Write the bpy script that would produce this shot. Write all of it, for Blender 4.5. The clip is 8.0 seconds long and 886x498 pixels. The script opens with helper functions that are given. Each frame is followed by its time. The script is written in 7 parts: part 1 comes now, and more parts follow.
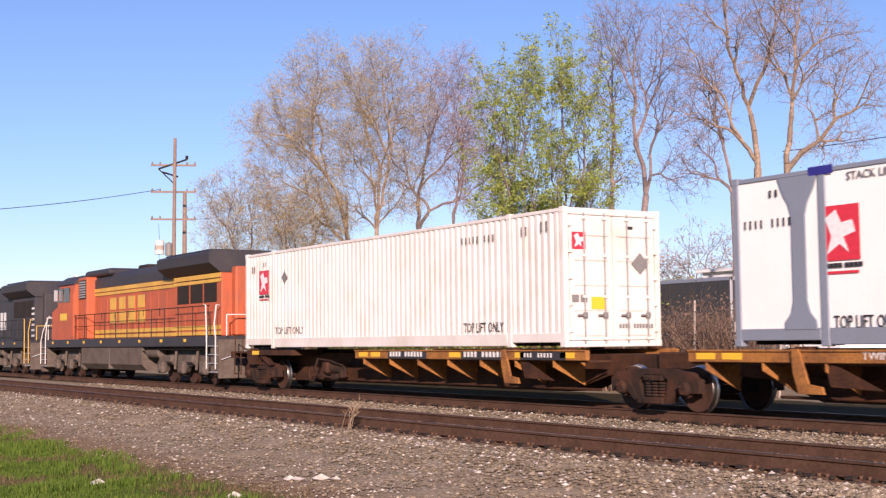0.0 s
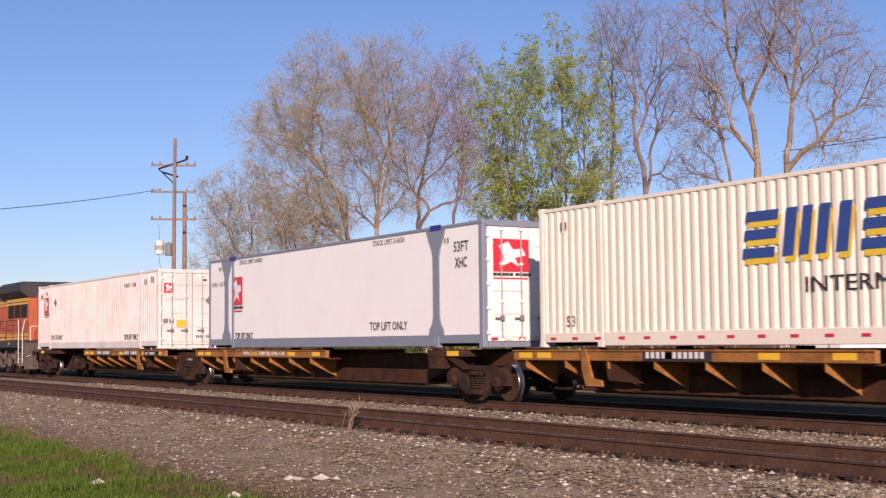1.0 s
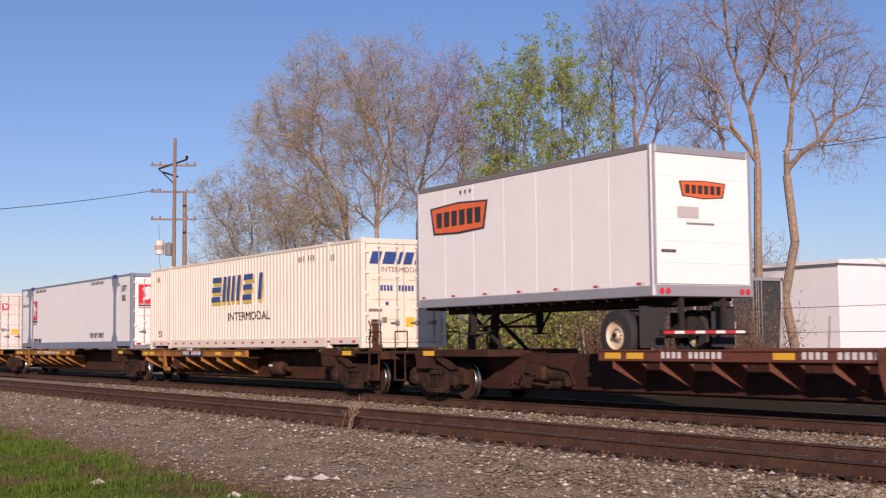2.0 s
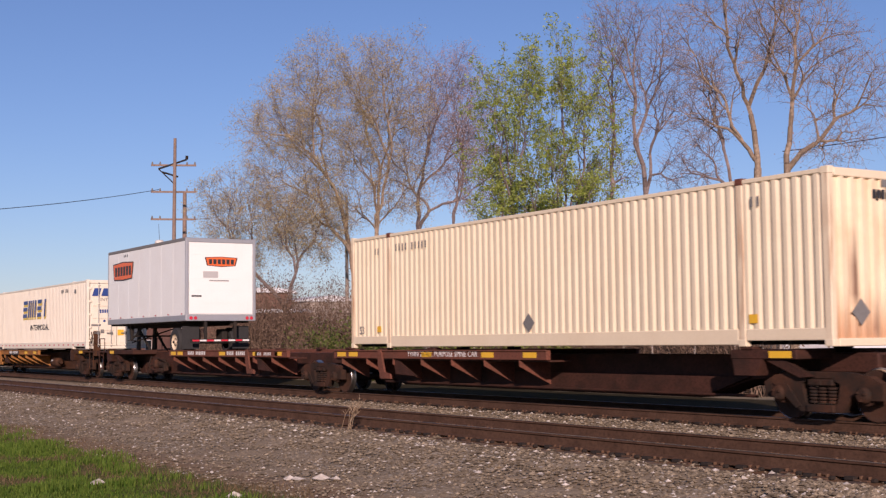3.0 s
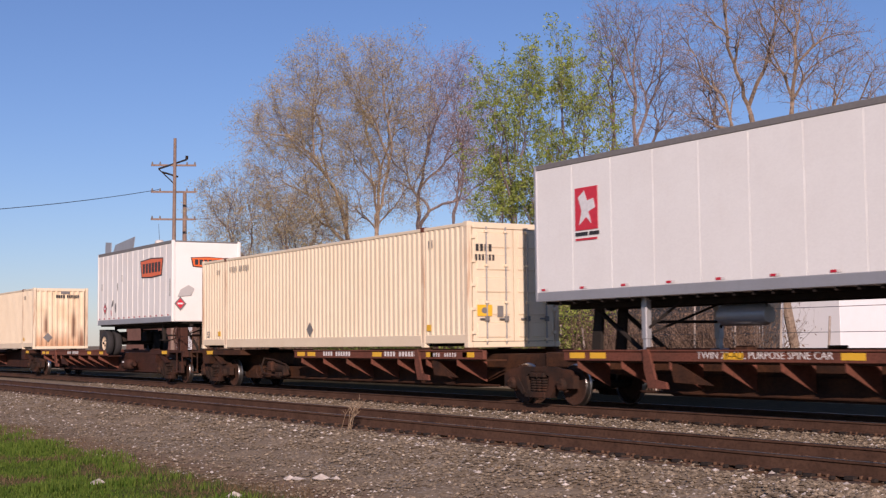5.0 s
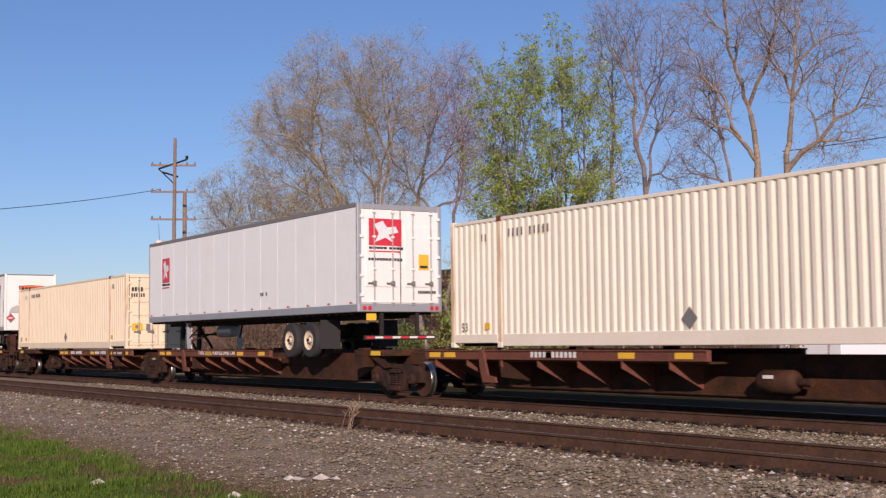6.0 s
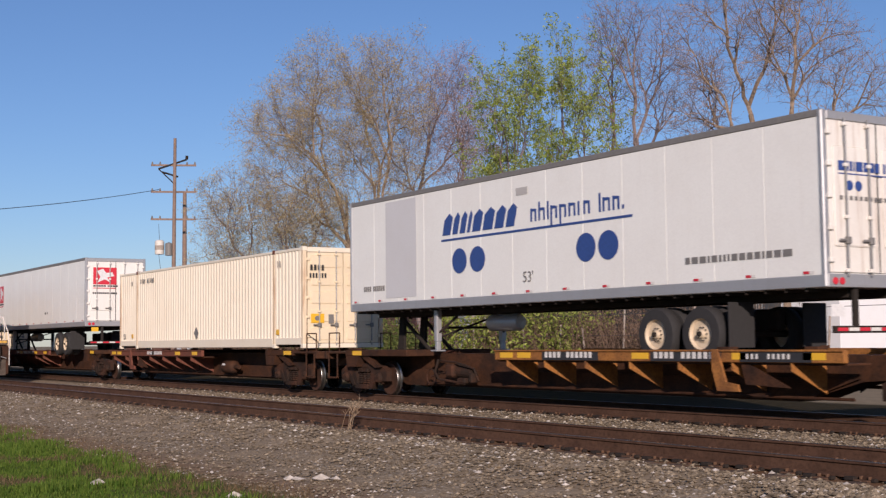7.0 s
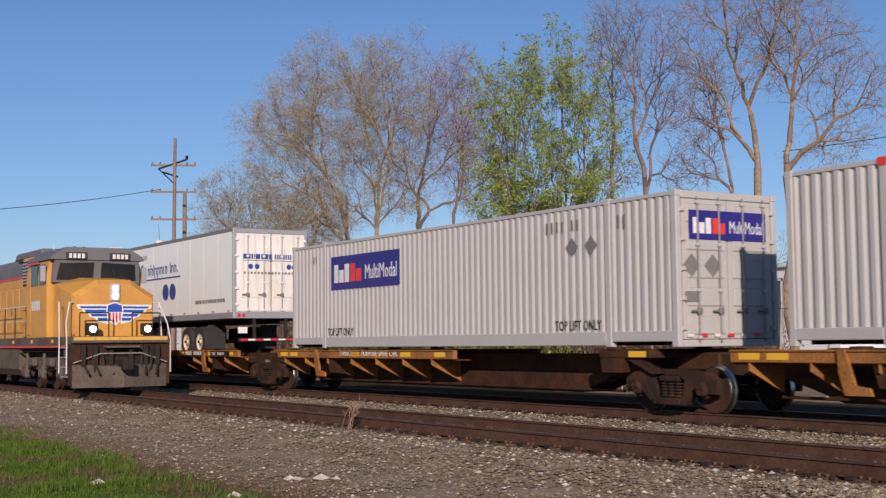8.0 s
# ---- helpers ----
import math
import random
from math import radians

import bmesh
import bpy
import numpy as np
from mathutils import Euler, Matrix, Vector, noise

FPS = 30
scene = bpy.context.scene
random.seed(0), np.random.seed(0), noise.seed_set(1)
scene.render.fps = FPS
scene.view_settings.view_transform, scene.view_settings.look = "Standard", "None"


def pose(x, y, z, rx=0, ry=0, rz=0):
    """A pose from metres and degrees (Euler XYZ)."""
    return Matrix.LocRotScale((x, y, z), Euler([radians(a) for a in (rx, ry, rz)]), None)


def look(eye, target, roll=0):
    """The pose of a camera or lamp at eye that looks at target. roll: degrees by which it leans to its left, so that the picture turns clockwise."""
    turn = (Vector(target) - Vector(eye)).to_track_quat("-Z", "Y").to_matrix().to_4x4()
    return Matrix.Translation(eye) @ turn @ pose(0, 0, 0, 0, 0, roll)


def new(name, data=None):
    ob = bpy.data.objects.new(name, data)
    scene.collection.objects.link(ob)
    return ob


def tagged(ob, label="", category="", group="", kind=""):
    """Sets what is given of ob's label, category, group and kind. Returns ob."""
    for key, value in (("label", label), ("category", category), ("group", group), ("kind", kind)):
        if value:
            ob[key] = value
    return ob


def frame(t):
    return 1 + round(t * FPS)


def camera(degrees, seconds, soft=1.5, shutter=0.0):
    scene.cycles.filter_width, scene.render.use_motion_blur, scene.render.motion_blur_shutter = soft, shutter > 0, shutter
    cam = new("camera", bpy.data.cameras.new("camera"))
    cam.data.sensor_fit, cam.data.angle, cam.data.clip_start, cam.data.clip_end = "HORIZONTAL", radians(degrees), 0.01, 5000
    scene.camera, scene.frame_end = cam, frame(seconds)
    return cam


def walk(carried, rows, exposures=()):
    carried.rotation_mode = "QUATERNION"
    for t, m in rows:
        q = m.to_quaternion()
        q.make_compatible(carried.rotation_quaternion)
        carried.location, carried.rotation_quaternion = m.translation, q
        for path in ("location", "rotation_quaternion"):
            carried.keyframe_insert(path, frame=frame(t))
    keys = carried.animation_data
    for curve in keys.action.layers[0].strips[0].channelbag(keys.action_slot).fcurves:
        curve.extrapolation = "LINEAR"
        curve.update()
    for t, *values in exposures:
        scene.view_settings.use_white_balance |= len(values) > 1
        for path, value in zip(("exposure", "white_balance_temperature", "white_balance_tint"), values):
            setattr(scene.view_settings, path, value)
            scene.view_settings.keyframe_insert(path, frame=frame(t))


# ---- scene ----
# World: x along the tracks, y across them away from the viewer, z up; z = 0 is the top of the rails.
EYE = Vector((0.0, 0.0, 1.357))
cam = camera(37.9, 8.0, soft=1.3, shutter=0.06)
YAW, PITCH = radians(-57.728), radians(4.10)
AIM = EYE + Vector((math.sin(YAW) * math.cos(PITCH), math.cos(YAW) * math.cos(PITCH), math.sin(PITCH)))
STAND = look(EYE, AIM, -0.634)
# the clip's own exposure settles down in the first seconds: seconds, stops, kelvin, tint
EXPOSURE = [(0, 0.76, 6080, 33), (0.5, 0.50, 6080, 33), (1, 0.37, 6050, 33), (2, 0.18, 6020, 33), (4, 0.09, 5960, 33), (6, 0.10, 5800, 27), (8, 0.02, 5700, 20)]
walk(cam, [(0, STAND), (8, STAND)], EXPOSURE)

# Low sun behind and to the right of the viewer.
SUN_EL, SUN_AZ = radians(19.0), radians(31.0)
TO_SUN = Vector((math.cos(SUN_EL) * math.cos(SUN_AZ), -math.cos(SUN_EL) * math.sin(SUN_AZ), math.sin(SUN_EL)))
sun = new("sun", bpy.data.lights.new("sun", "SUN"))
sun.data.energy, sun.data.angle, sun.data.color = 4.7, radians(0.55), (1.0, 0.825, 0.60)
sun.matrix_world = look(TO_SUN * 100, (0, 0, 0))
world = bpy.data.worlds.new("sky")
scene.world = world
world.use_nodes = True
_bg = world.node_tree.nodes["Background"]
_sky = world.node_tree.nodes.new("ShaderNodeTexSky")
_sky.sky_type, _sky.sun_disc = "NISHITA", False
_sky.sun_elevation, _sky.sun_rotation = SUN_EL, math.atan2(TO_SUN.x, TO_SUN.y)
_sky.air_density, _sky.dust_density, _sky.ozone_density = 1.0, 0.15, 4.0
world.node_tree.links.new(_sky.outputs[0], _bg.inputs[0])
_bg.inputs[1].default_value = 0.078

TRAIN_Y = 17.49     # centre line of the far track
NEAR_Y = 12.2       # centre line of the near track
TRAIN_V = 23.94     # metres a second towards -x
UP_V = 19.3         # metres a second towards +x

# ---------------------------------------------------------------- materials
def nodes_of(name):
    m = bpy.data.materials.new(name)
    m.use_nodes = True
    nt = m.node_tree
    return m, nt, nt.nodes["Principled BSDF"]


def nd(nt, kind, **values):
    n = nt.nodes.new(kind)
    for k, v in values.items():
        n.inputs[k].default_value = v
    return n


def mix(nt, fac, a, b):
    """A colour mix; each of fac, a, b is a socket or a value."""
    n = nt.nodes.new("ShaderNodeMix")
    n.data_type = "RGBA"
    for i, v in ((0, fac), (6, a), (7, b)):
        if isinstance(v, bpy.types.NodeSocket):
            nt.links.new(v, n.inputs[i])
        else:
            n.inputs[i].default_value = v
    return n.outputs[2]


def ramp(nt, fac, lo, hi):
    n = nt.nodes.new("ShaderNodeMapRange")
    n.inputs[1].default_value, n.inputs[2].default_value = lo, hi
    nt.links.new(fac, n.inputs[0])
    return n.outputs[0]


def noise_tex(nt, vec, scale, detail=4.0, rough=0.6):
    n = nd(nt, "ShaderNodeTexNoise", Scale=scale, Detail=detail, Roughness=rough)
    nt.links.new(vec, n.inputs["Vector"])
    return n.outputs["Fac"]


def stretch(nt, vec, sx, sy, sz):
    n = nt.nodes.new("ShaderNodeMapping")
    n.inputs["Scale"].default_value = (sx, sy, sz)
    nt.links.new(vec, n.inputs[0])
    return n.outputs[0]


def rgb(c):
    return (c[0], c[1], c[2], 1.0)


def bump(nt, bs, height, dist, strength=0.6):
    b = nd(nt, "ShaderNodeBump", Strength=strength, Distance=dist)
    nt.links.new(height, b.inputs["Height"])
    nt.links.new(b.outputs[0], bs.inputs["Normal"])


def painted(name, col, rough=0.45, dirt=(0.22, 0.15, 0.10), dirty=0.25, streak=0.5, metal=0.0, fine=0.06, runs_at=(0.55, 0.85)):
    """Paint on steel with fine grain, blotches and streaks that run down."""
    m, nt, bs = nodes_of(name)
    tc = nt.nodes.new("ShaderNodeTexCoord").outputs["Object"]
    big = noise_tex(nt, tc, 0.9, 5)
    runs = noise_tex(nt, stretch(nt, tc, 5.0, 5.0, 0.35), 1.6, 4)
    fine_n = noise_tex(nt, tc, 26, 3)
    a = mix(nt, ramp(nt, fine_n, 0.3, 0.7), rgb([c * (1 - fine) for c in col]), rgb(col))
    d1 = nt.nodes.new("ShaderNodeMath"); d1.operation = "MULTIPLY"
    nt.links.new(ramp(nt, big, 0.42, 0.78), d1.inputs[0]); d1.inputs[1].default_value = dirty
    b = mix(nt, d1.outputs[0], a, rgb(dirt))
    d2 = nt.nodes.new("ShaderNodeMath"); d2.operation = "MULTIPLY"
    nt.links.new(ramp(nt, runs, *runs_at), d2.inputs[0]); d2.inputs[1].default_value = dirty * streak * 1.6
    c = mix(nt, d2.outputs[0], b, rgb(dirt))
    nt.links.new(c, bs.inputs["Base Color"])
    bs.inputs["Metallic"].default_value = metal
    r = nt.nodes.new("ShaderNodeMapRange")
    r.inputs[3].default_value, r.inputs[4].default_value = rough - 0.06, min(1, rough + 0.2)
    nt.links.new(big, r.inputs[0]); nt.links.new(r.outputs[0], bs.inputs["Roughness"])
    bump(nt, bs, big, 0.01, 0.25)
    return m


def rusty(name, col, rust=(0.12, 0.055, 0.03), amount=0.5, rough=0.75):
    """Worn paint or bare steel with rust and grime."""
    m, nt, bs = nodes_of(name)
    tc = nt.nodes.new("ShaderNodeTexCoord").outputs["Object"]
    big, fine_n = noise_tex(nt, tc, 1.7, 6, 0.65), noise_tex(nt, tc, 22, 4)
    a = mix(nt, ramp(nt, big, 0.62 - amount * 0.35, 0.80 - amount * 0.2), rgb(col), rgb(rust))
    b = mix(nt, ramp(nt, fine_n, 0.45, 0.9), a, rgb([c * 0.45 for c in rust]))
    nt.links.new(b, bs.inputs["Base Color"])
    bs.inputs["Roughness"].default_value = rough
    bs.inputs["Specular IOR Level"].default_value = 0.15
    bump(nt, bs, fine_n, 0.006, 0.5)
    return m


def plain(name, col, rough=0.5, metal=0.0, grain=0.12, scale=14):
    m, nt, bs = nodes_of(name)
    tc = nt.nodes.new("ShaderNodeTexCoord").outputs["Object"]
    n = noise_tex(nt, tc, scale, 4)
    c = mix(nt, ramp(nt, n, 0.3, 0.75), rgb(col), rgb([v * (1 - grain * 2) for v in col]))
    nt.links.new(c, bs.inputs["Base Color"])
    bs.inputs["Roughness"].default_value, bs.inputs["Metallic"].default_value = rough, metal
    return m


def glowing(name, col, power):
    m, nt, bs = nodes_of(name)
    bs.inputs["Base Color"].default_value = rgb(col)
    bs.inputs["Emission Color"].default_value = rgb(col)
    bs.inputs["Emission Strength"].default_value = power
    return m


def ground_mat():
    """Grey-brown gravel, darker stained ballast by the near rails, painted shade under and beyond the train, worn earth
    and green turf towards the viewer.
    """
    m, nt, bs = nodes_of("gravel_and_turf")
    geo = nt.nodes.new("ShaderNodeNewGeometry")
    pos = geo.outputs["Position"]
    sep = nt.nodes.new("ShaderNodeSeparateXYZ"); nt.links.new(pos, sep.inputs[0])
    y = sep.outputs["Y"]
    vor = nd(nt, "ShaderNodeTexVoronoi", Scale=21.0); nt.links.new(pos, vor.inputs["Vector"])
    vor2 = nd(nt, "ShaderNodeTexVoronoi", Scale=9.0); nt.links.new(pos, vor2.inputs["Vector"])
    vr = nt.nodes.new("ShaderNodeSeparateXYZ"); nt.links.new(vor.outputs["Color"], vr.inputs[0])
    big, mid = noise_tex(nt, pos, 0.35, 5), noise_tex(nt, pos, 3.0, 5)
    stone = mix(nt, ramp(nt, vr.outputs[0], 0.1, 1.0), rgb((0.145, 0.112, 0.072)), rgb((0.42, 0.335, 0.23)))
    stone = mix(nt, ramp(nt, vr.outputs[1], 0.90, 0.97), stone, rgb((0.58, 0.52, 0.45)))
    dust = mix(nt, ramp(nt, mid, 0.3, 0.8), rgb((0.235, 0.178, 0.118)), rgb((0.345, 0.268, 0.18)))
    base = mix(nt, ramp(nt, big, 0.34, 0.62), stone, dust)
    # rust-stained ballast inside and beside the near track
    def near(c, half, soft):
        s = nt.nodes.new("ShaderNodeMath"); s.operation = "SUBTRACT"; nt.links.new(y, s.inputs[0]); s.inputs[1].default_value = c
        a = nt.nodes.new("ShaderNodeMath"); a.operation = "ABSOLUTE"; nt.links.new(s.outputs[0], a.inputs[0])
        j = nt.nodes.new("ShaderNodeMath"); j.operation = "MULTIPLY_ADD"; nt.links.new(mid, j.inputs[0]); j.inputs[1].default_value = 0.5
        nt.links.new(a.outputs[0], j.inputs[2])
        return ramp(nt, j.outputs[0], half + 0.25 + soft, half + 0.25 - soft)
    brown = mix(nt, ramp(nt, mid, 0.3, 0.7), rgb((0.075, 0.048, 0.033)), rgb((0.135, 0.088, 0.06)))
    base = mix(nt, near(NEAR_Y, 1.15, 0.25), base, brown)
    dust_red = mix(nt, ramp(nt, mid, 0.3, 0.7), rgb((0.155, 0.085, 0.045)), rgb((0.235, 0.135, 0.072)))
    for rail_y in (NEAR_Y - 0.93, NEAR_Y + 0.57):
        base = mix(nt, near(rail_y, 0.14, 0.13), base, dust_red)
    # far track: the deep shade under the train, painted as near-black ballast
    train_shade = mix(nt, ramp(nt, mid, 0.3, 0.7), rgb((0.018, 0.013, 0.010)), rgb((0.045, 0.03, 0.021)))
    base = mix(nt, near(TRAIN_Y, 1.35, 0.3), base, train_shade)
    # turf edge, wavering
    e = nt.nodes.new("ShaderNodeMath"); e.operation = "MULTIPLY_ADD"
    nt.links.new(noise_tex(nt, pos, 0.8, 5), e.inputs[0]); e.inputs[1].default_value = 2.0; nt.links.new(y, e.inputs[2])
    earth = mix(nt, ramp(nt, mid, 0.3, 0.7), rgb((0.19, 0.125, 0.078)), rgb((0.28, 0.195, 0.125)))
    base = mix(nt, ramp(nt, e.outputs[0], 9.0, 8.3), base, earth)
    green = mix(nt, ramp(nt, mid, 0.35, 0.7), rgb((0.065, 0.085, 0.02)), rgb((0.16, 0.14, 0.05)))
    base = mix(nt, ramp(nt, e.outputs[0], 8.2, 7.5), base, green)
    # dark earth beyond the tracks: the train's shadow put into the ground colour
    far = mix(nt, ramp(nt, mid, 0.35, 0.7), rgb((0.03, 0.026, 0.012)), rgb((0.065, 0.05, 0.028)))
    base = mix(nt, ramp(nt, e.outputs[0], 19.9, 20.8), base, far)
    # pale yard gravel, begun only where the painted shadow strip ends
    yard = mix(nt, ramp(nt, mid, 0.3, 0.7), rgb((0.21, 0.165, 0.105)), rgb((0.34, 0.275, 0.185)))
    base = mix(nt, ramp(nt, e.outputs[0], 27.6, 28.2), base, yard)
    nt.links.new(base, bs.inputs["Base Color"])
    bs.inputs["Roughness"].default_value = 1.0
    bs.inputs["Specular IOR Level"].default_value = 0.05
    add = nt.nodes.new("ShaderNodeMath"); add.operation = "MULTIPLY_ADD"
    nt.links.new(vor2.outputs["Distance"], add.inputs[0]); add.inputs[1].default_value = 0.4
    nt.links.new(vor.outputs["Distance"], add.inputs[2])
    bump(nt, bs, add.outputs[0], 0.02, 0.45)
    return m


def varied(name, a, b, rough=0.85, translucent=False):
    """A natural surface whose colour runs from a to b piece by piece."""
    m, nt, bs = nodes_of(name)
    geo = nt.nodes.new("ShaderNodeNewGeometry")
    r = geo.outputs["Random Per Island"]
    tc = nt.nodes.new("ShaderNodeTexCoord").outputs["Object"]
    n = noise_tex(nt, tc, 9, 4)
    c = mix(nt, r, rgb(a), rgb(b))
    c = mix(nt, ramp(nt, n, 0.35, 0.8), c, rgb([v * 0.6 for v in a]))
    nt.links.new(c, bs.inputs["Base Color"])
    bs.inputs["Roughness"].default_value = rough
    bs.inputs["Specular IOR Level"].default_value = 0.2
    if translucent:
        tr = nt.nodes.new("ShaderNodeBsdfTranslucent"); nt.links.new(c, tr.inputs[0])
        ms = nt.nodes.new("ShaderNodeMixShader"); ms.inputs[0].default_value = 0.35
        nt.links.new(bs.outputs[0], ms.inputs[1]); nt.links.new(tr.outputs[0], ms.inputs[2])
        nt.links.new(ms.outputs[0], nt.nodes["Material Output"].inputs[0])
    return m


GROUND = ground_mat()
STONE = varied("loose_stone", (0.135, 0.103, 0.067), (0.42, 0.335, 0.23), 0.9)
PALE_STONE = varied("pale_stone", (0.48, 0.42, 0.35), (0.72, 0.65, 0.57), 0.85)
GRASS = varied("grass_blade", (0.075, 0.155, 0.014), (0.22, 0.28, 0.045), 0.7, True)
BROWN_GRASS = varied("withered_blade", (0.16, 0.10, 0.055), (0.33, 0.23, 0.12), 0.8, True)
DRY_GRASS = varied("dry_stem", (0.42, 0.30, 0.19), (0.62, 0.48, 0.33), 0.8, True)
BARK = varied("bark", (0.22, 0.165, 0.12), (0.38, 0.29, 0.21), 0.95)
BARK_GREY = varied("grey_bark", (0.19, 0.15, 0.14), (0.32, 0.255, 0.235), 0.95)
BUD_OLIVE = varied("olive_bud", (0.45, 0.36, 0.17), (0.68, 0.56, 0.31), 0.8, True)
BUD_RED = varied("reddish_bud", (0.46, 0.31, 0.26), (0.64, 0.47, 0.40), 0.8, True)
LEAF = varied("young_leaf", (0.25, 0.33, 0.05), (0.52, 0.56, 0.14), 0.6, True)
BUSH = varied("bush_leaf", (0.09, 0.14, 0.03), (0.24, 0.24, 0.07), 0.7, True)
BRUSH = varied("dead_brush", (0.13, 0.085, 0.06), (0.25, 0.17, 0.12), 0.9)
RAIL_SIDE = rusty("rail_rust", (0.10, 0.054, 0.034), (0.062, 0.033, 0.021), 0.5, 0.8)
RAIL_TOP = plain("polished_rail", (0.13, 0.11, 0.10), 0.42, 1.0, 0.08, 4)
TIE = rusty("tie_timber", (0.10, 0.07, 0.052), (0.15, 0.10, 0.07), 0.5, 0.95)
PLATE = rusty("tie_plate", (0.15, 0.085, 0.05), (0.10, 0.055, 0.035), 0.5, 0.85)
ORANGE = rusty("weathered_orange_paint", (0.36, 0.155, 0.04), (0.16, 0.07, 0.03), 0.55)
BROWN = rusty("weathered_brown_paint", (0.17, 0.062, 0.04), (0.11, 0.05, 0.033), 0.5)
# grimy underframe copies of the two paints, darkened to deepen under-car shade
SILL_SHADE_ORANGE = rusty("shaded_grimy_orange_beam", (0.085, 0.036, 0.017), (0.032, 0.018, 0.013), 0.7)
SILL_SHADE_BROWN = rusty("shaded_grimy_brown_beam", (0.07, 0.029, 0.02), (0.033, 0.018, 0.013), 0.6)
TRUCK = rusty("truck_casting", (0.026, 0.018, 0.014), (0.085, 0.036, 0.02), 0.5, 0.85)
GRIME = rusty("black_grime", (0.028, 0.024, 0.021), (0.045, 0.031, 0.024), 0.4, 0.85)
WHEEL = rusty("wheel_steel", (0.05, 0.03, 0.022), (0.085, 0.038, 0.022), 0.5, 0.8)
TREAD = plain("bright_steel", (0.55, 0.53, 0.50), 0.28, 1.0, 0.05)
REFLECT = painted("yellow_reflector", (0.80, 0.46, 0.02), 0.4, (0.3, 0.2, 0.08), 0.25)
RED_MARK = plain("red_reflector", (0.62, 0.03, 0.05), 0.35)
WHITE_MARK = plain("white_reflector", (0.75, 0.72, 0.68), 0.4)
WHITE = painted("white_paint", (0.81, 0.79, 0.74), 0.42, (0.5, 0.40, 0.30), 0.16)
WHITE_DIRTY = painted("soiled_white_paint", (0.70, 0.665, 0.61), 0.5, (0.42, 0.31, 0.22), 0.5)
CREAM = painted("cream_paint", (0.78, 0.66, 0.47), 0.5, (0.52, 0.38, 0.22), 0.22)
CREAM_RUST = painted("rust_run_cream_paint", (0.77, 0.64, 0.45), 0.5, (0.36, 0.155, 0.06), 0.45, 1.3, runs_at=(0.50, 0.72))


def rust_end_mat():
    """Cream paint: two long rust runs, and rust creeping up from the sill."""
    m, nt, bs = nodes_of("rust_streaked_cream_paint")
    tc = nt.nodes.new("ShaderNodeTexCoord").outputs["Object"]
    sep = nt.nodes.new("ShaderNodeSeparateXYZ"); nt.links.new(tc, sep.inputs[0])
    runs = noise_tex(nt, stretch(nt, tc, 6.0, 9.0, 0.5), 1.5, 4)
    big = noise_tex(nt, tc, 1.2, 5)

    def op(kind, a, b):
        n = nt.nodes.new("ShaderNodeMath"); n.operation = kind
        for i, q in enumerate((a, b)):
            if isinstance(q, bpy.types.NodeSocket):
                nt.links.new(q, n.inputs[i])
            else:
                n.inputs[i].default_value = q
        return n.outputs[0]
    base = mix(nt, ramp(nt, big, 0.4, 0.8), rgb((0.78, 0.64, 0.44)), rgb((0.66, 0.47, 0.28)))
    foot = op("MULTIPLY", ramp(nt, op("ADD", sep.outputs["Z"], op("MULTIPLY", runs, -1.1)), 0.45, -0.35), 0.75)
    col = mix(nt, foot, base, rgb((0.42, 0.18, 0.07)))
    for y0, w, z0, z1 in ((-0.70, 0.11, 0.75, 2.0), (0.62, 0.13, 0.55, 2.1), (0.98, 0.09, 0.0, 1.2), (-0.22, 0.04, 0.2, 0.8)):
        away = op("ABSOLUTE", op("SUBTRACT", sep.outputs["Y"], y0), 0)
        across = ramp(nt, op("ADD", away, op("MULTIPLY", runs, -0.08)), w, 0.0)
        upright = op("MULTIPLY", ramp(nt, sep.outputs["Z"], z1, z1 - 0.7), ramp(nt, sep.outputs["Z"], z0 - 0.15, z0 + 0.1))
        col = mix(nt, op("MULTIPLY", op("MULTIPLY", across, upright), 0.85), col, rgb((0.17, 0.075, 0.04)))
    nt.links.new(col, bs.inputs["Base Color"])
    bs.inputs["Roughness"].default_value = 0.6
    bump(nt, bs, big, 0.01, 0.25)
    return m


RUST_END = rust_end_mat()
CREAM_PALE = painted("pale_cream_paint", (0.82, 0.735, 0.59), 0.5, (0.52, 0.40, 0.26), 0.2)
IVORY = painted("ivory_paint", (0.78, 0.71, 0.58), 0.46, (0.5, 0.38, 0.26), 0.2)
GREY_PAINT = painted("grey_paint", (0.46, 0.44, 0.42), 0.45, (0.28, 0.23, 0.18), 0.18)
SILVER = painted("galvanized_trim", (0.46, 0.46, 0.47), 0.4, (0.2, 0.18, 0.16), 0.2, metal=0.5)
BLUEGREY = painted("slate_blue_frame", (0.20, 0.23, 0.28), 0.45, (0.15, 0.12, 0.1), 0.2)
ALU = painted("white_sheet_panel", (0.84, 0.835, 0.79), 0.33, (0.5, 0.43, 0.37), 0.12)
CHROME = plain("steel_rod", (0.36, 0.35, 0.34), 0.45, 0.5)
RED = plain("red_vinyl", (0.66, 0.035, 0.055), 0.4)
NAVY = plain("navy_vinyl", (0.03, 0.025, 0.22), 0.4)
BLUE = plain("blue_vinyl", (0.035, 0.075, 0.27), 0.4)
YELLOW = plain("yellow_vinyl", (0.80, 0.55, 0.03), 0.4)
ORANGE_SIGN = plain("orange_vinyl", (0.85, 0.155, 0.03), 0.4)
BLACK = plain("black_lettering", (0.035, 0.033, 0.035), 0.5)
GREY_MARK = plain("grey_placard", (0.20, 0.19, 0.18), 0.6)
WHITE_VINYL = plain("white_vinyl", (0.78, 0.77, 0.76), 0.4)
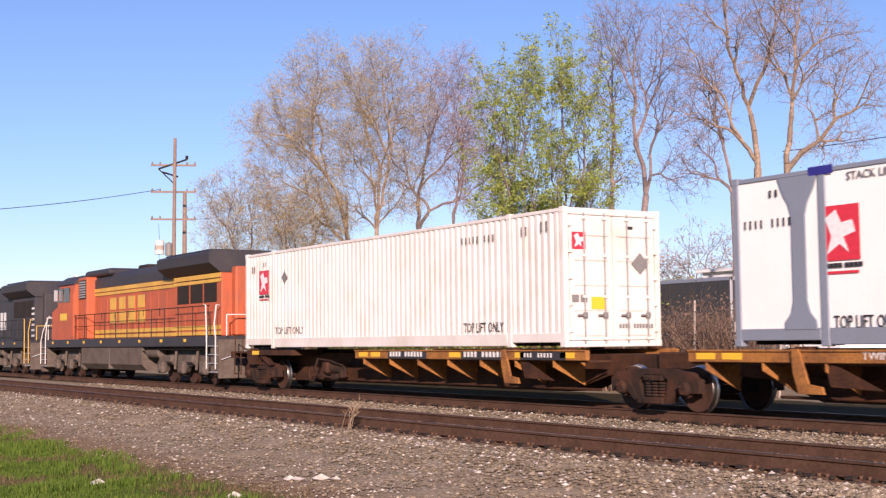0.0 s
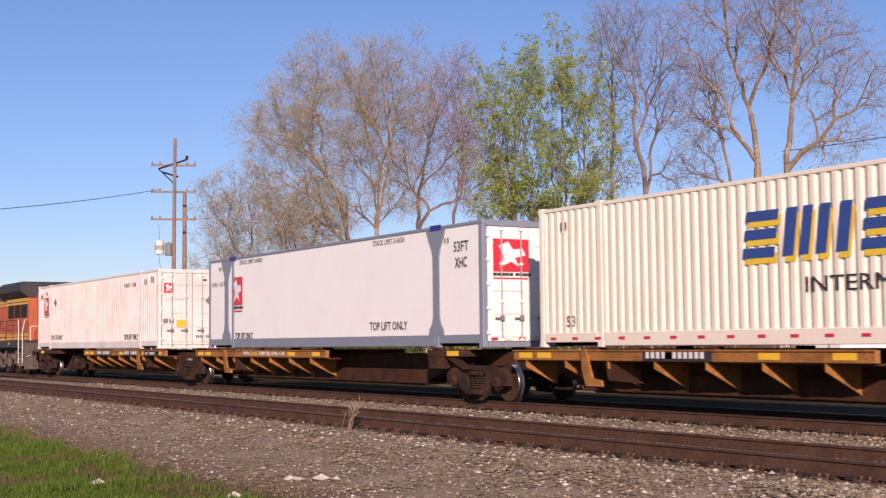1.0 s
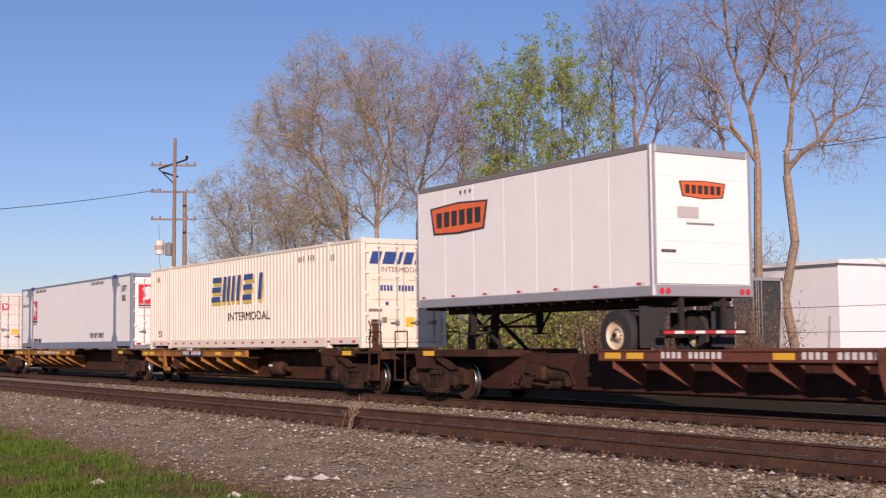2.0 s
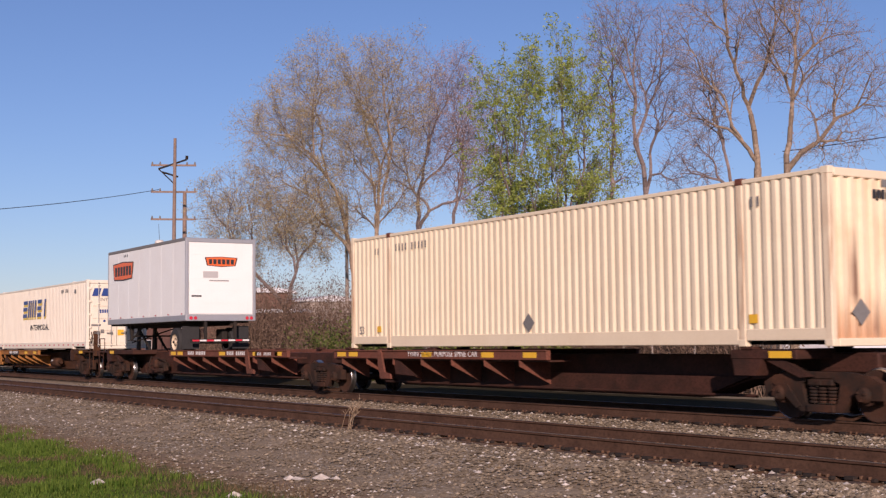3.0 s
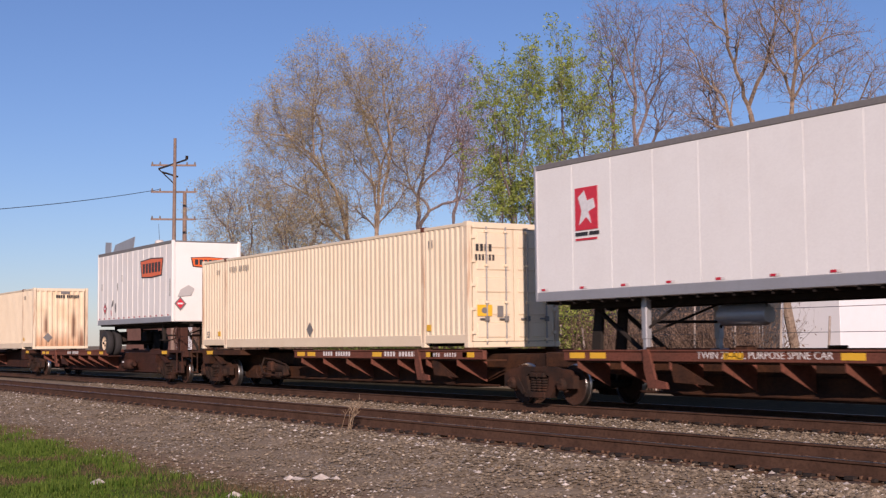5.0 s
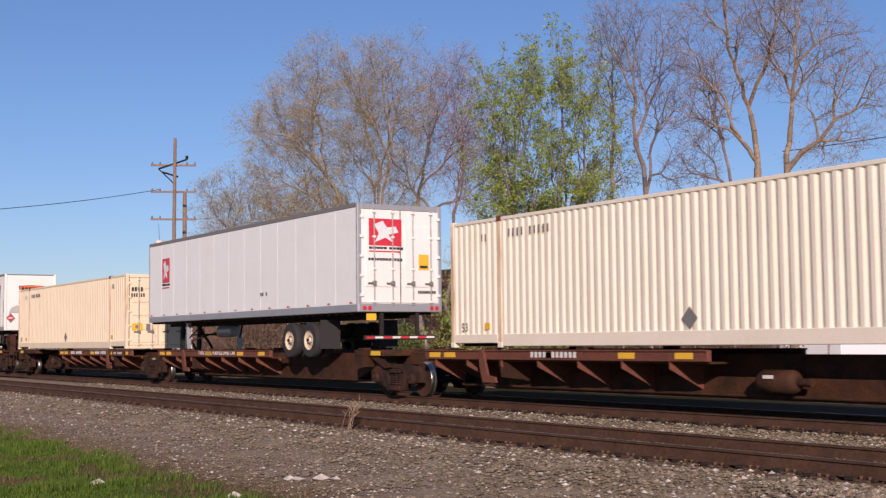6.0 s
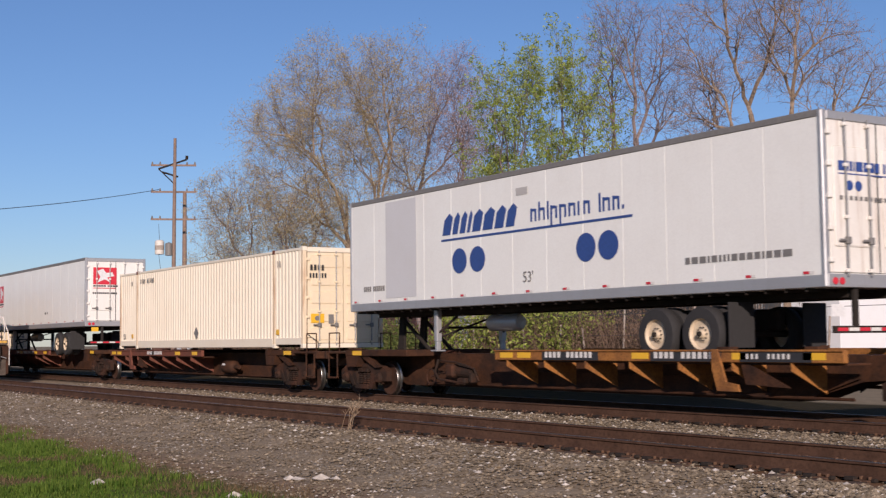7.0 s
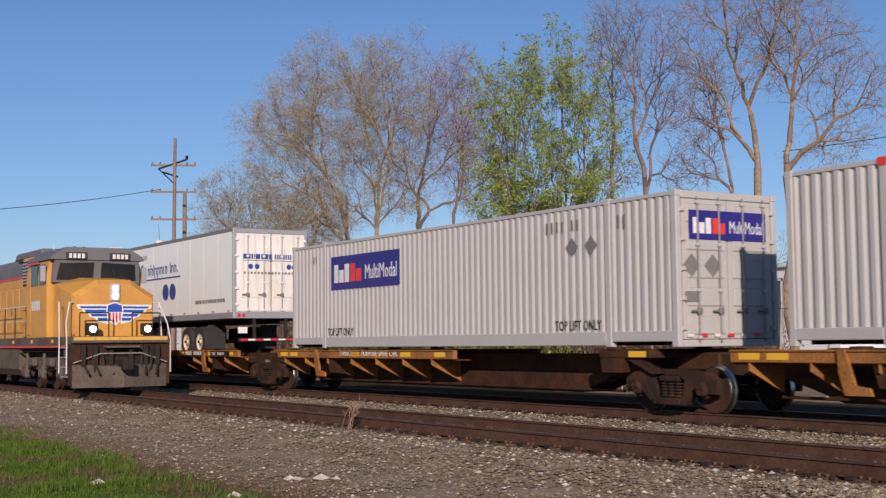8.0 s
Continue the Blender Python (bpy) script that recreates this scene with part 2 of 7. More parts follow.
SIGN_RED = plain("red_orange_vinyl", (0.75, 0.05, 0.04), 0.4)
RUBBER = plain("tyre_rubber", (0.028, 0.026, 0.026), 0.85)
RIM = painted("cream_wheel_rim", (0.66, 0.54, 0.38), 0.5, (0.17, 0.10, 0.06), 0.5)
GLASS = plain("dark_window_glass", (0.02, 0.025, 0.03), 0.08)
LOCO_ORANGE = painted("orange_engine_paint", (0.47, 0.10, 0.032), 0.5, (0.17, 0.08, 0.05), 0.55, 1.0)
LOCO_YELLOW = painted("yellow_stripe_paint", (0.66, 0.38, 0.05), 0.5, (0.25, 0.15, 0.07), 0.5, 1.0)
LOCO_BLACK = painted("black_engine_paint", (0.030, 0.028, 0.032), 0.5, (0.09, 0.07, 0.06), 0.35)
LOCO_GREY = painted("grey_engine_paint", (0.14, 0.14, 0.15), 0.5, (0.12, 0.09, 0.07), 0.3)
ARMOUR = painted("armour_yellow_paint", (0.62, 0.31, 0.055), 0.42, (0.26, 0.12, 0.055), 0.5)
UNDER = rusty("dusty_underframe_grey", (0.13, 0.105, 0.085), (0.085, 0.062, 0.048), 0.5, 0.85)
RAILING = plain("white_handrail", (0.68, 0.64, 0.60), 0.5)
LAMP_GLOW = glowing("lit_headlight", (1.0, 0.93, 0.80), 9.0)
WOOD_POLE = rusty("weathered_pole_timber", (0.27, 0.19, 0.15), (0.20, 0.14, 0.11), 0.5, 0.9)
CONCRETE = rusty("pale_pole", (0.42, 0.36, 0.31), (0.30, 0.25, 0.21), 0.5, 0.9)
WIRE = plain("dark_wire", (0.06, 0.06, 0.07), 0.6)
SCREEN = rusty("dark_fence_fabric", (0.045, 0.05, 0.055), (0.06, 0.055, 0.05), 0.5, 0.9)
BRICK = rusty("red_brown_masonry", (0.20, 0.105, 0.08), (0.15, 0.085, 0.065), 0.5, 0.9)
SIDING = painted("white_metal_siding", (0.76, 0.76, 0.76), 0.5, (0.5, 0.46, 0.42), 0.15)

# ---------------------------------------------------------------- mesh helpers
class Geo:
    """Vertices and faces of one part."""

    def __init__(self):
        self.v, self.f = [], []

    def add(self, verts, faces):
        n = len(self.v)
        self.v.extend(verts)
        self.f.extend([tuple(i + n for i in f) for f in faces])
        return self

    def box(self, x0, x1, y0, y1, z0, z1, c=0.0):
        """A box, its edges cut off by c."""
        if c <= 0:
            p = [(x, y, z) for x in (x0, x1) for y in (y0, y1) for z in (z0, z1)]
            return self.add(p, [(0, 1, 3, 2), (4, 6, 7, 5), (0, 4, 5, 1), (2, 3, 7, 6), (0, 2, 6, 4), (1, 5, 7, 3)])
        p, idx = [], {}
        lo, hi = (x0, y0, z0), (x1, y1, z1)
        for i in range(8):
            s = ((i >> 2) & 1, (i >> 1) & 1, i & 1)
            for a in range(3):
                q = [0, 0, 0]
                for k in range(3):
                    e = hi[k] if s[k] else lo[k]
                    q[k] = e if k == a else (e - c if s[k] else e + c)
                idx[(s, a)] = len(p)
                p.append(tuple(q))
        f = []
        for a in range(3):
            b, d = (a + 1) % 3, (a + 2) % 3
            for e in (0, 1):
                def k(u, w):
                    s = [0, 0, 0]; s[a], s[b], s[d] = e, u, w
                    return idx[(tuple(s), a)]
                ring = [k(0, 0), k(1, 0), k(1, 1), k(0, 1)]
                f.append(tuple(ring if e else ring[::-1]))
            for u in (0, 1):
                for w in (0, 1):
                    s0, s1 = [0, 0, 0], [0, 0, 0]
                    s0[a], s1[a] = 0, 1
                    s0[b] = s1[b] = u
                    s0[d] = s1[d] = w
                    s0, s1 = tuple(s0), tuple(s1)
                    q = (idx[(s0, b)], idx[(s1, b)], idx[(s1, d)], idx[(s0, d)])
                    f.append(q if u != w else q[::-1])
        for i in range(8):
            s = ((i >> 2) & 1, (i >> 1) & 1, i & 1)
            t = (idx[(s, 0)], idx[(s, 1)], idx[(s, 2)])
            f.append(t if sum(s) % 2 else t[::-1])
        return self.add(p, f)

    def prism(self, pts, axis, a0, a1):
        """A polygon pts drawn out along an axis from a0 to a1. axis x: pts (y, z); y: (x, z); z: (x, y)."""
        def at(p, a):
            return (a, p[0], p[1]) if axis == "x" else (p[0], a, p[1]) if axis == "y" else (p[0], p[1], a)
        n = len(pts)
        v = [at(p, a0) for p in pts] + [at(p, a1) for p in pts]
        f = [tuple(range(n))[::-1], tuple(range(n, 2 * n))] + [(i, (i + 1) % n, (i + 1) % n + n, i + n) for i in range(n)]
        return self.add(v, f)

    def rod(self, p0, p1, r0, r1=None, n=8, caps=True):
        p0, p1 = Vector(p0), Vector(p1)
        r1 = r0 if r1 is None else r1
        d = (p1 - p0).normalized()
        u = d.orthogonal().normalized()
        w = d.cross(u)
        v = []
        for p, r in ((p0, r0), (p1, r1)):
            for i in range(n):
                a = 2 * math.pi * i / n
                v.append(tuple(p + (u * math.cos(a) + w * math.sin(a)) * r))
        f = [(i, (i + 1) % n, (i + 1) % n + n, i + n) for i in range(n)]
        if caps:
            f += [tuple(range(n))[::-1], tuple(range(n, 2 * n))]
        return self.add(v, f)

    def path(self, pts, r, n=6):
        for a, b in zip(pts, pts[1:]):
            self.rod(a, b, r, r, n)
        return self

    def lathe(self, profile, centre, axis="y", n=24):
        """A turned body: profile of (radius, along) about an axis through centre."""
        v, f, m = [], [], len(profile)
        for i in range(n):
            a = 2 * math.pi * i / n
            for r, h in profile:
                c, s = r * math.cos(a), r * math.sin(a)
                o = (c, h, s) if axis == "y" else (h, c, s) if axis == "x" else (c, s, h)
                v.append((centre[0] + o[0], centre[1] + o[1], centre[2] + o[2]))
        for i in range(n):
            for j in range(m - 1):
                a, b = i * m + j, ((i + 1) % n) * m + j
                f.append((a, b, b + 1, a + 1))
        return self.add(v, f)


def mesh_of(name, geo, mat, smooth=False):
    me = bpy.data.meshes.new(name)
    me.from_pydata(geo.v, [], geo.f)
    bm = bmesh.new()
    bm.from_mesh(me)
    bmesh.ops.recalc_face_normals(bm, faces=bm.faces)
    bm.to_mesh(me)
    bm.free()
    me.materials.append(mat)
    if smooth:
        me.shade_smooth()
        me.set_sharp_from_angle(angle=radians(40))
    return me


def part(name, geo, mat, parent, label="", smooth=False, m=None):
    me = geo if isinstance(geo, bpy.types.Mesh) else mesh_of(name, geo, mat, smooth)
    ob = new(name, me)
    ob.parent = parent
    if m is not None:
        ob.matrix_basis = m
    if label:
        tagged(ob, label)
    return ob


def thing(name, label, category, m=None, group="", kind=""):
    ob = new(name)
    if m is not None:
        ob.matrix_basis = m
    return tagged(ob, label, category, group, kind)


def lettering(words, size, mat, parent, m, width=None, label="", depth=0.004, name="lettering", shear=0.0, bold=0.0):
    """Words with the built-in font, stood upright by m; x runs along the words. width squeezes them to that length."""
    cu = bpy.data.curves.new(name, "FONT")
    cu.body, cu.size, cu.extrude, cu.shear, cu.offset = words, size, depth, shear, bold
    cu.resolution_u = 2
    tmp = bpy.data.objects.new(name, cu)
    scene.collection.objects.link(tmp)
    dg = bpy.context.evaluated_depsgraph_get()
    me = bpy.data.meshes.new_from_object(tmp.evaluated_get(dg))
    bpy.data.objects.remove(tmp)
    me.materials.clear()
    me.materials.append(mat)
    xs = [v.co.x for v in me.vertices]
    ys = [v.co.y for v in me.vertices]
    k = (width / (max(xs) - min(xs))) if width else 1.0
    ky = size / (max(ys) - min(ys))
    x0, y0 = min(xs), min(ys)
    for v in me.vertices:
        v.co.x, v.co.y = (v.co.x - x0) * k, (v.co.y - y0) * ky
    return tagged(part(name, me, mat, parent, label, m=m), kind="stuff")


def side(x, z, y):
    """Pose of a flat thing on the side that faces the viewer (-y)."""
    return pose(x, y, z, 90, 0, 0)


def end(y, z, x):
    """Pose of a flat thing on an end that faces +x."""
    return pose(x, y, z, 90, 0, 90)


def bars(mat, parent, m, widths, height, gap, name="lettering", slant=0.0, label="", depth=0.004):
    """Plain bars in place of writing: each of the given width, upright, in the plane of m."""
    g, x = Geo(), 0.0
    for w in widths:
        if w > 0:
            g.prism([(x, 0), (x + w, 0), (x + w + slant, height), (x + slant, height)], "z", 0, depth)
        x += abs(w) + gap
    return tagged(part(name, g, mat, parent, label, m=m), kind="stuff")


def flat(name, pts, mat, parent, m, label="", depth=0.004):
    """A thin flat shape (sticker, placard, stripe) of the outline pts in the plane of m."""
    return part(name, Geo().prism(pts, "z", 0, depth), mat, parent, label, m=m)


def rect(x0, x1, y0, y1):
    return [(x0, y0), (x1, y0), (x1, y1), (x0, y1)]


def disc(cx, cy, rx, ry, n=28):
    return [(cx + rx * math.cos(2 * math.pi * i / n), cy + ry * math.sin(2 * math.pi * i / n)) for i in range(n)]

# ---------------------------------------------------------------- ground and tracks
def ground_z(x, y):
    """The lie of the land: turf below, gravel rising to the two tracks, a shallow dip beyond."""
    keys = ((-4000, -0.75), (0, -0.62), (5.5, -0.58), (7.5, -0.50), (9.3, -0.36), (10.2, -0.22), (13.9, -0.20), (14.9, -0.26), (15.9, -0.20),
            (19.1, -0.20), (20.2, -0.26), (22.0, -0.29), (25.0, -0.35), (31.0, -0.40), (40.0, -0.65), (4000, -0.65))
    for (a, za), (b, zb) in zip(keys, keys[1:]):
        if y <= b:
            return za + (zb - za) * (y - a) / (b - a)
    return -0.65


def build_ground():
    xs = [-3000, -1500, -700, -350, -200, -130] + [-100 + i * 2.0 for i in range(20)] + [-60 + i * 0.3 for i in range(181)] + [-4, 0, 10, 40, 120, 400, 1500, 3000]
    ys = [-3000, -1000, -300, -80, -20, 0] + [2, 4, 5] + [5.4 + i * 0.18 for i in range(90)] + [21.8, 22.6, 24, 27, 31, 36, 45, 70, 150, 400, 1200, 3000]
    g = Geo()
    for x in xs:
        for y in ys:
            near = -62 < x < -3 and 5 < y < 22
            rough = 0.035 * noise.noise((x * 1.3, y * 1.3, 0)) + 0.018 * noise.noise((x * 4, y * 4, 3)) if near else 0.0
            if 10.4 < y < 14.0 or 15.8 < y < 19.2:
                rough *= 0.35
            g.v.append((x, y, ground_z(x, y) + rough))
    n = len(ys)
    g.f = [(i * n + j, (i + 1) * n + j, (i + 1) * n + j + 1, i * n + j + 1) for i in range(len(xs) - 1) for j in range(n - 1)]
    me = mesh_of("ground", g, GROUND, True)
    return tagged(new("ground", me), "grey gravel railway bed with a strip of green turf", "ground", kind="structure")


def rail_geo(x0, x1, y):
    web = [(-0.075, -0.18), (0.075, -0.18), (0.075, -0.165), (0.012, -0.14), (0.012, -0.045), (0.037, -0.03), (0.037, -0.004),
           (-0.037, -0.004), (-0.037, -0.03), (-0.012, -0.045), (-0.012, -0.14), (-0.075, -0.165)]
    head = [(-0.034, -0.004), (0.034, -0.004), (0.030, 0.0), (-0.030, 0.0)]
    return Geo().prism([(y + a, b) for a, b in web], "x", x0, x1), Geo().prism([(y + a, b) for a, b in head], "x", x0, x1)


def build_track(name, yc, label):
    track = thing(name, label, "track", kind="structure")
    for s in (-1, 1):
        body, head = rail_geo(-900, 300, yc + s * 0.752)
        r = part("rail", body, RAIL_SIDE, track, "rusty steel rail with a worn top")
        part("rail_head", head, RAIL_TOP, r, "polished running surface")
    rng = random.Random(5 if yc < 15 else 6)
    tie_me = mesh_of("tie", Geo().box(-0.115, 0.115, -1.30, 1.30, -0.10, 0.0, 0.012), TIE)
    plate = Geo().box(-0.10, 0.10, -0.19, 0.19, 0.0, 0.018, 0.006)
    for sx in (-0.06, 0.06):
        for sy in (-0.105, 0.105):
            plate.box(sx - 0.014, sx + 0.014, sy - 0.02, sy + 0.02, 0.018, 0.055, 0.004)
    anchor = Geo().box(-0.25, -0.115, -0.165, -0.085, -0.03, 0.012, 0.004).box(0.115, 0.16, -0.15, -0.085, -0.03, 0.008, 0.004)
    plate_me = mesh_of("tie_plate", plate, PLATE)
    anchor_me = mesh_of("rail_anchor", anchor, GRIME)
    rest = Geo()
    x = -64.0
    while x < -5:
        t = part("tie", tie_me, TIE, track, m=pose(x, yc + rng.uniform(-0.05, 0.05), -0.20 + rng.uniform(-0.012, 0.004), 0, 0, rng.uniform(-1.5, 1.5)))
        for s in (-1, 1):
            part("tie_plate", plate_me, PLATE, t, m=pose(0, s * 0.752, 0.0))
            if rng.random() < 0.9:
                part("rail_anchor", anchor_me, GRIME, t, m=pose(0.0, s * 0.752, 0.03))
        x += 0.56 + rng.uniform(-0.03, 0.03)
    x = -300.0
    while x < -64.3:
        rest.box(x - 0.115, x + 0.115, yc - 1.3, yc + 1.3, -0.30, -0.20)
        x += 0.56
    tagged(part("far_ties", rest, TIE, track, "weathered timber ties"), kind="stuff")
    return track


def blob(rng, r):
    """A small stone: an uneven, flattened octahedron with cut corners."""
    k = [rng.uniform(0.7, 1.25) for _ in range(6)]
    a = rng.uniform(0, 6.28)
    c, s = math.cos(a) * r, math.sin(a) * r
    top, bot = (rng.uniform(-.3, .3) * r, rng.uniform(-.3, .3) * r, r * 0.55 * k[4]), (0, 0, -r * 0.4)
    ring = [(c * k[0], s * k[0], 0), (-s * k[1], c * k[1], r * 0.12), (-c * k[2], -s * k[2], -r * 0.05), (s * k[3], -c * k[3], r * 0.1)]
    mid = [tuple((ring[i][j] + ring[(i + 1) % 4][j]) * 0.62 for j in range(3)) for i in range(4)]
    ring8 = [q for i in range(4) for q in (ring[i], mid[i])]
    return ring8 + [top, bot], [(i, (i + 1) % 8, 8) for i in range(8)] + [((i + 1) % 8, i, 9) for i in range(8)]


def build_stones():
    rng = random.Random(11)
    grey, pale = Geo(), Geo()
    for i in range(52000):
        x = -8.5 - 44 * rng.random() ** 1.7
        y = rng.uniform(6.8, 16.3)
        if (11.02 < y < 11.5 or 12.5 < y < 13.15) and rng.random() < 0.86 or not -1.9 < -x / y - 1.2 < 3.3:
            continue
        r = rng.choice((0.014, 0.018, 0.022, 0.032)) * rng.uniform(0.8, 1.35) * (1.25 if y > 9.2 else 0.95)
        v, f = blob(rng, r)
        z = ground_z(x, y) + 0.01
        (pale if rng.random() < 0.09 + 0.08 * noise.noise((x * 0.5, y * 0.8, 4)) else grey).add([(a + x, b + y, c + z) for a, b, c in v], f)
    for g, m, n, l in ((grey, STONE, "ballast_stones", "loose grey crushed stone ballast"), (pale, PALE_STONE, "pale_ballast_stones", "scattered pale limestone pieces")):
        tagged(new(n, mesh_of(n, g, m)), l, "gravel", kind="stuff")


def turf_edge(x, y):
    """How far from the viewer the turf reaches: less where the bare earth widens."""
    k = min(1.0, max(0.0, (x + 25.0) / 11.0))
    return 7.4 - 1.0 * k + 0.7 * noise.noise((x * 0.35, y * 0.35, 7)) + 0.3 * noise.noise((x * 1.7, y * 1.7, 2))


def build_grass():
    rng = random.Random(21)
    g = Geo()
    for i in range(90000):
        y = rng.uniform(3.5, 8.3)
        x = -y * rng.uniform(1.9, 4.6)
        edge = turf_edge(x, y)
        bald = noise.noise((x * 0.55, y * 0.9, 12)) + 0.5 * noise.noise((x * 2.1, y * 2.1, 5))
        if y > edge + rng.uniform(-0.6, 0.2) or bald > rng.uniform(0.18, 0.5):
            continue
        h = rng.uniform(0.03, 0.11) * (1.45 if noise.noise((x * 0.9, y * 0.9, 1)) > 0.1 else 0.7)
        a = rng.uniform(0, 6.28)
        w, lean = rng.uniform(0.004, 0.009), rng.uniform(0.0, 0.06)
        dx, dy, z = math.cos(a), math.sin(a), ground_z(x, y) - 0.01
        lx, ly = lean * math.cos(a + 1.3), lean * math.sin(a + 1.3)
        g.add([(x - dx * w, y - dy * w, z), (x + dx * w, y + dy * w, z), (x + lx * .5 + dx * w * .7, y + ly * .5 + dy * w * .7, z + h * .6),
               (x + lx * .5 - dx * w * .7, y + ly * .5 - dy * w * .7, z + h * .6), (x + lx, y + ly, z + h)], [(0, 1, 2, 3), (3, 2, 4)])
    d = Geo()
    for i in range(30000):
        y = rng.uniform(3.6, 8.6)
        x = -y * rng.uniform(1.9, 4.4)
        bald = noise.noise((x * 0.55, y * 0.9, 12)) + 0.5 * noise.noise((x * 2.1, y * 2.1, 5))
        if y > turf_edge(x, y) + 0.5 or abs(y - turf_edge(x, y)) > rng.uniform(0.0, 0.9) and bald < rng.uniform(0.1, 0.5):
            continue
        z, a, h = ground_z(x, y) - 0.01, rng.uniform(0, 6.28), rng.uniform(0.03, 0.11)
        lx, ly = rng.gauss(0, 0.05), rng.gauss(0, 0.05)
        dx, dy = math.cos(a) * 0.005, math.sin(a) * 0.005
        d.add([(x - dx, y - dy, z), (x + dx, y + dy, z), (x + lx, y + ly, z + h)], [(0, 1, 2)])
    tagged(new("dry_grass", mesh_of("dry_grass", d, BROWN_GRASS)), "withered brown grass in the turf and along its edge", "grass", kind="stuff")
    tagged(new("grass", mesh_of("grass", g, GRASS)), "short green spring grass at the edge of the gravel", "grass", kind="stuff")


build_ground()

# ---------------------------------------------------------------- train: containers, trailers, spine cars
ALU_OLD = painted("dull_replacement_sheet", (0.62, 0.615, 0.62), 0.4, (0.45, 0.4, 0.35), 0.15)
DOOR_STREAKED = painted("streaked_white_door", (0.78, 0.75, 0.69), 0.5, (0.36, 0.24, 0.15), 0.3, 1.3, runs_at=(0.52, 0.76))
MOVING = []          # (thing, s at t = 0, y, z)
L53, WID, HIGH = 16.154, 2.591, 2.896
HALF = WID / 2
POST1, POST2 = (L53 - 12.192) / 2, (L53 + 12.192) / 2


def corrugated(x0, x1, z0, z1, y_out, depth, pitch, flip=1):
    """A sheet with upright trapezoid ribs: the outer face at y_out."""
    g = Geo()
    n = max(1, round((x1 - x0) / pitch))
    p = (x1 - x0) / n
    prof = []
    for i in range(n):
        a = x0 + i * p
        prof += [(a, 0), (a + p * 0.40, 0), (a + p * 0.62, 1), (a + p * 0.87, 1)]
    prof.append((x1, 0))
    v = [(x, y_out + flip * depth * d, z) for x, d in prof for z in (z0, z1)]
    return g.add(v, [(2 * i, 2 * i + 2, 2 * i + 3, 2 * i + 1) for i in range(len(prof) - 1)])


def door_leaf(parent, mat, x, y0, y1, z0, z1, ribs, steel):
    """One rear door with pressed ribs, two lock rods with handles, and hinges."""
    leaf = part("door", Geo().box(x - 0.05, x, y0, y1, z0, z1, 0.008), mat, parent)
    for k in range(ribs):
        zc = z0 + (k + 0.5) * (z1 - z0) / ribs
        part("pressed_panel", Geo().box(x, x + 0.022, y0 + 0.10, y1 - 0.10, zc - (z1 - z0) / ribs * 0.33, zc + (z1 - z0) / ribs * 0.33, 0.018), mat, leaf)
    w = y1 - y0
    for q in (0.30, 0.78):
        yy = y0 + w * q
        part("lock_rod", Geo().rod((x + 0.055, yy, z0 - 0.06), (x + 0.055, yy, z1 + 0.05), 0.019, n=8), steel, leaf, "galvanized lock rod")
        h = Geo().box(x + 0.05, x + 0.085, yy - 0.20, yy + 0.04, z0 + 0.50, z0 + 0.54, 0.01).box(x + 0.03, x + 0.10, yy - 0.05, yy + 0.05, z0 + 0.46, z0 + 0.58, 0.012)
        part("lock_handle", h, GREY_MARK, leaf, "steel lock handle")
        for zz in (z0 + 0.03, z0 + 0.9, z0 + 1.75, z1 - 0.06):
            part("rod_bracket", Geo().box(x + 0.01, x + 0.085, yy - 0.045, yy + 0.045, zz - 0.03, zz + 0.03, 0.01), mat, leaf)
    hy = y0 if y0 < -0.3 else y1
    for k in range(5):
        zz = z0 + 0.2 + k * (z1 - z0 - 0.4) / 4
        part("hinge", Geo().box(x - 0.01, x + 0.045, hy - 0.05, hy + 0.05, zz - 0.04, zz + 0.04, 0.01), mat, leaf)
    return leaf


def diamond(parent, m, r, mat, name="placard"):
    return flat(name, [(0, -r), (r, 0), (0, r), (-r, 0)], mat, parent, m)


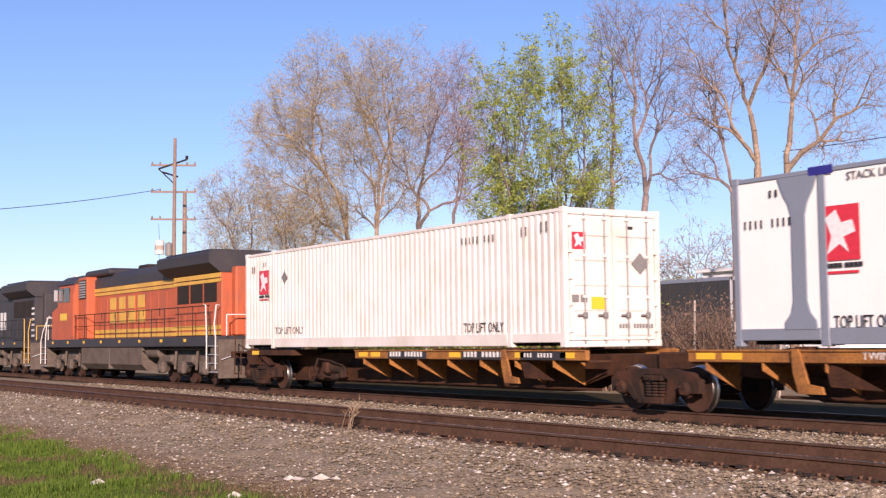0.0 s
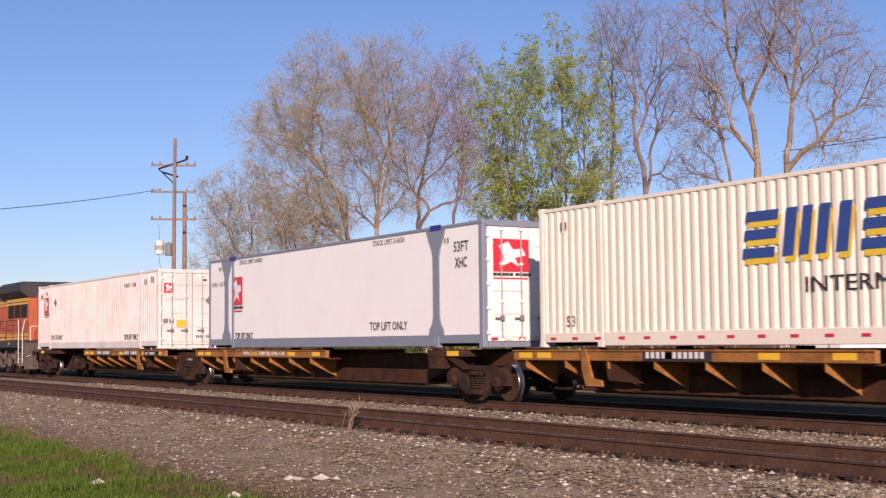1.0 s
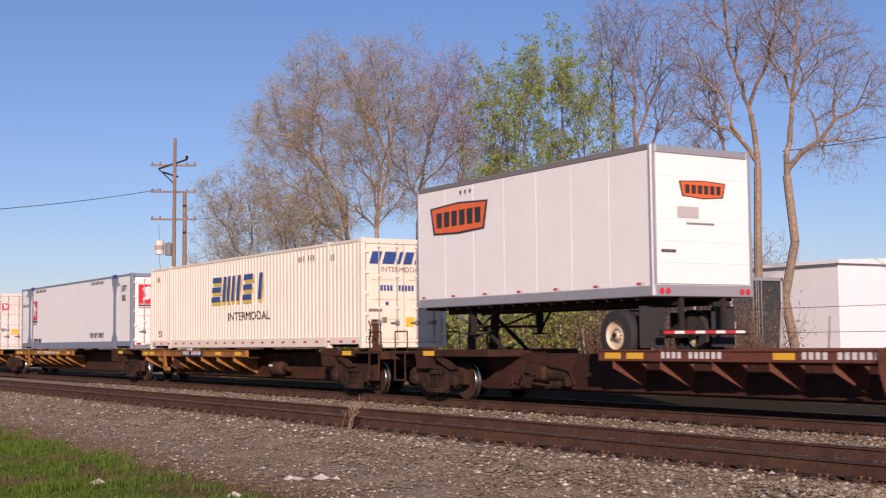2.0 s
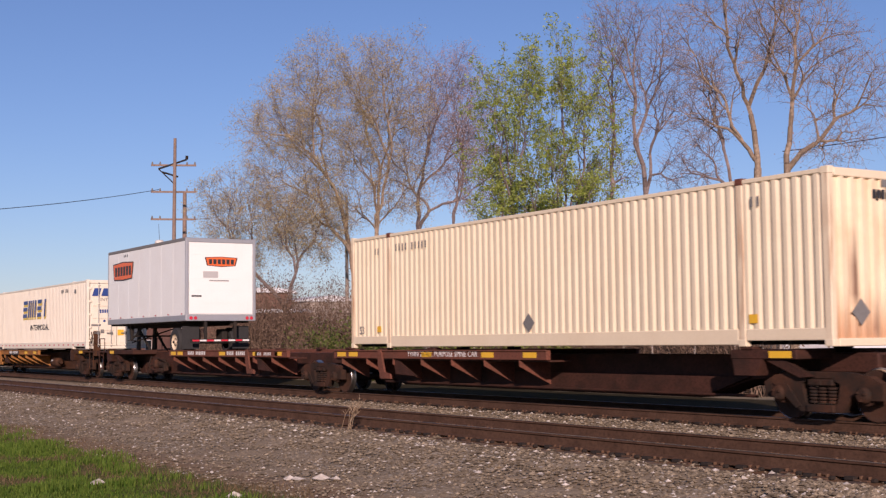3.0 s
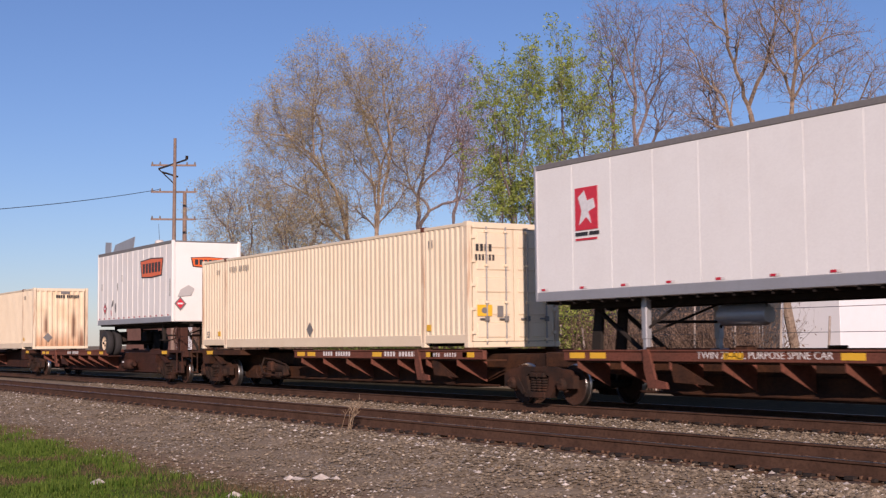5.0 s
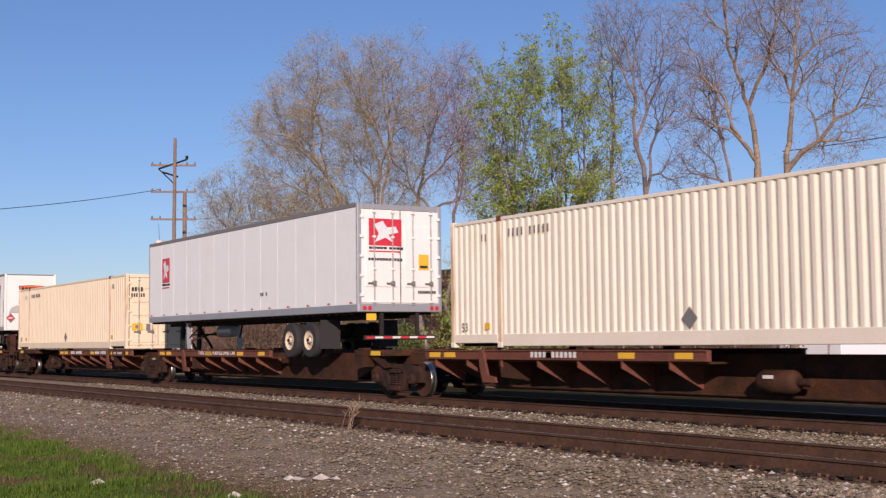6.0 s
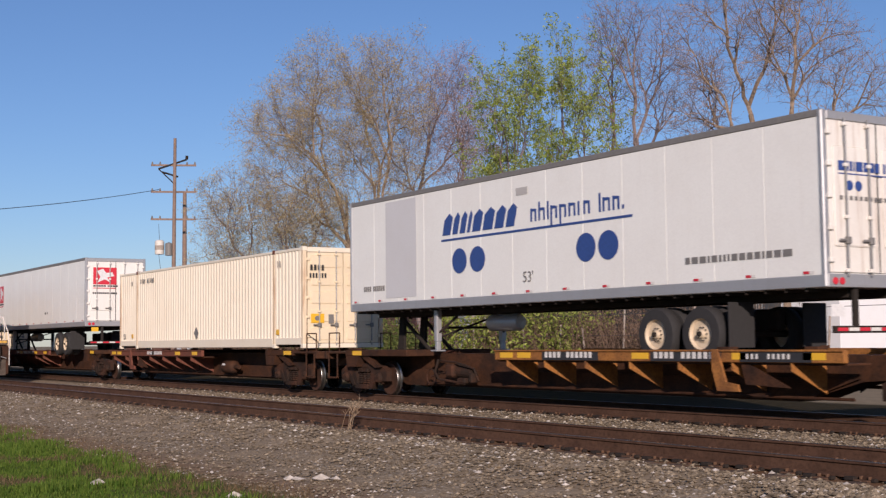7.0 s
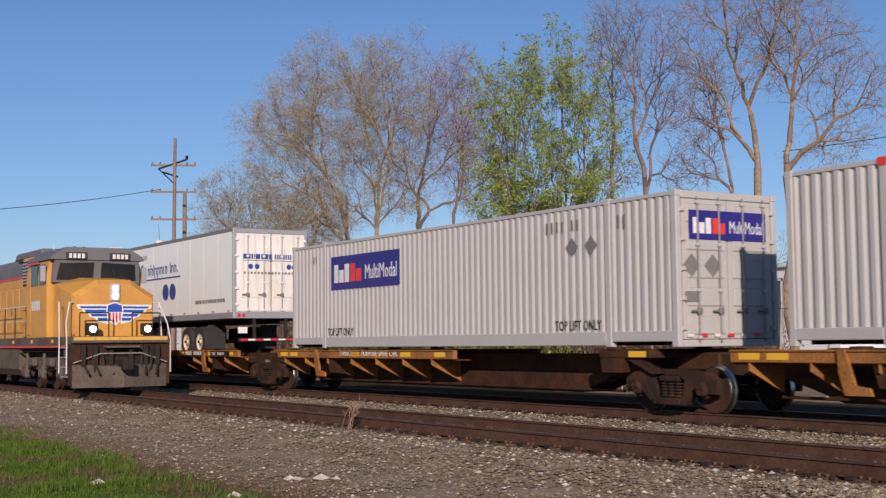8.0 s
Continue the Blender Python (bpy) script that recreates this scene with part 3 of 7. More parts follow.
def container(s, label, mat, doors=True, smooth=False, end_mat=None, length=L53, rail=None, red_marks=False, castings=None, posts=None, group="containers on the train"):
    """A 53 foot domestic container: ribbed sheet sides, posts at the 40 foot points, rails, roof and doors."""
    c = thing("container", label, "container", group=group)
    y, L = HALF, length
    end_mat, rail = end_mat or mat, rail or mat
    zb, zt = 0.30, HIGH - 0.10
    if not smooth:
        for x0, x1 in ((0.10, POST1 - 0.07), (POST1 + 0.07, POST2 - 0.07), (POST2 + 0.07, L - 0.10)):
            for fl in (1, -1):
                part("side_panel", corrugated(x0, x1, zb, zt, -fl * (y - 0.012), 0.034, 0.233, fl), mat, c)
    else:
        for fl in (1, -1):
            part("side_panel", Geo().box(0.10, L - 0.10, -fl * (y - 0.05), -fl * (y - 0.025), zb - 0.1, zt, 0), mat, c)
    for fl in (-1, 1):
        ya, yb = sorted((fl * y, fl * (y - 0.10)))
        for x0, x1 in ((0.10, POST1 - 0.09), (POST2 + 0.09, L - 0.10)):
            part("bottom_rail", Geo().box(x0, x1, ya, yb, 0.10, zb, 0.012), rail, c)
        part("bottom_rail", Geo().box(POST1 + 0.09, POST2 - 0.09, ya, yb, 0.03, zb, 0.012), rail, c)
        part("top_rail", Geo().box(0.1, L - 0.1, ya, yb, zt, HIGH - 0.02, 0.012), rail, c)
        for xc, w in ((0.07, 0.07), (POST1, 0.08), (POST2, 0.08), (L - 0.08, 0.08)):
            ya2, yb2 = sorted((fl * (y + 0.004), fl * (y - 0.12)))
            post = part("post", Geo().box(xc - w, xc + w, ya2, yb2, 0.0, HIGH, 0.014), posts or rail, c)
            for zz in (0.0, HIGH - 0.12):
                part("corner_casting", Geo().box(xc - w - 0.01, xc + w + 0.01, min(ya2, yb2) - 0.006, max(ya2, yb2) + 0.006, zz, zz + 0.125, 0.012), (castings if zz > 1 and castings and 1 < xc < L - 1 else rail), post)
    roof = Geo()
    n = 48
    for k in range(n):
        a = 0.12 + k * (L - 0.24) / n
        roof.box(a, a + (L - 0.24) / n * 0.7, -y + 0.12, y - 0.12, HIGH - 0.06, HIGH - 0.015)
    roof.box(0.1, L - 0.1, -y + 0.09, y - 0.09, HIGH - 0.09, HIGH - 0.05)
    part("roof", roof, mat, c)
    floor = Geo().box(0.1, L - 0.1, -y + 0.1, y - 0.1, 0.12, 0.2)
    for k in range(26):
        xx = 0.4 + k * (L - 0.8) / 25
        floor.box(xx - 0.03, xx + 0.03, -y + 0.1, y - 0.1, 0.03, 0.13)
    part("floor_frame", floor, GRIME, c)
    part("front_wall", Geo().box(0.02, 0.10, -y + 0.12, y - 0.12, 0.1, HIGH - 0.05, 0.01), mat, c)
    xe = L - 0.01
    part("door_header", Geo().box(L - 0.12, L, -y + 0.14, y - 0.14, HIGH - 0.15, HIGH - 0.01, 0.012), rail, c)
    part("door_sill", Geo().box(L - 0.12, L + 0.01, -y + 0.14, y - 0.14, 0.0, 0.13, 0.012), rail, c)
    if doors:
        door_leaf(c, end_mat, xe, -y + 0.15, -0.012, 0.14, HIGH - 0.16, 5, CHROME)
        door_leaf(c, end_mat, xe, 0.012, y - 0.15, 0.14, HIGH - 0.16, 5, CHROME)
    else:
        nn, w, prof = 9, (2 * y - 0.3) / 9, []
        for k in range(nn):
            a = -y + 0.15 + k * w
            prof += [(a, 0.05), (a + w * .4, 0.05), (a + w * .55, 0.0), (a + w * .85, 0.0)]
        prof.append((y - 0.15, 0.05))
        g = Geo().add([(xe - d, a, z) for a, d in prof for z in (0.12, HIGH - 0.14)], [(2 * i, 2 * i + 2, 2 * i + 3, 2 * i + 1) for i in range(len(prof) - 1)])
        part("end_wall", g, end_mat, c, "ribbed end wall with rust runs")
    if red_marks:
        for k in range(22):
            xx = 0.45 + k * (L - 0.9) / 21
            flat("reflector", rect(-0.09, 0.09, 0, 0.055), RED_MARK, c, side(xx, 0.15, -y - 0.004))
    MOVING.append((c, s, TRAIN_Y, 1.21))
    return c


def marks(c, mat, z, rows, y=-HALF - 0.004):
    """Rows of small code bars on the side: (x, z, widths, height)."""
    for x, zz, widths, h in rows:
        bars(mat, c, side(x, zz, y), [w * 0.5 for w in widths], h, h * 0.28 + 0.05)


FACE = -HALF + 0.006


def arrow_sign(c, m, w, h, words=True):
    """A red square sign with a plain white shape, and a bar of writing below."""
    flat("sign", rect(0, w, 0, h), RED, c, m, "red square sign with a white emblem")
    mm = m @ pose(0, 0, 0.004)
    flat("emblem", [(w * .18, h * .12), (w * .30, h * .45), (w * .15, h * .78), (w * .42, h * .92), (w * .55, h * .68), (w * .82, h * .72), (w * .9, h * .5), (w * .6, h * .42), (w * .72, h * .14), (w * .5, h * .3)], WHITE_VINYL, c, mm)
    if words:
        bars(BLACK, c, m @ pose(0, -h * 0.13, 0), [w * .1] * 5 + [-w * .04] + [w * .1] * 4, h * 0.085, w * 0.012)
        bars(RED, c, m @ pose(0, -h * 0.24, 0), [w * .96], h * 0.05, 0)


def build_loads():
    # ivory-white ribbed container behind the engine
    c = container(-37.07, "white ribbed container, grimy with small red signs", WHITE_DIRTY, end_mat=WHITE_DIRTY)
    arrow_sign(c, side(1.02, 1.62, -HALF - 0.004), 0.70, 0.72)
    diamond(c, side(2.8, 2.07, -HALF + 0.004), 0.2, GREY_MARK)
    marks(c, GREY_MARK, 0, [(12.3, 2.36, [.14, .14, .1, .14, .14, -.1, .14, .14, .14], .15), (0.5, 2.3, [.12, .12], .2), (1.35, 2.45, [.1, .1], .13), (14.65, 2.38, [.1, .12], .2), (15.35, 2.42, [.14, .14], .22)])
    lettering("TOP LIFT ONLY", 0.22, BLACK, c, side(12.35, 0.34, FACE), 1.6, "stencilled handling words")
    lettering("TOP LIFT ONLY", 0.2, GREY_MARK, c, side(2.15, 0.42, FACE), 1.9)
    arrow_sign(c, end(-1.10, 2.02, L53 + 0.014), 0.36, 0.36, False)
    for yy, w in ((-1.12, .18), (-0.9, .18)):
        flat("placard", rect(0, w, 0, .16), GREY_MARK, c, end(yy, 0.92, L53 + 0.014))
    flat("placard", rect(0, .40, 0, .26), REFLECT, c, end(-0.62, 0.78, L53 + 0.014), "yellow notice")
    diamond(c, end(0.72, 1.75, L53 + 0.016), 0.24, GREY_MARK)
    flat("placard", rect(0, .14, 0, .07), BLACK, c, end(0.40, 2.47, L53 + 0.014))
    bars(GREY_MARK, c, end(0.12, 0.38, L53 + 0.014), [.06] * 4 + [-.05] + [.06] * 7, 0.1, 0.02)

    # smooth-sided container with slate-blue frame
    c = container(-16.12, "smooth white sheet container with a slate blue frame", ALU, smooth=True, rail=BLUEGREY, end_mat=WHITE)
    for xc in (POST1 - 0.5, POST2):
        w, top = 0.14, HIGH - 0.1
        o = [(-0.34, 0.28), (0.34, 0.28), (0.32, 0.42), (0.2, 0.55), (w, 0.75), (w, 2.15), (0.2, 2.36), (0.32, 2.55), (0.42, top), (-0.42, top), (-0.32, 2.55), (-0.2, 2.36), (-w, 2.15), (-w, 0.75), (-0.2, 0.55), (-0.32, 0.42)]
        flat("post_cover", o, BLUEGREY, c, side(xc, 0, -HALF + 0.024), "slate blue lift post with flared ends", 0.035)
    arrow_sign(c, side(1.92, 1.36, FACE), 0.80, 0.88)
    lettering("TOP LIFT ONLY", 0.21, BLACK, c, side(2.16, 0.28, FACE), 1.35)
    lettering("TOP LIFT ONLY", 0.21, BLACK, c, side(10.9, 0.45, FACE), 1.9)
    lettering("STACK LIMIT 3-HIGH", 0.13, GREY_MARK, c, side(2.5, 2.62, FACE), 1.7)
    lettering("STACK LIMIT 3-HIGH", 0.13, GREY_MARK, c, side(11.1, 2.62, FACE), 1.6)
    lettering("53FT", 0.24, BLACK, c, side(14.95, 2.22, FACE), 0.62)
    lettering("XHC", 0.24, BLACK, c, side(15.0, 1.85, FACE), 0.5)
    marks(c, BLACK, 0, [(0.27, 2.0, [.07] * 4 + [-.08] + [.07] * 6, .14), (0.85, 2.5, [.1, .1], .12), (14.55, 2.45, [.1, .1], .12)], FACE)
    for x in (POST1, POST2):
        flat("lift_mark", rect(-0.25, 0.25, 0, 0.14), NAVY, c, side(x, HIGH - 0.13, -HALF - 0.008), "dark blue lift mark")
    arrow_sign(c, end(-1.02, 1.72, L53 + 0.014), 1.0, 0.74)
    for k in range(6):
        flat("reflector", rect(0, .18, 0, .06), RED_MARK if k % 2 == 0 else WHITE_MARK, c, end(-1.1 + k * .38, .17, L53 + 0.026))

    # cream ribbed container with a big blue name
    c = container(2.17, "ivory ribbed container with a large blue and yellow name", IVORY, red_marks=True)
    big_name(c, 5.86, 1.50, 4.55, 0.80)
    lettering("INTERMODAL", 0.26, BLACK, c, side(7.25, 0.88, FACE), 3.15, "black serif word")
    marks(c, GREY_MARK, 0, [(12.4, 2.46, [.12, .12, .12, -.14, .12, .12, .12], .15), (14.4, 2.38, [.1, .12], .18), (0.75, 2.4, [.12, .1], .16)])
    lettering("53", 0.22, GREY_MARK, c, side(0.9, 0.42, FACE), 0.28)
    bars(BLUE, c, end(-1.08, 2.22, L53 + 0.016), [.30, .36, .1, .26, .34], 0.32, 0.09, slant=0.10, label="blue slanted name bars")
    lettering("INTERMODAL", 0.14, GREY_MARK, c, end(-0.72, 2.0, L53 + 0.016), 1.25)
    bars(BLUE, c, end(-0.75, 1.50, L53 + 0.016), [.07] * 4 + [-.12] + [.07] * 5, 0.15, 0.03)
    flat("placard", rect(0, .4, 0, .08), GREY_MARK, c, end(-1.1, 0.95, L53 + 0.016))
    flat("placard", disc(0, 0, .05, .05), BLUE, c, end(-0.55, 1.17, L53 + 0.016))
    flat("placard", rect(0, .14, 0, .15), GREY_MARK, c, end(-0.70, 0.66, L53 + 0.016))
    flat("placard", rect(0, .26, 0, .24), REFLECT, c, end(0.02, 0.56, L53 + 0.016), "yellow notice")

    # cream containers
    for s, doors, dx in ((41.68, False, 7.95), (79.03, True, 8.05), (118.40, True, 7.98)):
        c = container(s, "cream ribbed container with rust-run end wall" if not doors else "cream ribbed container with lock rods on its doors",
                      CREAM_PALE if s > 100 else CREAM, doors=doors, end_mat=CREAM if doors else RUST_END, castings=BROWN, posts=CREAM_RUST)
        diamond(c, side(dx, 0.52, -HALF + 0.004), 0.21, GREY_MARK)
        marks(c, GREY_MARK, 0, [(2.35, 2.42, [.12] * 4 + [-.1] + [.12] * 5, .17), (1.3, 2.38, [.1, .1], .16), (14.45, 2.38, [.1, .1], .18)])
        for x in (1.4, 14.35):
            flat("placard", rect(0, .2, 0, .15), REFLECT, c, side(x, 0.40, -HALF - 0.004), "small yellow notice")
        lettering("53", 0.2, GREY_MARK, c, side(0.45, 0.36, FACE), 0.24)
        if doors:
            bars(BLACK, c, end(-1.08, 2.22, L53 + 0.016), [.08] * 4, 0.16, 0.04)
            bars(BLACK, c, end(-1.10, 2.0, L53 + 0.016), [.06] * 6, 0.14, 0.035)
            flat("placard", rect(0, .42, 0, .26), REFLECT, c, end(-1.06, 0.72, L53 + 0.016), "yellow notice with a dark emblem")
            flat("emblem", disc(.2, .13, .08, .07), GREY_MARK, c, end(-1.06, 0.72, L53 + 0.021))
            flat("placard", rect(0, .17, 0, .26), GREY_MARK, c, end(-0.5, 0.70, L53 + 0.016))
        else:
            bars(BLACK, c, end(-0.25, 2.42, L53 + 0.006), [.08] * 4 + [-.05] + [.07] * 6, 0.15, 0.03)
            flat("placard", rect(0, .42, 0, .12), GREY_MARK, c, end(-0.02, 2.62, L53 + 0.006))
            diamond(c, end(-0.62, 0.55, L53 + 0.006), 0.22, GREY_MARK)

    # grey ribbed containers
    c = container(157.81, "grey ribbed container with navy name panels", GREY_PAINT)
    name_panel(c, side(2.40, 1.57, -HALF + 0.014), 3.70, 0.90)
    lettering("TOP LIFT ONLY", 0.2, BLACK, c, side(12.45, 0.34, FACE), 1.5)
    lettering("TOP LIFT ONLY", 0.2, BLACK, c, side(2.2, 0.34, FACE), 1.45)
    marks(c, GREY_MARK, 0, [(12.2, 2.36, [.12, .12, .12, .12, -.1, .12, .12], .22), (14.5, 2.3, [.1, .12], .26), (1.35, 2.35, [.1, .1], .2)])
    for x in (13.05, 13.66):
        diamond(c, side(x, 2.03, -HALF + 0.004), 0.2, GREY_MARK)
    name_panel(c, end(-1.0, 1.98, L53 + 0.016), 1.98, 0.55)
    for yy in (-0.95, -0.42):
        diamond(c, end(yy, 1.50, L53 + 0.016), 0.22, GREY_MARK)
    flat("placard", rect(0, .34, 0, .2), GREY_MARK, c, end(-1.12, 0.82, L53 + 0.016))
    for k in range(6):
        flat("reflector", rect(0, .16, 0, .06), RED_MARK if k % 2 else WHITE_MARK, c, end(-1.1 + k * .34, .18, L53 + 0.026))
    c = container(176.62, "grey ribbed container following on the next platform", GREY_PAINT)
    name_panel(c, side(2.40, 1.57, -HALF + 0.014), 3.70, 0.90)
    for x in (POST1, POST2):
        flat("lift_mark", rect(-0.09, 0.09, 0, 0.13), SIGN_RED, c, side(x, HIGH - 0.125, -HALF - 0.012))


def big_name(c, x, z, w, h):
    """Five heavy slanted blocks in blue over a yellow edge, in place of a name."""
    u = w / 5.0
    sl = h * 0.16
    shapes = []
    def slab(x0, x1, z0, z1):
        shapes.append([(x0 + sl * z0, z0 * h), (x1 + sl * z0, z0 * h), (x1 + sl * z1, z1 * h), (x0 + sl * z1, z1 * h)])
    for a, b in ((0, .80), (2.78, 3.52)):
        for z0, z1 in ((0, .22), (.39, .61), (.78, 1)):
            slab(a * u, b * u, z0, z1)
    for a, b in ((1.0, 1.26), (1.40, 1.62), (1.78, 2.02), (2.24, 2.50), (4.06, 4.32)):
        slab(a * u, b * u, 0, 1)
    m = side(x, z, -HALF + 0.006)
    for i, p in enumerate(shapes):
        block = part("name_block", Geo().prism(p, "z", 0.004, 0.009 + 0.0002 * i), BLUE, c, "heavy slanted blue name block", m=m)
        part("name_shadow", Geo().prism([(a + 0.05, b - 0.10) for a, b in p], "z", 0.0, 0.003 + 0.0002 * i), YELLOW, block)


def name_panel(c, m, w, h):
    """A navy panel: white and red heavy blocks, then the word MultiModal."""
    p = flat("name_panel", rect(0, w, 0, h), NAVY, c, m, "navy panel with white and red shapes", 0.006)
    u = w * 0.083
    g = Geo()
    for x0, z0, x1, z1 in ((.0, .28, .75, 1.0), (.95, .28, 1.75, .78), (1.95, .28, 2.75, 1.0)):
        g.prism(rect(w * .05 + x0 * u, w * .05 + x1 * u, h * z0 * .75, h * z1 * .75), "z", 0.006, 0.010)
    part("emblem", g, WHITE_VINYL, p, "white blocks")
    g = Geo()
    xo = w * .05 + 3.0 * u
    for x0, z0, x1, z1 in ((.0, .28, .85, 1.0), (1.0, .28, 1.95, .78)):
        g.prism(rect(xo + x0 * u, xo + x1 * u, h * z0 * .75, h * z1 * .75), "z", 0.006, 0.010)
    part("emblem", g, SIGN_RED, p, "red blocks")
    lettering("MultiModal", h * 0.42, WHITE_VINYL, p, pose(w * .52, h * .25, 0.007), w * 0.44)


def tyre_pair(parent, x, y, z, r=0.50):
    """Two tyres side by side on one hub, the outer one with a dished rim."""
    s = 1 if y > 0 else -1
    for k in (0, 1):
        yc = y - s * k * 0.33
        w = 0.13
        prof = [(r * .56, -w), (r * .72, -w), (r * .94, -w * .92), (r, -w * .6), (r, w * .6), (r * .94, w * .92), (r * .72, w), (r * .56, w)]
        g = Geo().lathe(prof, (x, yc, z), "y", 32)
        t = part("tyre", g, RUBBER, parent, "black road tyre", True)
        o = s * w
        rim = Geo().lathe([(r * .60, o * .97), (r * .55, o * .8), (r * .52, o * .45), (r * .34, o * .36), (r * .28, o * .55), (r * .17, o * .6), (r * .13, o * 1.05), (0.001, o * 1.1)], (x, yc, z), "y", 28)
        part("rim", rim, RIM, t, "cream disc wheel with a dark hub", True)
        if k == 0:
            hub = Geo().lathe([(r * .10, o * 1.05), (r * .09, o * 1.4), (0.001, o * 1.45)], (x, yc, z), "y", 16)
            for i in range(10):
                a = 2 * math.pi * i / 10
                hub.rod((x + math.cos(a) * r * .24, yc + o * .5, z + math.sin(a) * r * .24), (x + math.cos(a) * r * .24, yc + o * .75, z + math.sin(a) * r * .24), 0.014, n=6)
            part("hub", hub, GRIME, t, "greasy hub with wheel nuts", True)


def trailer(s, length, label, axles, gear_x, mat, front_left=True, ribs=False, rail=SILVER, roof_mat=GREY_MARK, door_mat=WHITE, leg=0.22, leg_mat=SILVER, tank=True):
    """A highway van trailer. Local x runs from its left end; front_left tells which end carries the landing gear."""
    t = thing("trailer", label, "trailer", group="trailers on the train")
    y, L = HALF, length
    zb, zt = 1.22, 4.11     # above the deck on which the tyres stand
    body = part("body", Geo().box(0.03, L - 0.03, -y + 0.02, y - 0.02, zb, zt - 0.06, 0.03), mat, t)
    n = round(L / (0.61 if ribs else 1.22))
    for fl in (-1, 1):
        for k in range(n):
            a, b = 0.06 + k * (L - 0.12) / n, 0.06 + (k + 1) * (L - 0.12) / n
            ya, yb = sorted((fl * (y - 0.03), fl * (y - 0.006)))
            part("side_panel", Geo().box(a + 0.003, b - 0.003, ya, yb, zb + 0.20, zt - 0.12, 0.004), mat, body)
            if ribs:
                g = Geo()
                ya, yb = sorted((fl * (y - 0.006), fl * (y + 0.006)))
                g.box(a - 0.035, a + 0.035, ya, yb, zb + 0.20, zt - 0.12, 0.003)
                for j in range(30):
                    zz = zb + 0.34 + j * (zt - zb - 0.55) / 29
                    for dx in (-0.024, 0.024):
                        g.box(a + dx - 0.008, a + dx + 0.008, min(ya, yb) - 0.004, max(ya, yb) + 0.004, zz - 0.008, zz + 0.008)
                part("rivet_strip", g, mat, body)
        ya, yb = sorted((fl * (y - 0.05), fl * (y + 0.008)))
        part("bottom_rail", Geo().box(0.02, L - 0.02, ya, yb, zb, zb + 0.20, 0.012), rail, t, "grey aluminium bottom rail")
        part("top_rail", Geo().box(0.02, L - 0.02, ya, yb, zt - 0.12, zt, 0.014), roof_mat, t, "dark top rail")
        for k in range(n):
            xx = 0.35 + k * (L - 0.7) / max(1, n - 1)
            if fl < 0:
                flat("reflector", rect(-0.13, 0.0, 0, 0.045), RED_MARK, t, side(xx, zb + 0.225, -y - 0.002))
                flat("reflector", rect(0.0, 0.10, 0, 0.045), WHITE_MARK, t, side(xx, zb + 0.225, -y - 0.002))
    part("roof", Geo().box(0.04, L - 0.04, -y + 0.04, y - 0.04, zt - 0.07, zt - 0.01, 0.02), roof_mat, t)
    for x0 in (0.0, L - 0.10):
        for fl in (-1, 1):
            ya, yb = sorted((fl * (y - 0.11), fl * (y + 0.012)))
            part("corner_post", Geo().box(x0, x0 + 0.10, ya, yb, zb, zt, 0.02), mat if ribs else rail, t)
    # underframe, on the side away from or towards the viewer alike
    fx = (lambda d: d) if front_left else (lambda d: L - d)
    dirx = 1 if front_left else -1
    for fl in (-1, 1):
        part("frame_beam", Geo().box(0.2, L - 0.2, *sorted((fl * 0.43, fl * 0.55)), zb - 0.16, zb, 0.01), GRIME, t)
    for k in range(int(L / 0.45)):
        part("crossmember", Geo().box(0.3 + k * 0.45, 0.34 + k * 0.45, -y + 0.05, y - 0.05, zb - 0.06, zb + 0.02), GRIME, t)
    part("coupler_plate", Geo().box(*sorted((fx(0.15), fx(1.6))), -0.9, 0.9, zb - 0.06, zb - 0.01, 0.01).rod((fx(0.92), 0, zb - 0.2), (fx(0.92), 0, zb), 0.05), GRIME, t)
    for fl in (-1, 1):
        gx = fx(gear_x)
        lg = Geo().box(gx - 0.07, gx + 0.07, fl * 0.95 - 0.07, fl * 0.95 + 0.07, leg + 0.2, zb, 0.012).box(gx - 0.055, gx + 0.055, fl * 0.95 - 0.055, fl * 0.95 + 0.055, leg, leg + 0.23, 0.01)
        lg.box(gx - 0.14, gx + 0.14, fl * 0.95 - 0.13, fl * 0.95 + 0.13, leg - 0.04, leg, 0.01)
        part("landing_leg", lg, leg_mat, t, "folding support leg")
        part("leg_brace", Geo().rod((gx + dirx * 0.9, fl * 0.7, zb), (gx, fl * 0.95, 0.6), 0.03), GRIME, t)
    part("leg_brace", Geo().rod((fx(gear_x), -0.95, 0.75), (fx(gear_x), 0.95, 0.75), 0.03).rod((fx(gear_x), -0.95, 0.5), (fx(gear_x), 0.95, 1.1), 0.025), GRIME, t)
    for ax in axles:
        xx = fx(ax)
        part("axle", Geo().rod((xx, -1.1, 0.5), (xx, 1.1, 0.5), 0.07, n=10).box(xx - 0.3, xx + 0.3, -0.62, -0.4, 0.55, 0.95, 0.03).box(xx - 0.3, xx + 0.3, 0.4, 0.62, 0.55, 0.95, 0.03), GRIME, t)
        for fl in (-1, 1):
            tyre_pair(t, xx, fl * (y - 0.16), 0.5)
    back = max(axles)
    for fl in (-1, 1):
        part("mud_flap", Geo().box(*sorted((fx(back + 0.68), fx(back + 0.70))), *sorted((fl * 0.62, fl * 1.24)), 0.25, 1.05, 0.003), RUBBER, t, "black mud flap")
    rx = fx(L)
    g = Geo().box(*sorted((rx - dirx * 0.10, rx - dirx * 0.02)), -1.1, 1.1, 0.48, 0.60, 0.01)
    bumper = part("rear_guard", g, GRIME, t)
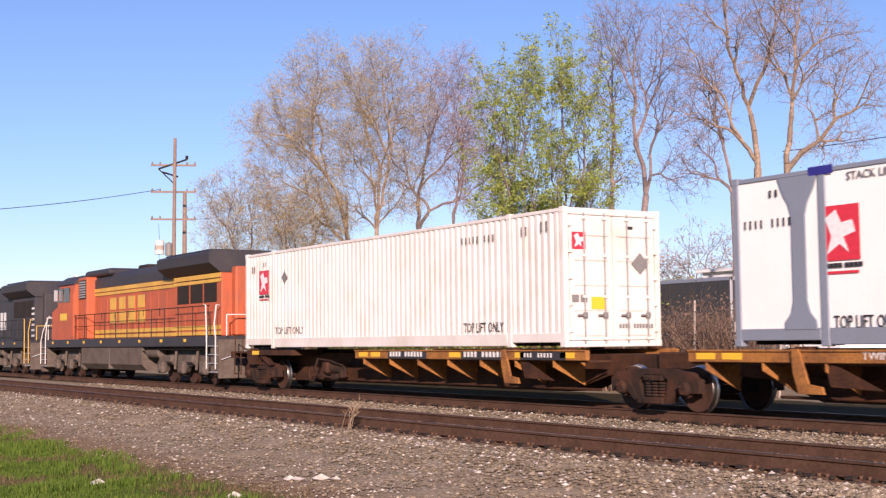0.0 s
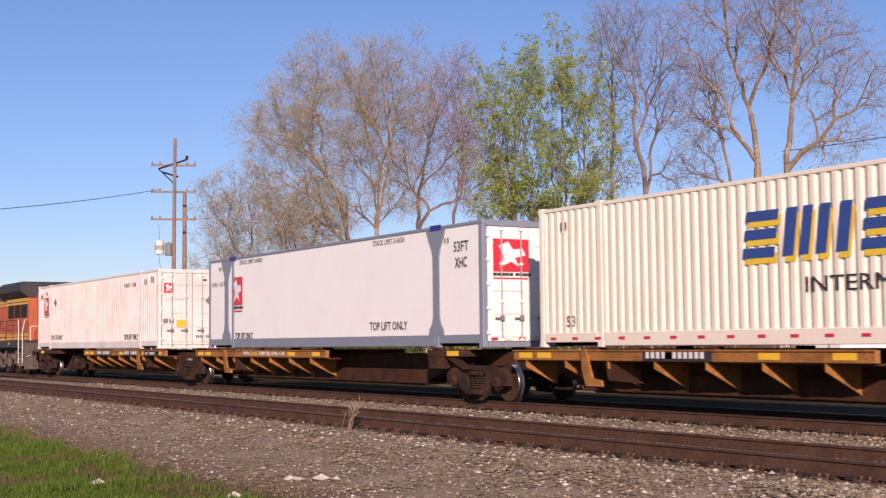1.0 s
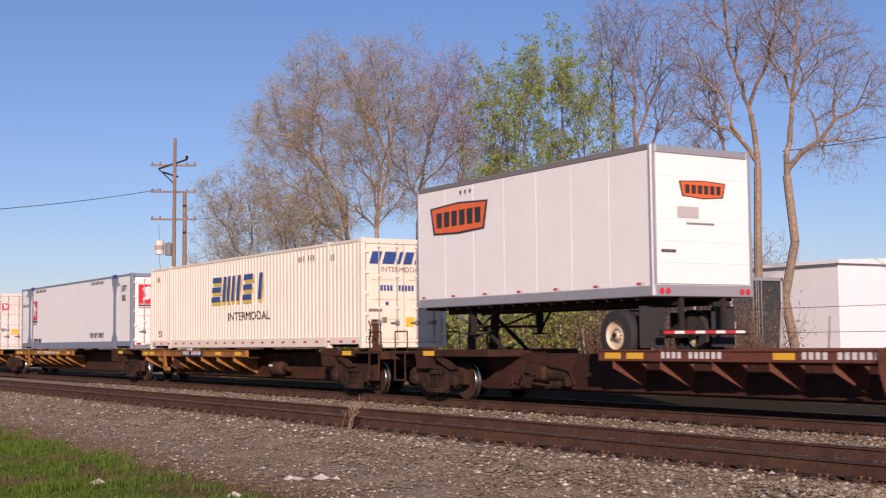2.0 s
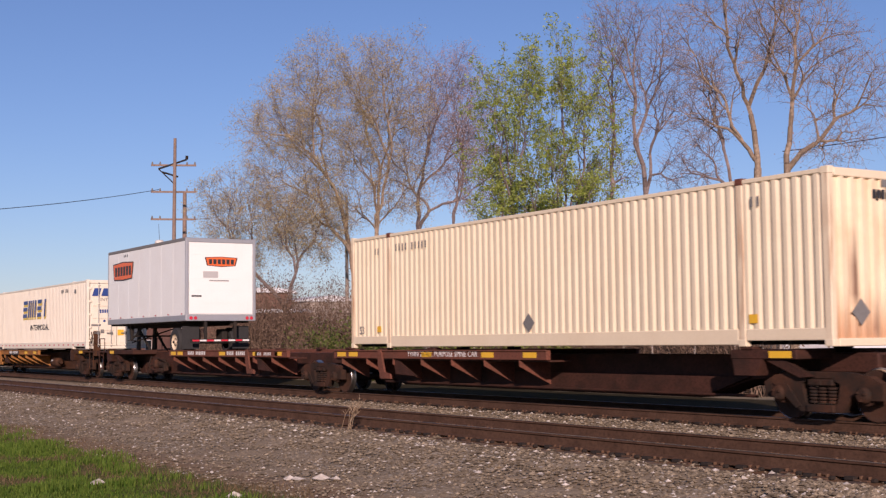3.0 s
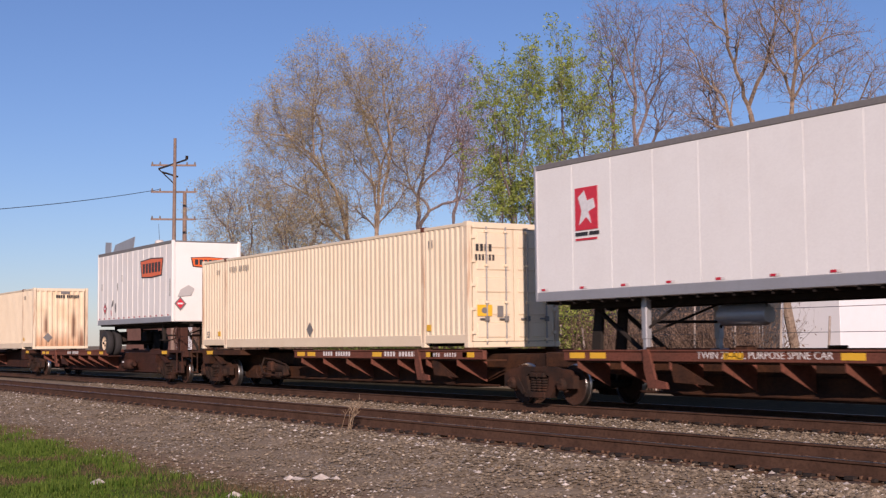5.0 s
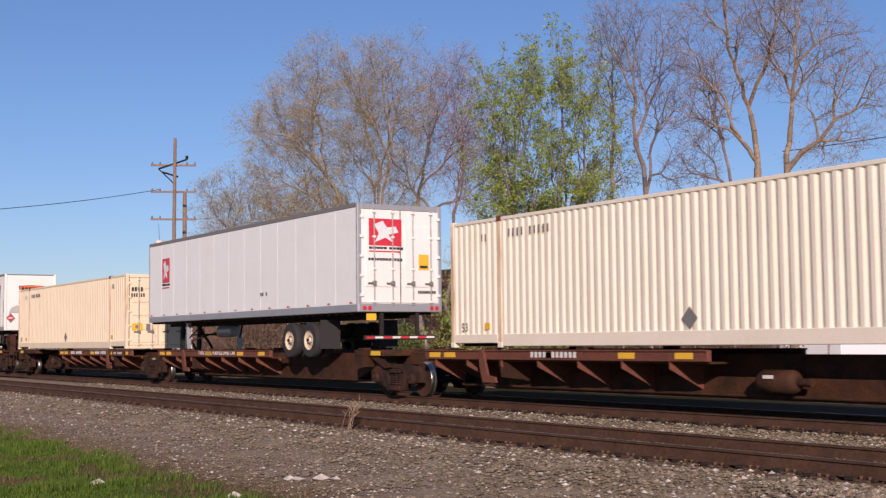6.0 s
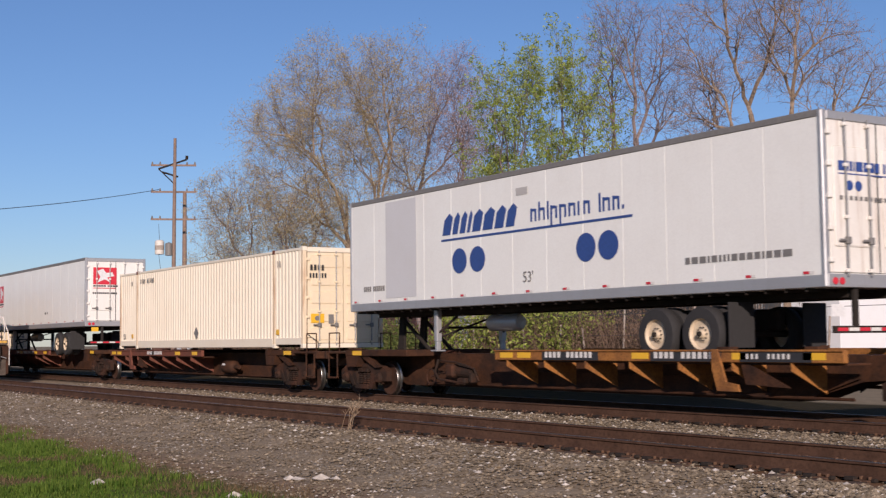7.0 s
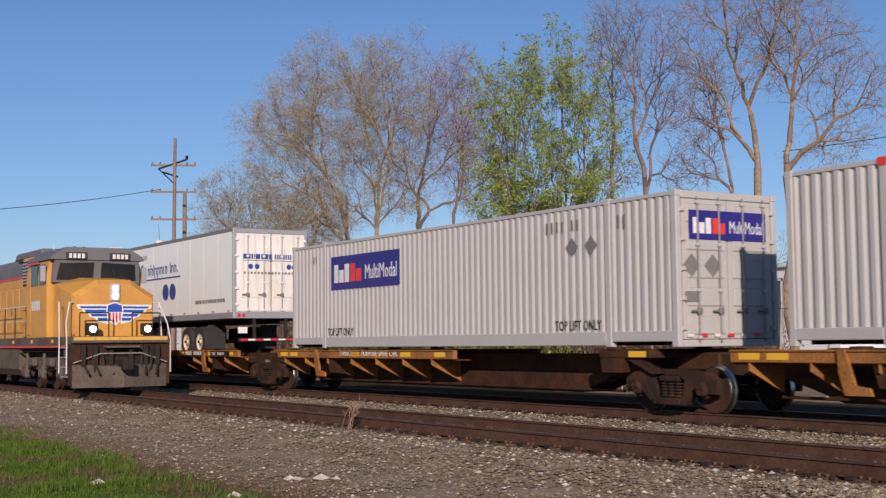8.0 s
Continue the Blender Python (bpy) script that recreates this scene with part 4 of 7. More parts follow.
    for fl in (-1, 1):
        part("guard_strut", Geo().box(*sorted((rx - dirx * 0.12, rx - dirx * 0.04)), fl * 0.55 - 0.05, fl * 0.55 + 0.05, 0.58, zb, 0.01), GRIME, bumper)
    if front_left:
        for k in range(8):
            flat("reflector", rect(0, .25, 0, .055), RED_MARK if k % 2 == 0 else WHITE_MARK, bumper, end(-1.05 + k * 0.265, 0.515, rx - 0.018))
    if tank:
        part("air_tank", Geo().lathe([(0.001, -0.62), (0.15, -0.60), (0.2, -0.5), (0.2, 0.5), (0.15, 0.60), (0.001, 0.62)], (fx(gear_x + 2.0), -0.35, zb - 0.38), "x", 18), SILVER, t, "cylindrical air tank", True)
    if front_left:
        x = L
        part("rear_header", Geo().box(L - 0.06, L + 0.012, -y + 0.1, y - 0.1, zt - 0.16, zt - 0.02, 0.01), rail, t)
        part("rear_sill", Geo().box(L - 0.06, L + 0.02, -y + 0.02, y - 0.02, zb, zb + 0.22, 0.01), rail, t)
    MOVING.append((t, s, TRAIN_Y, 0.94))
    return t, zb, zt


def rear_doors(t, L, zb, zt, rods=True, mat=None):
    mat = mat or WHITE
    if rods:
        door_leaf(t, mat, L + 0.004, -HALF + 0.11, -0.01, zb + 0.24, zt - 0.17, 1, CHROME)
        door_leaf(t, mat, L + 0.004, 0.01, HALF - 0.11, zb + 0.24, zt - 0.17, 1, CHROME)
    else:
        d = part("roll_door", Geo().box(L - 0.04, L + 0.006, -HALF + 0.12, HALF - 0.12, zb + 0.24, zt - 0.17, 0.006), ALU, t, "plain white roll-up door")
        for k in range(1, 6):
            zz = zb + 0.24 + k * (zt - zb - 0.41) / 6
            part("door_seam", Geo().box(L + 0.006, L + 0.012, -HALF + 0.13, HALF - 0.13, zz - 0.012, zz + 0.012), ALU, d)
    if rods:
        part("door_seal", Geo().box(L - 0.02, L + 0.008, -0.0095, 0.0095, zb + 0.24, zt - 0.17), RUBBER, t, "black rubber seal between the doors")
    for fl in (-1, 1):
        for k in (0, 1):
            part("tail_lamp", Geo().rod((L, fl * (1.12 - k * 0.16), zb + 0.1), (L + 0.035, fl * (1.12 - k * 0.16), zb + 0.1), 0.06, n=14), RED_MARK, t, "round red tail lamp")


def shield(t, m, w, h):
    """An orange sign with a dark rim, wider at the top, and six bars for its word."""
    def o(d):
        return [(d, h * .12 + d), (w * .5, d * .8), (w - d, h * .12 + d), (w - d * 1.0, h - d * 1.6), (w * .5, h - d), (d, h - d * 1.6)]
    o0 = [(w * .06, 0.04), (w * .5, 0), (w * .94, 0.04), (w, h * .92), (w * .5, h), (0, h * .92)]
    k = 0.05
    o1 = [(a + (w * .5 - a) * k * 1.4, b + (h * .5 - b) * k * 2.4) for a, b in o0]
    p = flat("sign", o0, BLACK, t, m, "orange shield sign with a dark rim")
    flat("sign_face", o1, ORANGE_SIGN, p, pose(0, 0, 0.004))
    u = w / 8.4
    for i in range(6):
        x = w * .12 + i * u * 1.12
        z0, z1 = h * .26, h * .74
        flat("sign_bar", [(x + u * .05, z0), (x + u * .8, z0), (x + u * .85, z1), (x, z1)], BLACK, p, pose(0, 0, 0.008))


def build_trailers():
    # two short trailers with orange signs
    t, zb, zt = trailer(21.15, 8.53, "short white box trailer with orange shield signs and roll door", [7.35], 1.9, ALU, rail=SILVER, leg=0.6, leg_mat=GRIME, tank=False)
    rear_doors(t, 8.53, zb, zt, rods=False)
    shield(t, side(0.62, 2.90, -HALF - 0.006), 2.45, 0.74)
    shield(t, end(-0.62, 3.10, 8.53 + 0.012), 1.22, 0.36)
    flat("placard", rect(0, .55, 0, .22), GREY_PAINT, t, end(-0.68, 2.72, 8.545))
    bars(BLACK, t, end(-1.1, 2.05, 8.545), [.05] * 6, 0.06, 0.012)
    bars(GREY_MARK, t, end(-0.45, 2.60, 8.545), [.04] * 14, 0.04, 0.012)
    for x in (0.75, 0.95, 1.15):
        flat("marker_lamp", disc(0, 0, .035, .05), BLACK, t, side(x + 1.2, zt - 0.26, -HALF - 0.004))
    t, zb, zt = trailer(67.70, 8.53, "short white riveted trailer with scuffed nose and torn roof", [7.75], 1.75, WHITE, front_left=False, ribs=True, leg=0.6, leg_mat=GRIME, tank=False)
    shield(t, side(5.18, 2.86, -HALF - 0.008), 2.45, 0.74)
    shield(t, end(-0.62, 3.14, 8.53 + 0.006), 1.30, 0.40)
    for m in (side(0.98, 1.87, -HALF - 0.008), end(-1.0, 1.86, 8.536)):
        d = flat("placard", [(0, -.25), (.22, 0), (0, .25), (-.22, 0)], GREY_MARK, t, m, "red hazard diamond")
        flat("placard_face", [(0, -.18), (.16, 0), (0, .18), (-.16, 0)], RED, d, pose(0, 0, .004))
        flat("placard_stripe", rect(-.10, .10, -.03, .03), WHITE_VINYL, d, pose(0, 0, .008))
    flat("scuff", [(0, -.2), (.09, -.05), (.06, .18), (-.05, .2), (-.08, 0)], GREY_MARK, t, side(2.28, 1.86, -HALF - 0.008))
    flat("scuff", [(0, 0), (.25, .08), (.3, .3), (.12, .22)], GREY_MARK, t, side(1.75, 1.9, -HALF - 0.008))
    flat("scuff", [(0, 0), (.5, .05), (.62, .3), (.4, .42), (.1, .25)], GREY_PAINT, t, end(-1.1, 2.1, 8.536))
    for x, z in ((0.55, 2.6), (3.05, 2.85), (2.5, 2.55)):
        flat("scuff", rect(0, .05, 0, .28), GREY_MARK, t, side(x, z, -HALF - 0.008))
    flat("marker", rect(0, .05, 0, .2), RED_MARK, t, side(1.72, 1.58, -HALF - 0.008))
    bars(GREY_MARK, t, pose(8.28, -HALF - 0.006, 2.75, 90, 90, 0), [.06] * 8, 0.06, 0.02)
    part("torn_roof_sheet", Geo().prism([(0.12, zt - .02), (0.85, zt - .01), (0.9, zt + .44), (0.2, zt + .50)], "y", -1.05, -1.02)
         .prism([(1.3, zt - .01), (3.7, zt - .01), (3.9, zt + .46), (3.0, zt + .40), (1.6, zt + .30)], "y", -1.1, -1.07), SILVER, t, "bent sheet of torn roofing")
    # two long trailers
    t, zb, zt = trailer(97.78, 16.1, "long white trailer with red square signs on its doors", [11.85, 13.1], 3.1, ALU)
    rear_doors(t, 16.1, zb, zt)
    arrow_sign(t, side(1.4, 2.62, -HALF - 0.004), 0.72, 0.86)
    arrow_sign(t, end(-0.98, 2.98, 16.13), 1.0, 0.72)
    bars(BLACK, t, end(-1.0, 2.58, 16.13), [.07] * 12, 0.07, 0.018)
    flat("placard", rect(0, .32, 0, .42), REFLECT, t, end(0.55, 2.35, 16.13), "yellow notice")
    flat("emblem", rect(.04, .28, .05, .12), BLACK, t, end(0.55, 2.35, 16.135))
    bars(BLACK, t, end(0.52, 1.72, 16.13), [.05] * 9, 0.07, 0.014)
    bars(GREY_MARK, t, side(9.9, 1.85, -HALF - 0.004), [.1, .1, -.1, .1], 0.1, 0.03)
    flat("placard", rect(0, .3, 0, .18), REFLECT, t, end(-1.0, 1.0, 16.0))
    t, zb, zt = trailer(137.40, 16.1, "long white trailer with blue name, discs and dirty doors", [11.95, 13.15], 3.8, ALU, door_mat=WHITE_DIRTY)
    rear_doors(t, 16.1, zb, zt, mat=DOOR_STREAKED)
    # heavy slanted blue bars, a fine blue line, lighter bars, then four discs
    y = -HALF - 0.004
    x = 4.6
    for w in (.34, .22, .22, .12, .34, .38, .34, .32):
        z0, h = 2.90, 0.50
        part("name_bar", Geo().prism([(x, z0), (x + w, z0), (x + w + .13, z0 + h * .8), (x + w * .6 + .12, z0 + h), (x + .10, z0 + h * .7)], "y", y, y + .004), BLUE, t, "heavy slanted blue name bar")
        x += w + 0.09
    g = Geo()
    x = 8.12
    for w, up, down in ((.24, 0, 0), (.26, .12, 0), (.07, .1, 0), (.26, 0, .14), (.26, 0, .14), (.26, 0, 0), (.14, 0, 0), (.24, 0, 0), (-.16, 0, 0), (.07, .1, 0), (.26, 0, 0), (.24, 0, 0), (.06, -.2, 0)):
        if w > .2:
            g.prism(rect(x, x + .06, 2.94 - down, 3.22 + up), "y", y, y + .004)
            g.prism(rect(x + w - .09, x + w - .03, 2.94, 3.20), "y", y, y + .004)
            g.prism(rect(x + .06, x + w - .09, 3.15, 3.21), "y", y, y + .004)
        elif w > 0:
            g.prism(rect(x, x + .06, 2.94, 3.22 + up), "y", y, y + .004)
        x += abs(w) + 0.045
    tagged(part("name", g, BLUE, t, "thin blue name bars"), kind="stuff")
    part("underline", Geo().prism(rect(4.55, 11.42, 2.76, 2.81), "y", y, y + .004), BLUE, t, "blue line under the name")
    for xx in (5.32, 6.07, 9.98, 10.68):
        flat("disc", disc(0, 0, .31, .29), BLUE, t, side(xx, 2.27, y + .004), "solid blue disc")
    lettering("53'", 0.24, GREY_MARK, t, side(7.82, 1.66, y + .004), 0.36)
    bars(GREY_MARK, t, side(12.85, 1.76, y + .004), [.12, .16, .16, .05, .14, .06, .06, .05, .14, .14, .13, .13, .05, .13, .15, .2], 0.12, 0.045)
    bars(GREY_MARK, t, side(0.74, 1.72, y + .004), [.07] * 4 + [-.06] + [.07] * 6, 0.13, 0.032)
    flat("patch", rect(0, .42, 0, .16), GREY_PAINT, t, side(7.6, 3.55, y + .004))
    flat("patch", rect(0, 1.5, 0, 2.42), ALU_OLD, t, side(1.9, 1.52, y + .004), "replaced greyish sheet", 0.003)
    bars(BLUE, t, end(-0.98, 3.12, 16.13), [.16, .06, .06, .03, .16, .1, .12, .1, -.04, .05, .05, .05, .03, .05, .05, .05, .05, -.04, .03, .05, .05], 0.16, 0.03)
    part("underline", Geo().prism(rect(-.98, 1.02, 3.06, 3.08), "x", 16.128, 16.132), BLUE, t)
    for yy in (-0.72, -0.5, 0.62, 0.8):
        flat("disc", disc(0, 0, .085, .085), BLUE, t, end(yy, 2.88, 16.13))
    bars(GREY_MARK, t, end(-0.96, 2.64, 16.13), [.07] * 15, 0.07, 0.05)
    flat("placard", rect(0, .32, 0, .2), WHITE_VINYL, t, end(-1.1, 0.75, 16.0), "small pale plate")


def truck(parent, s, front=True):
    """A two-axle railway truck: cast side frames with springs, bolster, four wheels."""
    wheel_prof = [(0.09, -0.06), (0.30, -0.03), (0.36, -0.062), (0.415, -0.062), (0.42, 0.05), (0.445, 0.06), (0.445, 0.085), (0.36, 0.085), (0.30, 0.02), (0.09, 0.06)]
    h = new("truck")
    h.parent = parent
    h.matrix_basis = pose(s, 0, 0)
    for fl in (-1, 1):
        y = fl * 1.02
        ya, yb = y - 0.08, y + 0.08
        o = [(-1.22, 0.36), (-1.22, 0.62), (-0.98, 0.74), (-0.5, 0.78), (0.5, 0.78), (0.98, 0.74), (1.22, 0.62), (1.22, 0.36), (0.98, 0.34), (0.9, 0.50), (0.62, 0.46), (0.44, 0.17), (-0.44, 0.17), (-0.62, 0.46), (-0.9, 0.50), (-0.98, 0.34)]
        # two cheeks with a window for the springs between them
        left = [(-1.22, 0.36), (-1.22, 0.62), (-0.98, 0.74), (-0.5, 0.80), (-0.28, 0.80), (-0.28, 0.66), (-0.40, 0.60), (-0.34, 0.30), (-0.28, 0.27), (-0.28, 0.15), (-0.44, 0.15), (-0.62, 0.40), (-0.75, 0.52), (-0.96, 0.50), (-0.99, 0.36)]
        right = [(-a, b) for a, b in left][::-1]
        g = Geo().prism(left, "y", ya, yb).prism(right, "y", ya, yb)
        g.box(-0.28, 0.28, ya, yb, 0.68, 0.80, 0.015).box(-0.28, 0.28, ya - 0.04, yb + 0.04, 0.14, 0.27, 0.015)
        g.prism([(-1.0, 0.60), (-0.7, 0.60), (-0.42, 0.24), (-0.5, 0.2)], "y", ya - fl * 0 - 0.03, ya + 0.0) if fl < 0 else None
        f = part("side_frame", g, TRUCK, h, "rusty cast steel side frame")
        for xs in (-0.19, 0.0, 0.19):
            sp = Geo()
            for k in range(5):
                sp.lathe([(0.045, -0.016), (0.085, -0.02), (0.095, 0), (0.085, 0.02), (0.045, 0.016)], (xs, y, 0.31 + k * 0.055), "z", 12)
            part("spring", sp, TRUCK, f, "coil spring")
        part("bolster_end", Geo().box(-0.26, 0.26, y - 0.11, y + 0.11, 0.57, 0.68, 0.02).box(-0.05, 0.05, y - 0.14, y + 0.14, 0.58, 0.66, 0.01), TRUCK, f)
        for xs in (-0.88, 0.88):
            yy = fl * 1.10
            cap = Geo().lathe([(0.001, fl * 0.10), (0.10, fl * 0.09), (0.13, fl * 0.05), (0.13, -fl * 0.05), (0.17, -fl * 0.06), (0.17, -fl * 0.14)], (xs, yy, 0.44), "y", 16)
            for i in range(3):
                a = i * 2.1 + 0.4
                cap.box(xs + 0.075 * math.cos(a) - 0.02, xs + 0.075 * math.cos(a) + 0.02, yy + fl * 0.085, yy + fl * 0.12, 0.44 + 0.075 * math.sin(a) - 0.02, 0.44 + 0.075 * math.sin(a) + 0.02)
            part("bearing_cap", cap, TRUCK, f, "axle bearing cap with bolts", True)
    part("bolster", Geo().box(-0.22, 0.22, -0.95, 0.95, 0.50, 0.74, 0.04), GRIME, h)
    for xs in (-0.88, 0.88):
        for fl in (-1, 1):
            w = part("wheel", Geo().lathe([(r, fl * a) for r, a in [(0.09, 0.07), (0.30, 0.04), (0.36, 0.062), (0.41, 0.062), (0.42, 0.04), (0.36, -0.08), (0.30, -0.02), (0.09, -0.06)]], (xs, fl * 0.752, 0.42), "y", 36), WHEEL, h, "brown railway wheel", True)
            part("tread", Geo().lathe([(0.419, fl * 0.058), (0.423, fl * 0.052), (0.424, -fl * 0.045), (0.449, -fl * 0.055), (0.449, -fl * 0.08), (0.44, -fl * 0.082)], (xs, fl * 0.752, 0.42), "y", 36), TREAD, w, "bright worn tread", True)
        part("axle", Geo().rod((xs, -0.8, 0.42), (xs, 0.8, 0.42), 0.08, n=12), GRIME, h)
        part("brake_beam", Geo().box(xs * 0.42 - 0.05, xs * 0.42 + 0.05, -0.78, 0.78, 0.30, 0.38, 0.01), GRIME, h)
    return h


def tray(car, x0, x1, paint, dark, hook_at):
    """The wheel tray: side channels, deck plates and slanted gussets down to the centre beam, and a hook-shaped hinge."""
    for fl in (-1, 1):
        ya, yb = sorted((fl * 1.16, fl * 1.27))
        ch = Geo().box(x0, x1, ya, yb, 0.94, 1.15, 0.012).box(x0, x1, *sorted((fl * 1.27, fl * 1.30)), 1.125, 1.16, 0.006)
        sc = part("side_channel", ch, paint, car, "weathered painted side channel")
        for k in range(7):
            xx = x0 + 0.42 + k * 1.36
            # gussets on the far side get the copy with shade in its colour
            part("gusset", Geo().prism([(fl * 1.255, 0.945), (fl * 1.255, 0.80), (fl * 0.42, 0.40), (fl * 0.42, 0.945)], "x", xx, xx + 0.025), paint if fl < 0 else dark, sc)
        for xx in ([x0 + 0.45, x0 + 1.1, (x0 + x1) / 2, x1 - 2.2, x1 - 0.6] if fl < 0 else []):
            flat("reflector", rect(-0.24, 0.24, 0, 0.115), REFLECT, sc, side(xx, 0.99, -1.272), "yellow reflective patch")
    dk = Geo()
    for fl in (-1, 1):
        ya, yb = sorted((fl * 1.18, fl * 0.62))
        dk.box(x0, x1, ya, yb, 0.90, 0.94, 0.006)
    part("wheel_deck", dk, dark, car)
    for fl in (-1, 1):
        g = Geo().prism([(hook_at, 1.17), (hook_at + 0.14, 1.17), (hook_at + 0.34, 0.60), (hook_at + 0.62, 0.56), (hook_at + 0.66, 0.44), (hook_at + 0.14, 0.44), (hook_at + 0.02, 0.8)], "y", *sorted((fl * 1.275, fl * 1.33)))
        part("hinge_hook", g, paint, car, "rusty hook-shaped fold-down hinge")
        part("hinge_wedge", Geo().prism([(hook_at + .6, 0.90), (hook_at + .75, 0.92), (hook_at + 1.7, 0.52), (hook_at + .7, 0.56)], "y", *sorted((fl * 1.15, fl * 1.2))), dark, car)


def spine_car(s, label, paint, dark, words=True):
    """A three-platform articulated spine car on four trucks."""
    car = thing("spine_car", label, "railway car", group="articulated spine cars")
    T = (0.0, 17.85, 35.75, 53.75)
    for x in T:
        truck(car, x)
    # centre beams
    for a, b in ((-1.9, 17.35), (18.35, 35.25), (36.25, 55.65)):
        g = Geo()
        o = [(a, 0.72), (a, 1.06), (b, 1.06), (b, 0.72), (b - 1.7, 0.62), (b - 3.0, 0.27), (a + 3.0, 0.27), (a + 1.7, 0.62)]
        g.prism(o, "y", -0.34, 0.34)
        g.prism([(p[0], p[1] * 1.0 if p[1] > 0.7 else p[1] - 0.03) for p in [(a + 1.75, 0.69), (b - 1.75, 0.69), (b - 3.0, 0.29), (a + 3.0, 0.29)]], "y", -0.42, 0.42)
        part("centre_beam", g, dark, car, "grimy welded centre beam, colour darkened for shade")
    for x in T[1:3]:
        part("articulation", Geo().box(x - 0.62, x + 0.62, -0.42, 0.42, 0.76, 1.10, 0.03).rod((x, 0, 0.7), (x, 0, 1.14), 0.2, n=16), dark, car, "articulated joint")
    tray(car, 6.35, 16.05, paint, dark, 13.15)
    tray(car, 19.0, 28.6, paint, dark, 21.5)
    tray(car, 37.5, 47.1, paint, dark, 39.9)
    # container supports: outriggers with a slanted foot
    for x, w in ((-0.3, 3.2), (34.3, 1.5), (52.6, 1.9)):
        for fl in (-1, 1):
            g = Geo().box(x - 0.4, x - 0.4 + w, *sorted((fl * 0.3, fl * 1.26)), 1.0, 1.16, 0.012)
            g.prism([(x - 0.35, 1.0), (x + 0.35, 1.0), (x + 0.2, 0.72), (x - 0.30, 0.72)], "y", *sorted((fl * 1.0, fl * 1.27)))
            g.prism([(x + 0.3, 1.0), (x + 0.75, 1.0), (x + 1.35, 0.72), (x + 1.1, 0.70)], "y", *sorted((fl * 1.1, fl * 1.2)))
            part("container_support", g, dark, car, "outrigger that carries a container corner")
            part("corner_pad", Geo().box(x - 0.15, x + 0.15, *sorted((fl * 1.05, fl * 1.28)), 1.16, 1.21, 0.01), dark, car)
            if fl < 0:
                flat("reflector", rect(0, .5, 0, .115), REFLECT, car, side(x + (0.0 if x < 0 else w - 1.0), 1.02, -1.262), "yellow reflective patch")
    for x in (POST1 + 19.7, 21.7, 39.9 + 0.35, 13.4, 15.4, 24, 43.5):
        for fl in (-1, 1):
            part("corner_pad", Geo().box(x - 0.15, x + 0.15, *sorted((fl * 1.05, fl * 1.28)), 1.15, 1.21, 0.01), dark, car)
    # brake gear under the bare lengths: valve cluster at one end, a reservoir near the other
    part("air_reservoir", Geo().lathe([(0.001, -0.46), (0.16, -0.44), (0.21, -0.36), (0.21, 0.30), (0.15, 0.38), (0.07, 0.40), (0.07, 0.70), (0.001, 0.70)], (48.3, -0.72, 0.60), "x", 20), dark, car, "rusty air reservoir", True)
    flat("code_plate", rect(-.12, .12, 0, .06), WHITE_MARK, car, side(48.2, 0.66, -0.925))
    x = 4.0
    g = Geo().box(x - 0.25, x + 0.1, -0.95, -0.5, 0.50, 0.82, 0.05).rod((x + 0.1, -0.72, 0.64), (x + 0.65, -0.72, 0.60), 0.15, 0.11, 12)
    g.path([(x - 0.75, -0.8, 0.92), (x - 0.75, -0.9, 0.62), (x - 0.55, -0.92, 0.45), (x - 0.1, -0.9, 0.42), (x + 0.5, -0.85, 0.36)], 0.03)
    g.path([(x - 0.6, -0.85, 0.9), (x + 0.2, -0.9, 0.86), (x + 0.8, -0.8, 0.72), (x + 1.0, -0.8, 0.42)], 0.025)
    g.box(x + 0.2, x + 0.55, -0.9, -0.6, 0.36, 0.5, 0.03).box(x + 0.7, x + 0.85, -0.9, -0.7, 0.38, 0.62, 0.03)
    part("brake_valve", g, TRUCK, car, "grimy brake valve and pipes")
    ring = Geo().path([(x - 1.0 + 0.19 * math.cos(a), -0.86, 0.50 + 0.19 * math.sin(a)) for a in [i * math.pi / 8 for i in range(17)]], 0.018, 5)
    part("brake_lever", ring.rod((x - 1.0, -0.86, 0.50), (x - 0.4, -0.86, 0.62), 0.02), TRUCK, car, "round brake lever guard")
    for a, b in ((2.4, 15.6), (20.5, 33.8), (38.0, 51.4)):
        part("brake_rod", Geo().rod((a, -0.52, 0.33), (b, -0.52, 0.33), 0.028), dark, car)
        part("brake_pipe", Geo().rod((a, 0.5, 0.5), (b, 0.5, 0.5), 0.03), dark, car)
    # end platforms with ladders, rails, hand brake and coupler
    for e, d in ((-1.9, -1), (55.65, 1)):
        pl = Geo().box(*sorted((e - d * 1.6, e)), -1.25, 1.25, 1.06, 1.12, 0.01).box(*sorted((e - d * 0.12, e)), -1.28, 1.28, 0.92, 1.12, 0.01)
        p = part("end_platform", pl, dark, car, "steel end platform")
        part("coupler", Geo().box(*sorted((e, e + d * 0.55)), -0.10, 0.10, 0.70, 0.88, 0.03).box(*sorted((e + d * 0.45, e + d * 0.72)), -0.17, 0.15, 0.64, 0.94, 0.05), GRIME, car, "knuckle coupler")
        part("air_hose", Geo().path([(e, -0.35, 0.75), (e + d * 0.2, -0.4, 0.5), (e + d * 0.45, -0.38, 0.34), (e + d * 0.65, -0.3, 0.42)], 0.028), RUBBER, car, "black air hose")
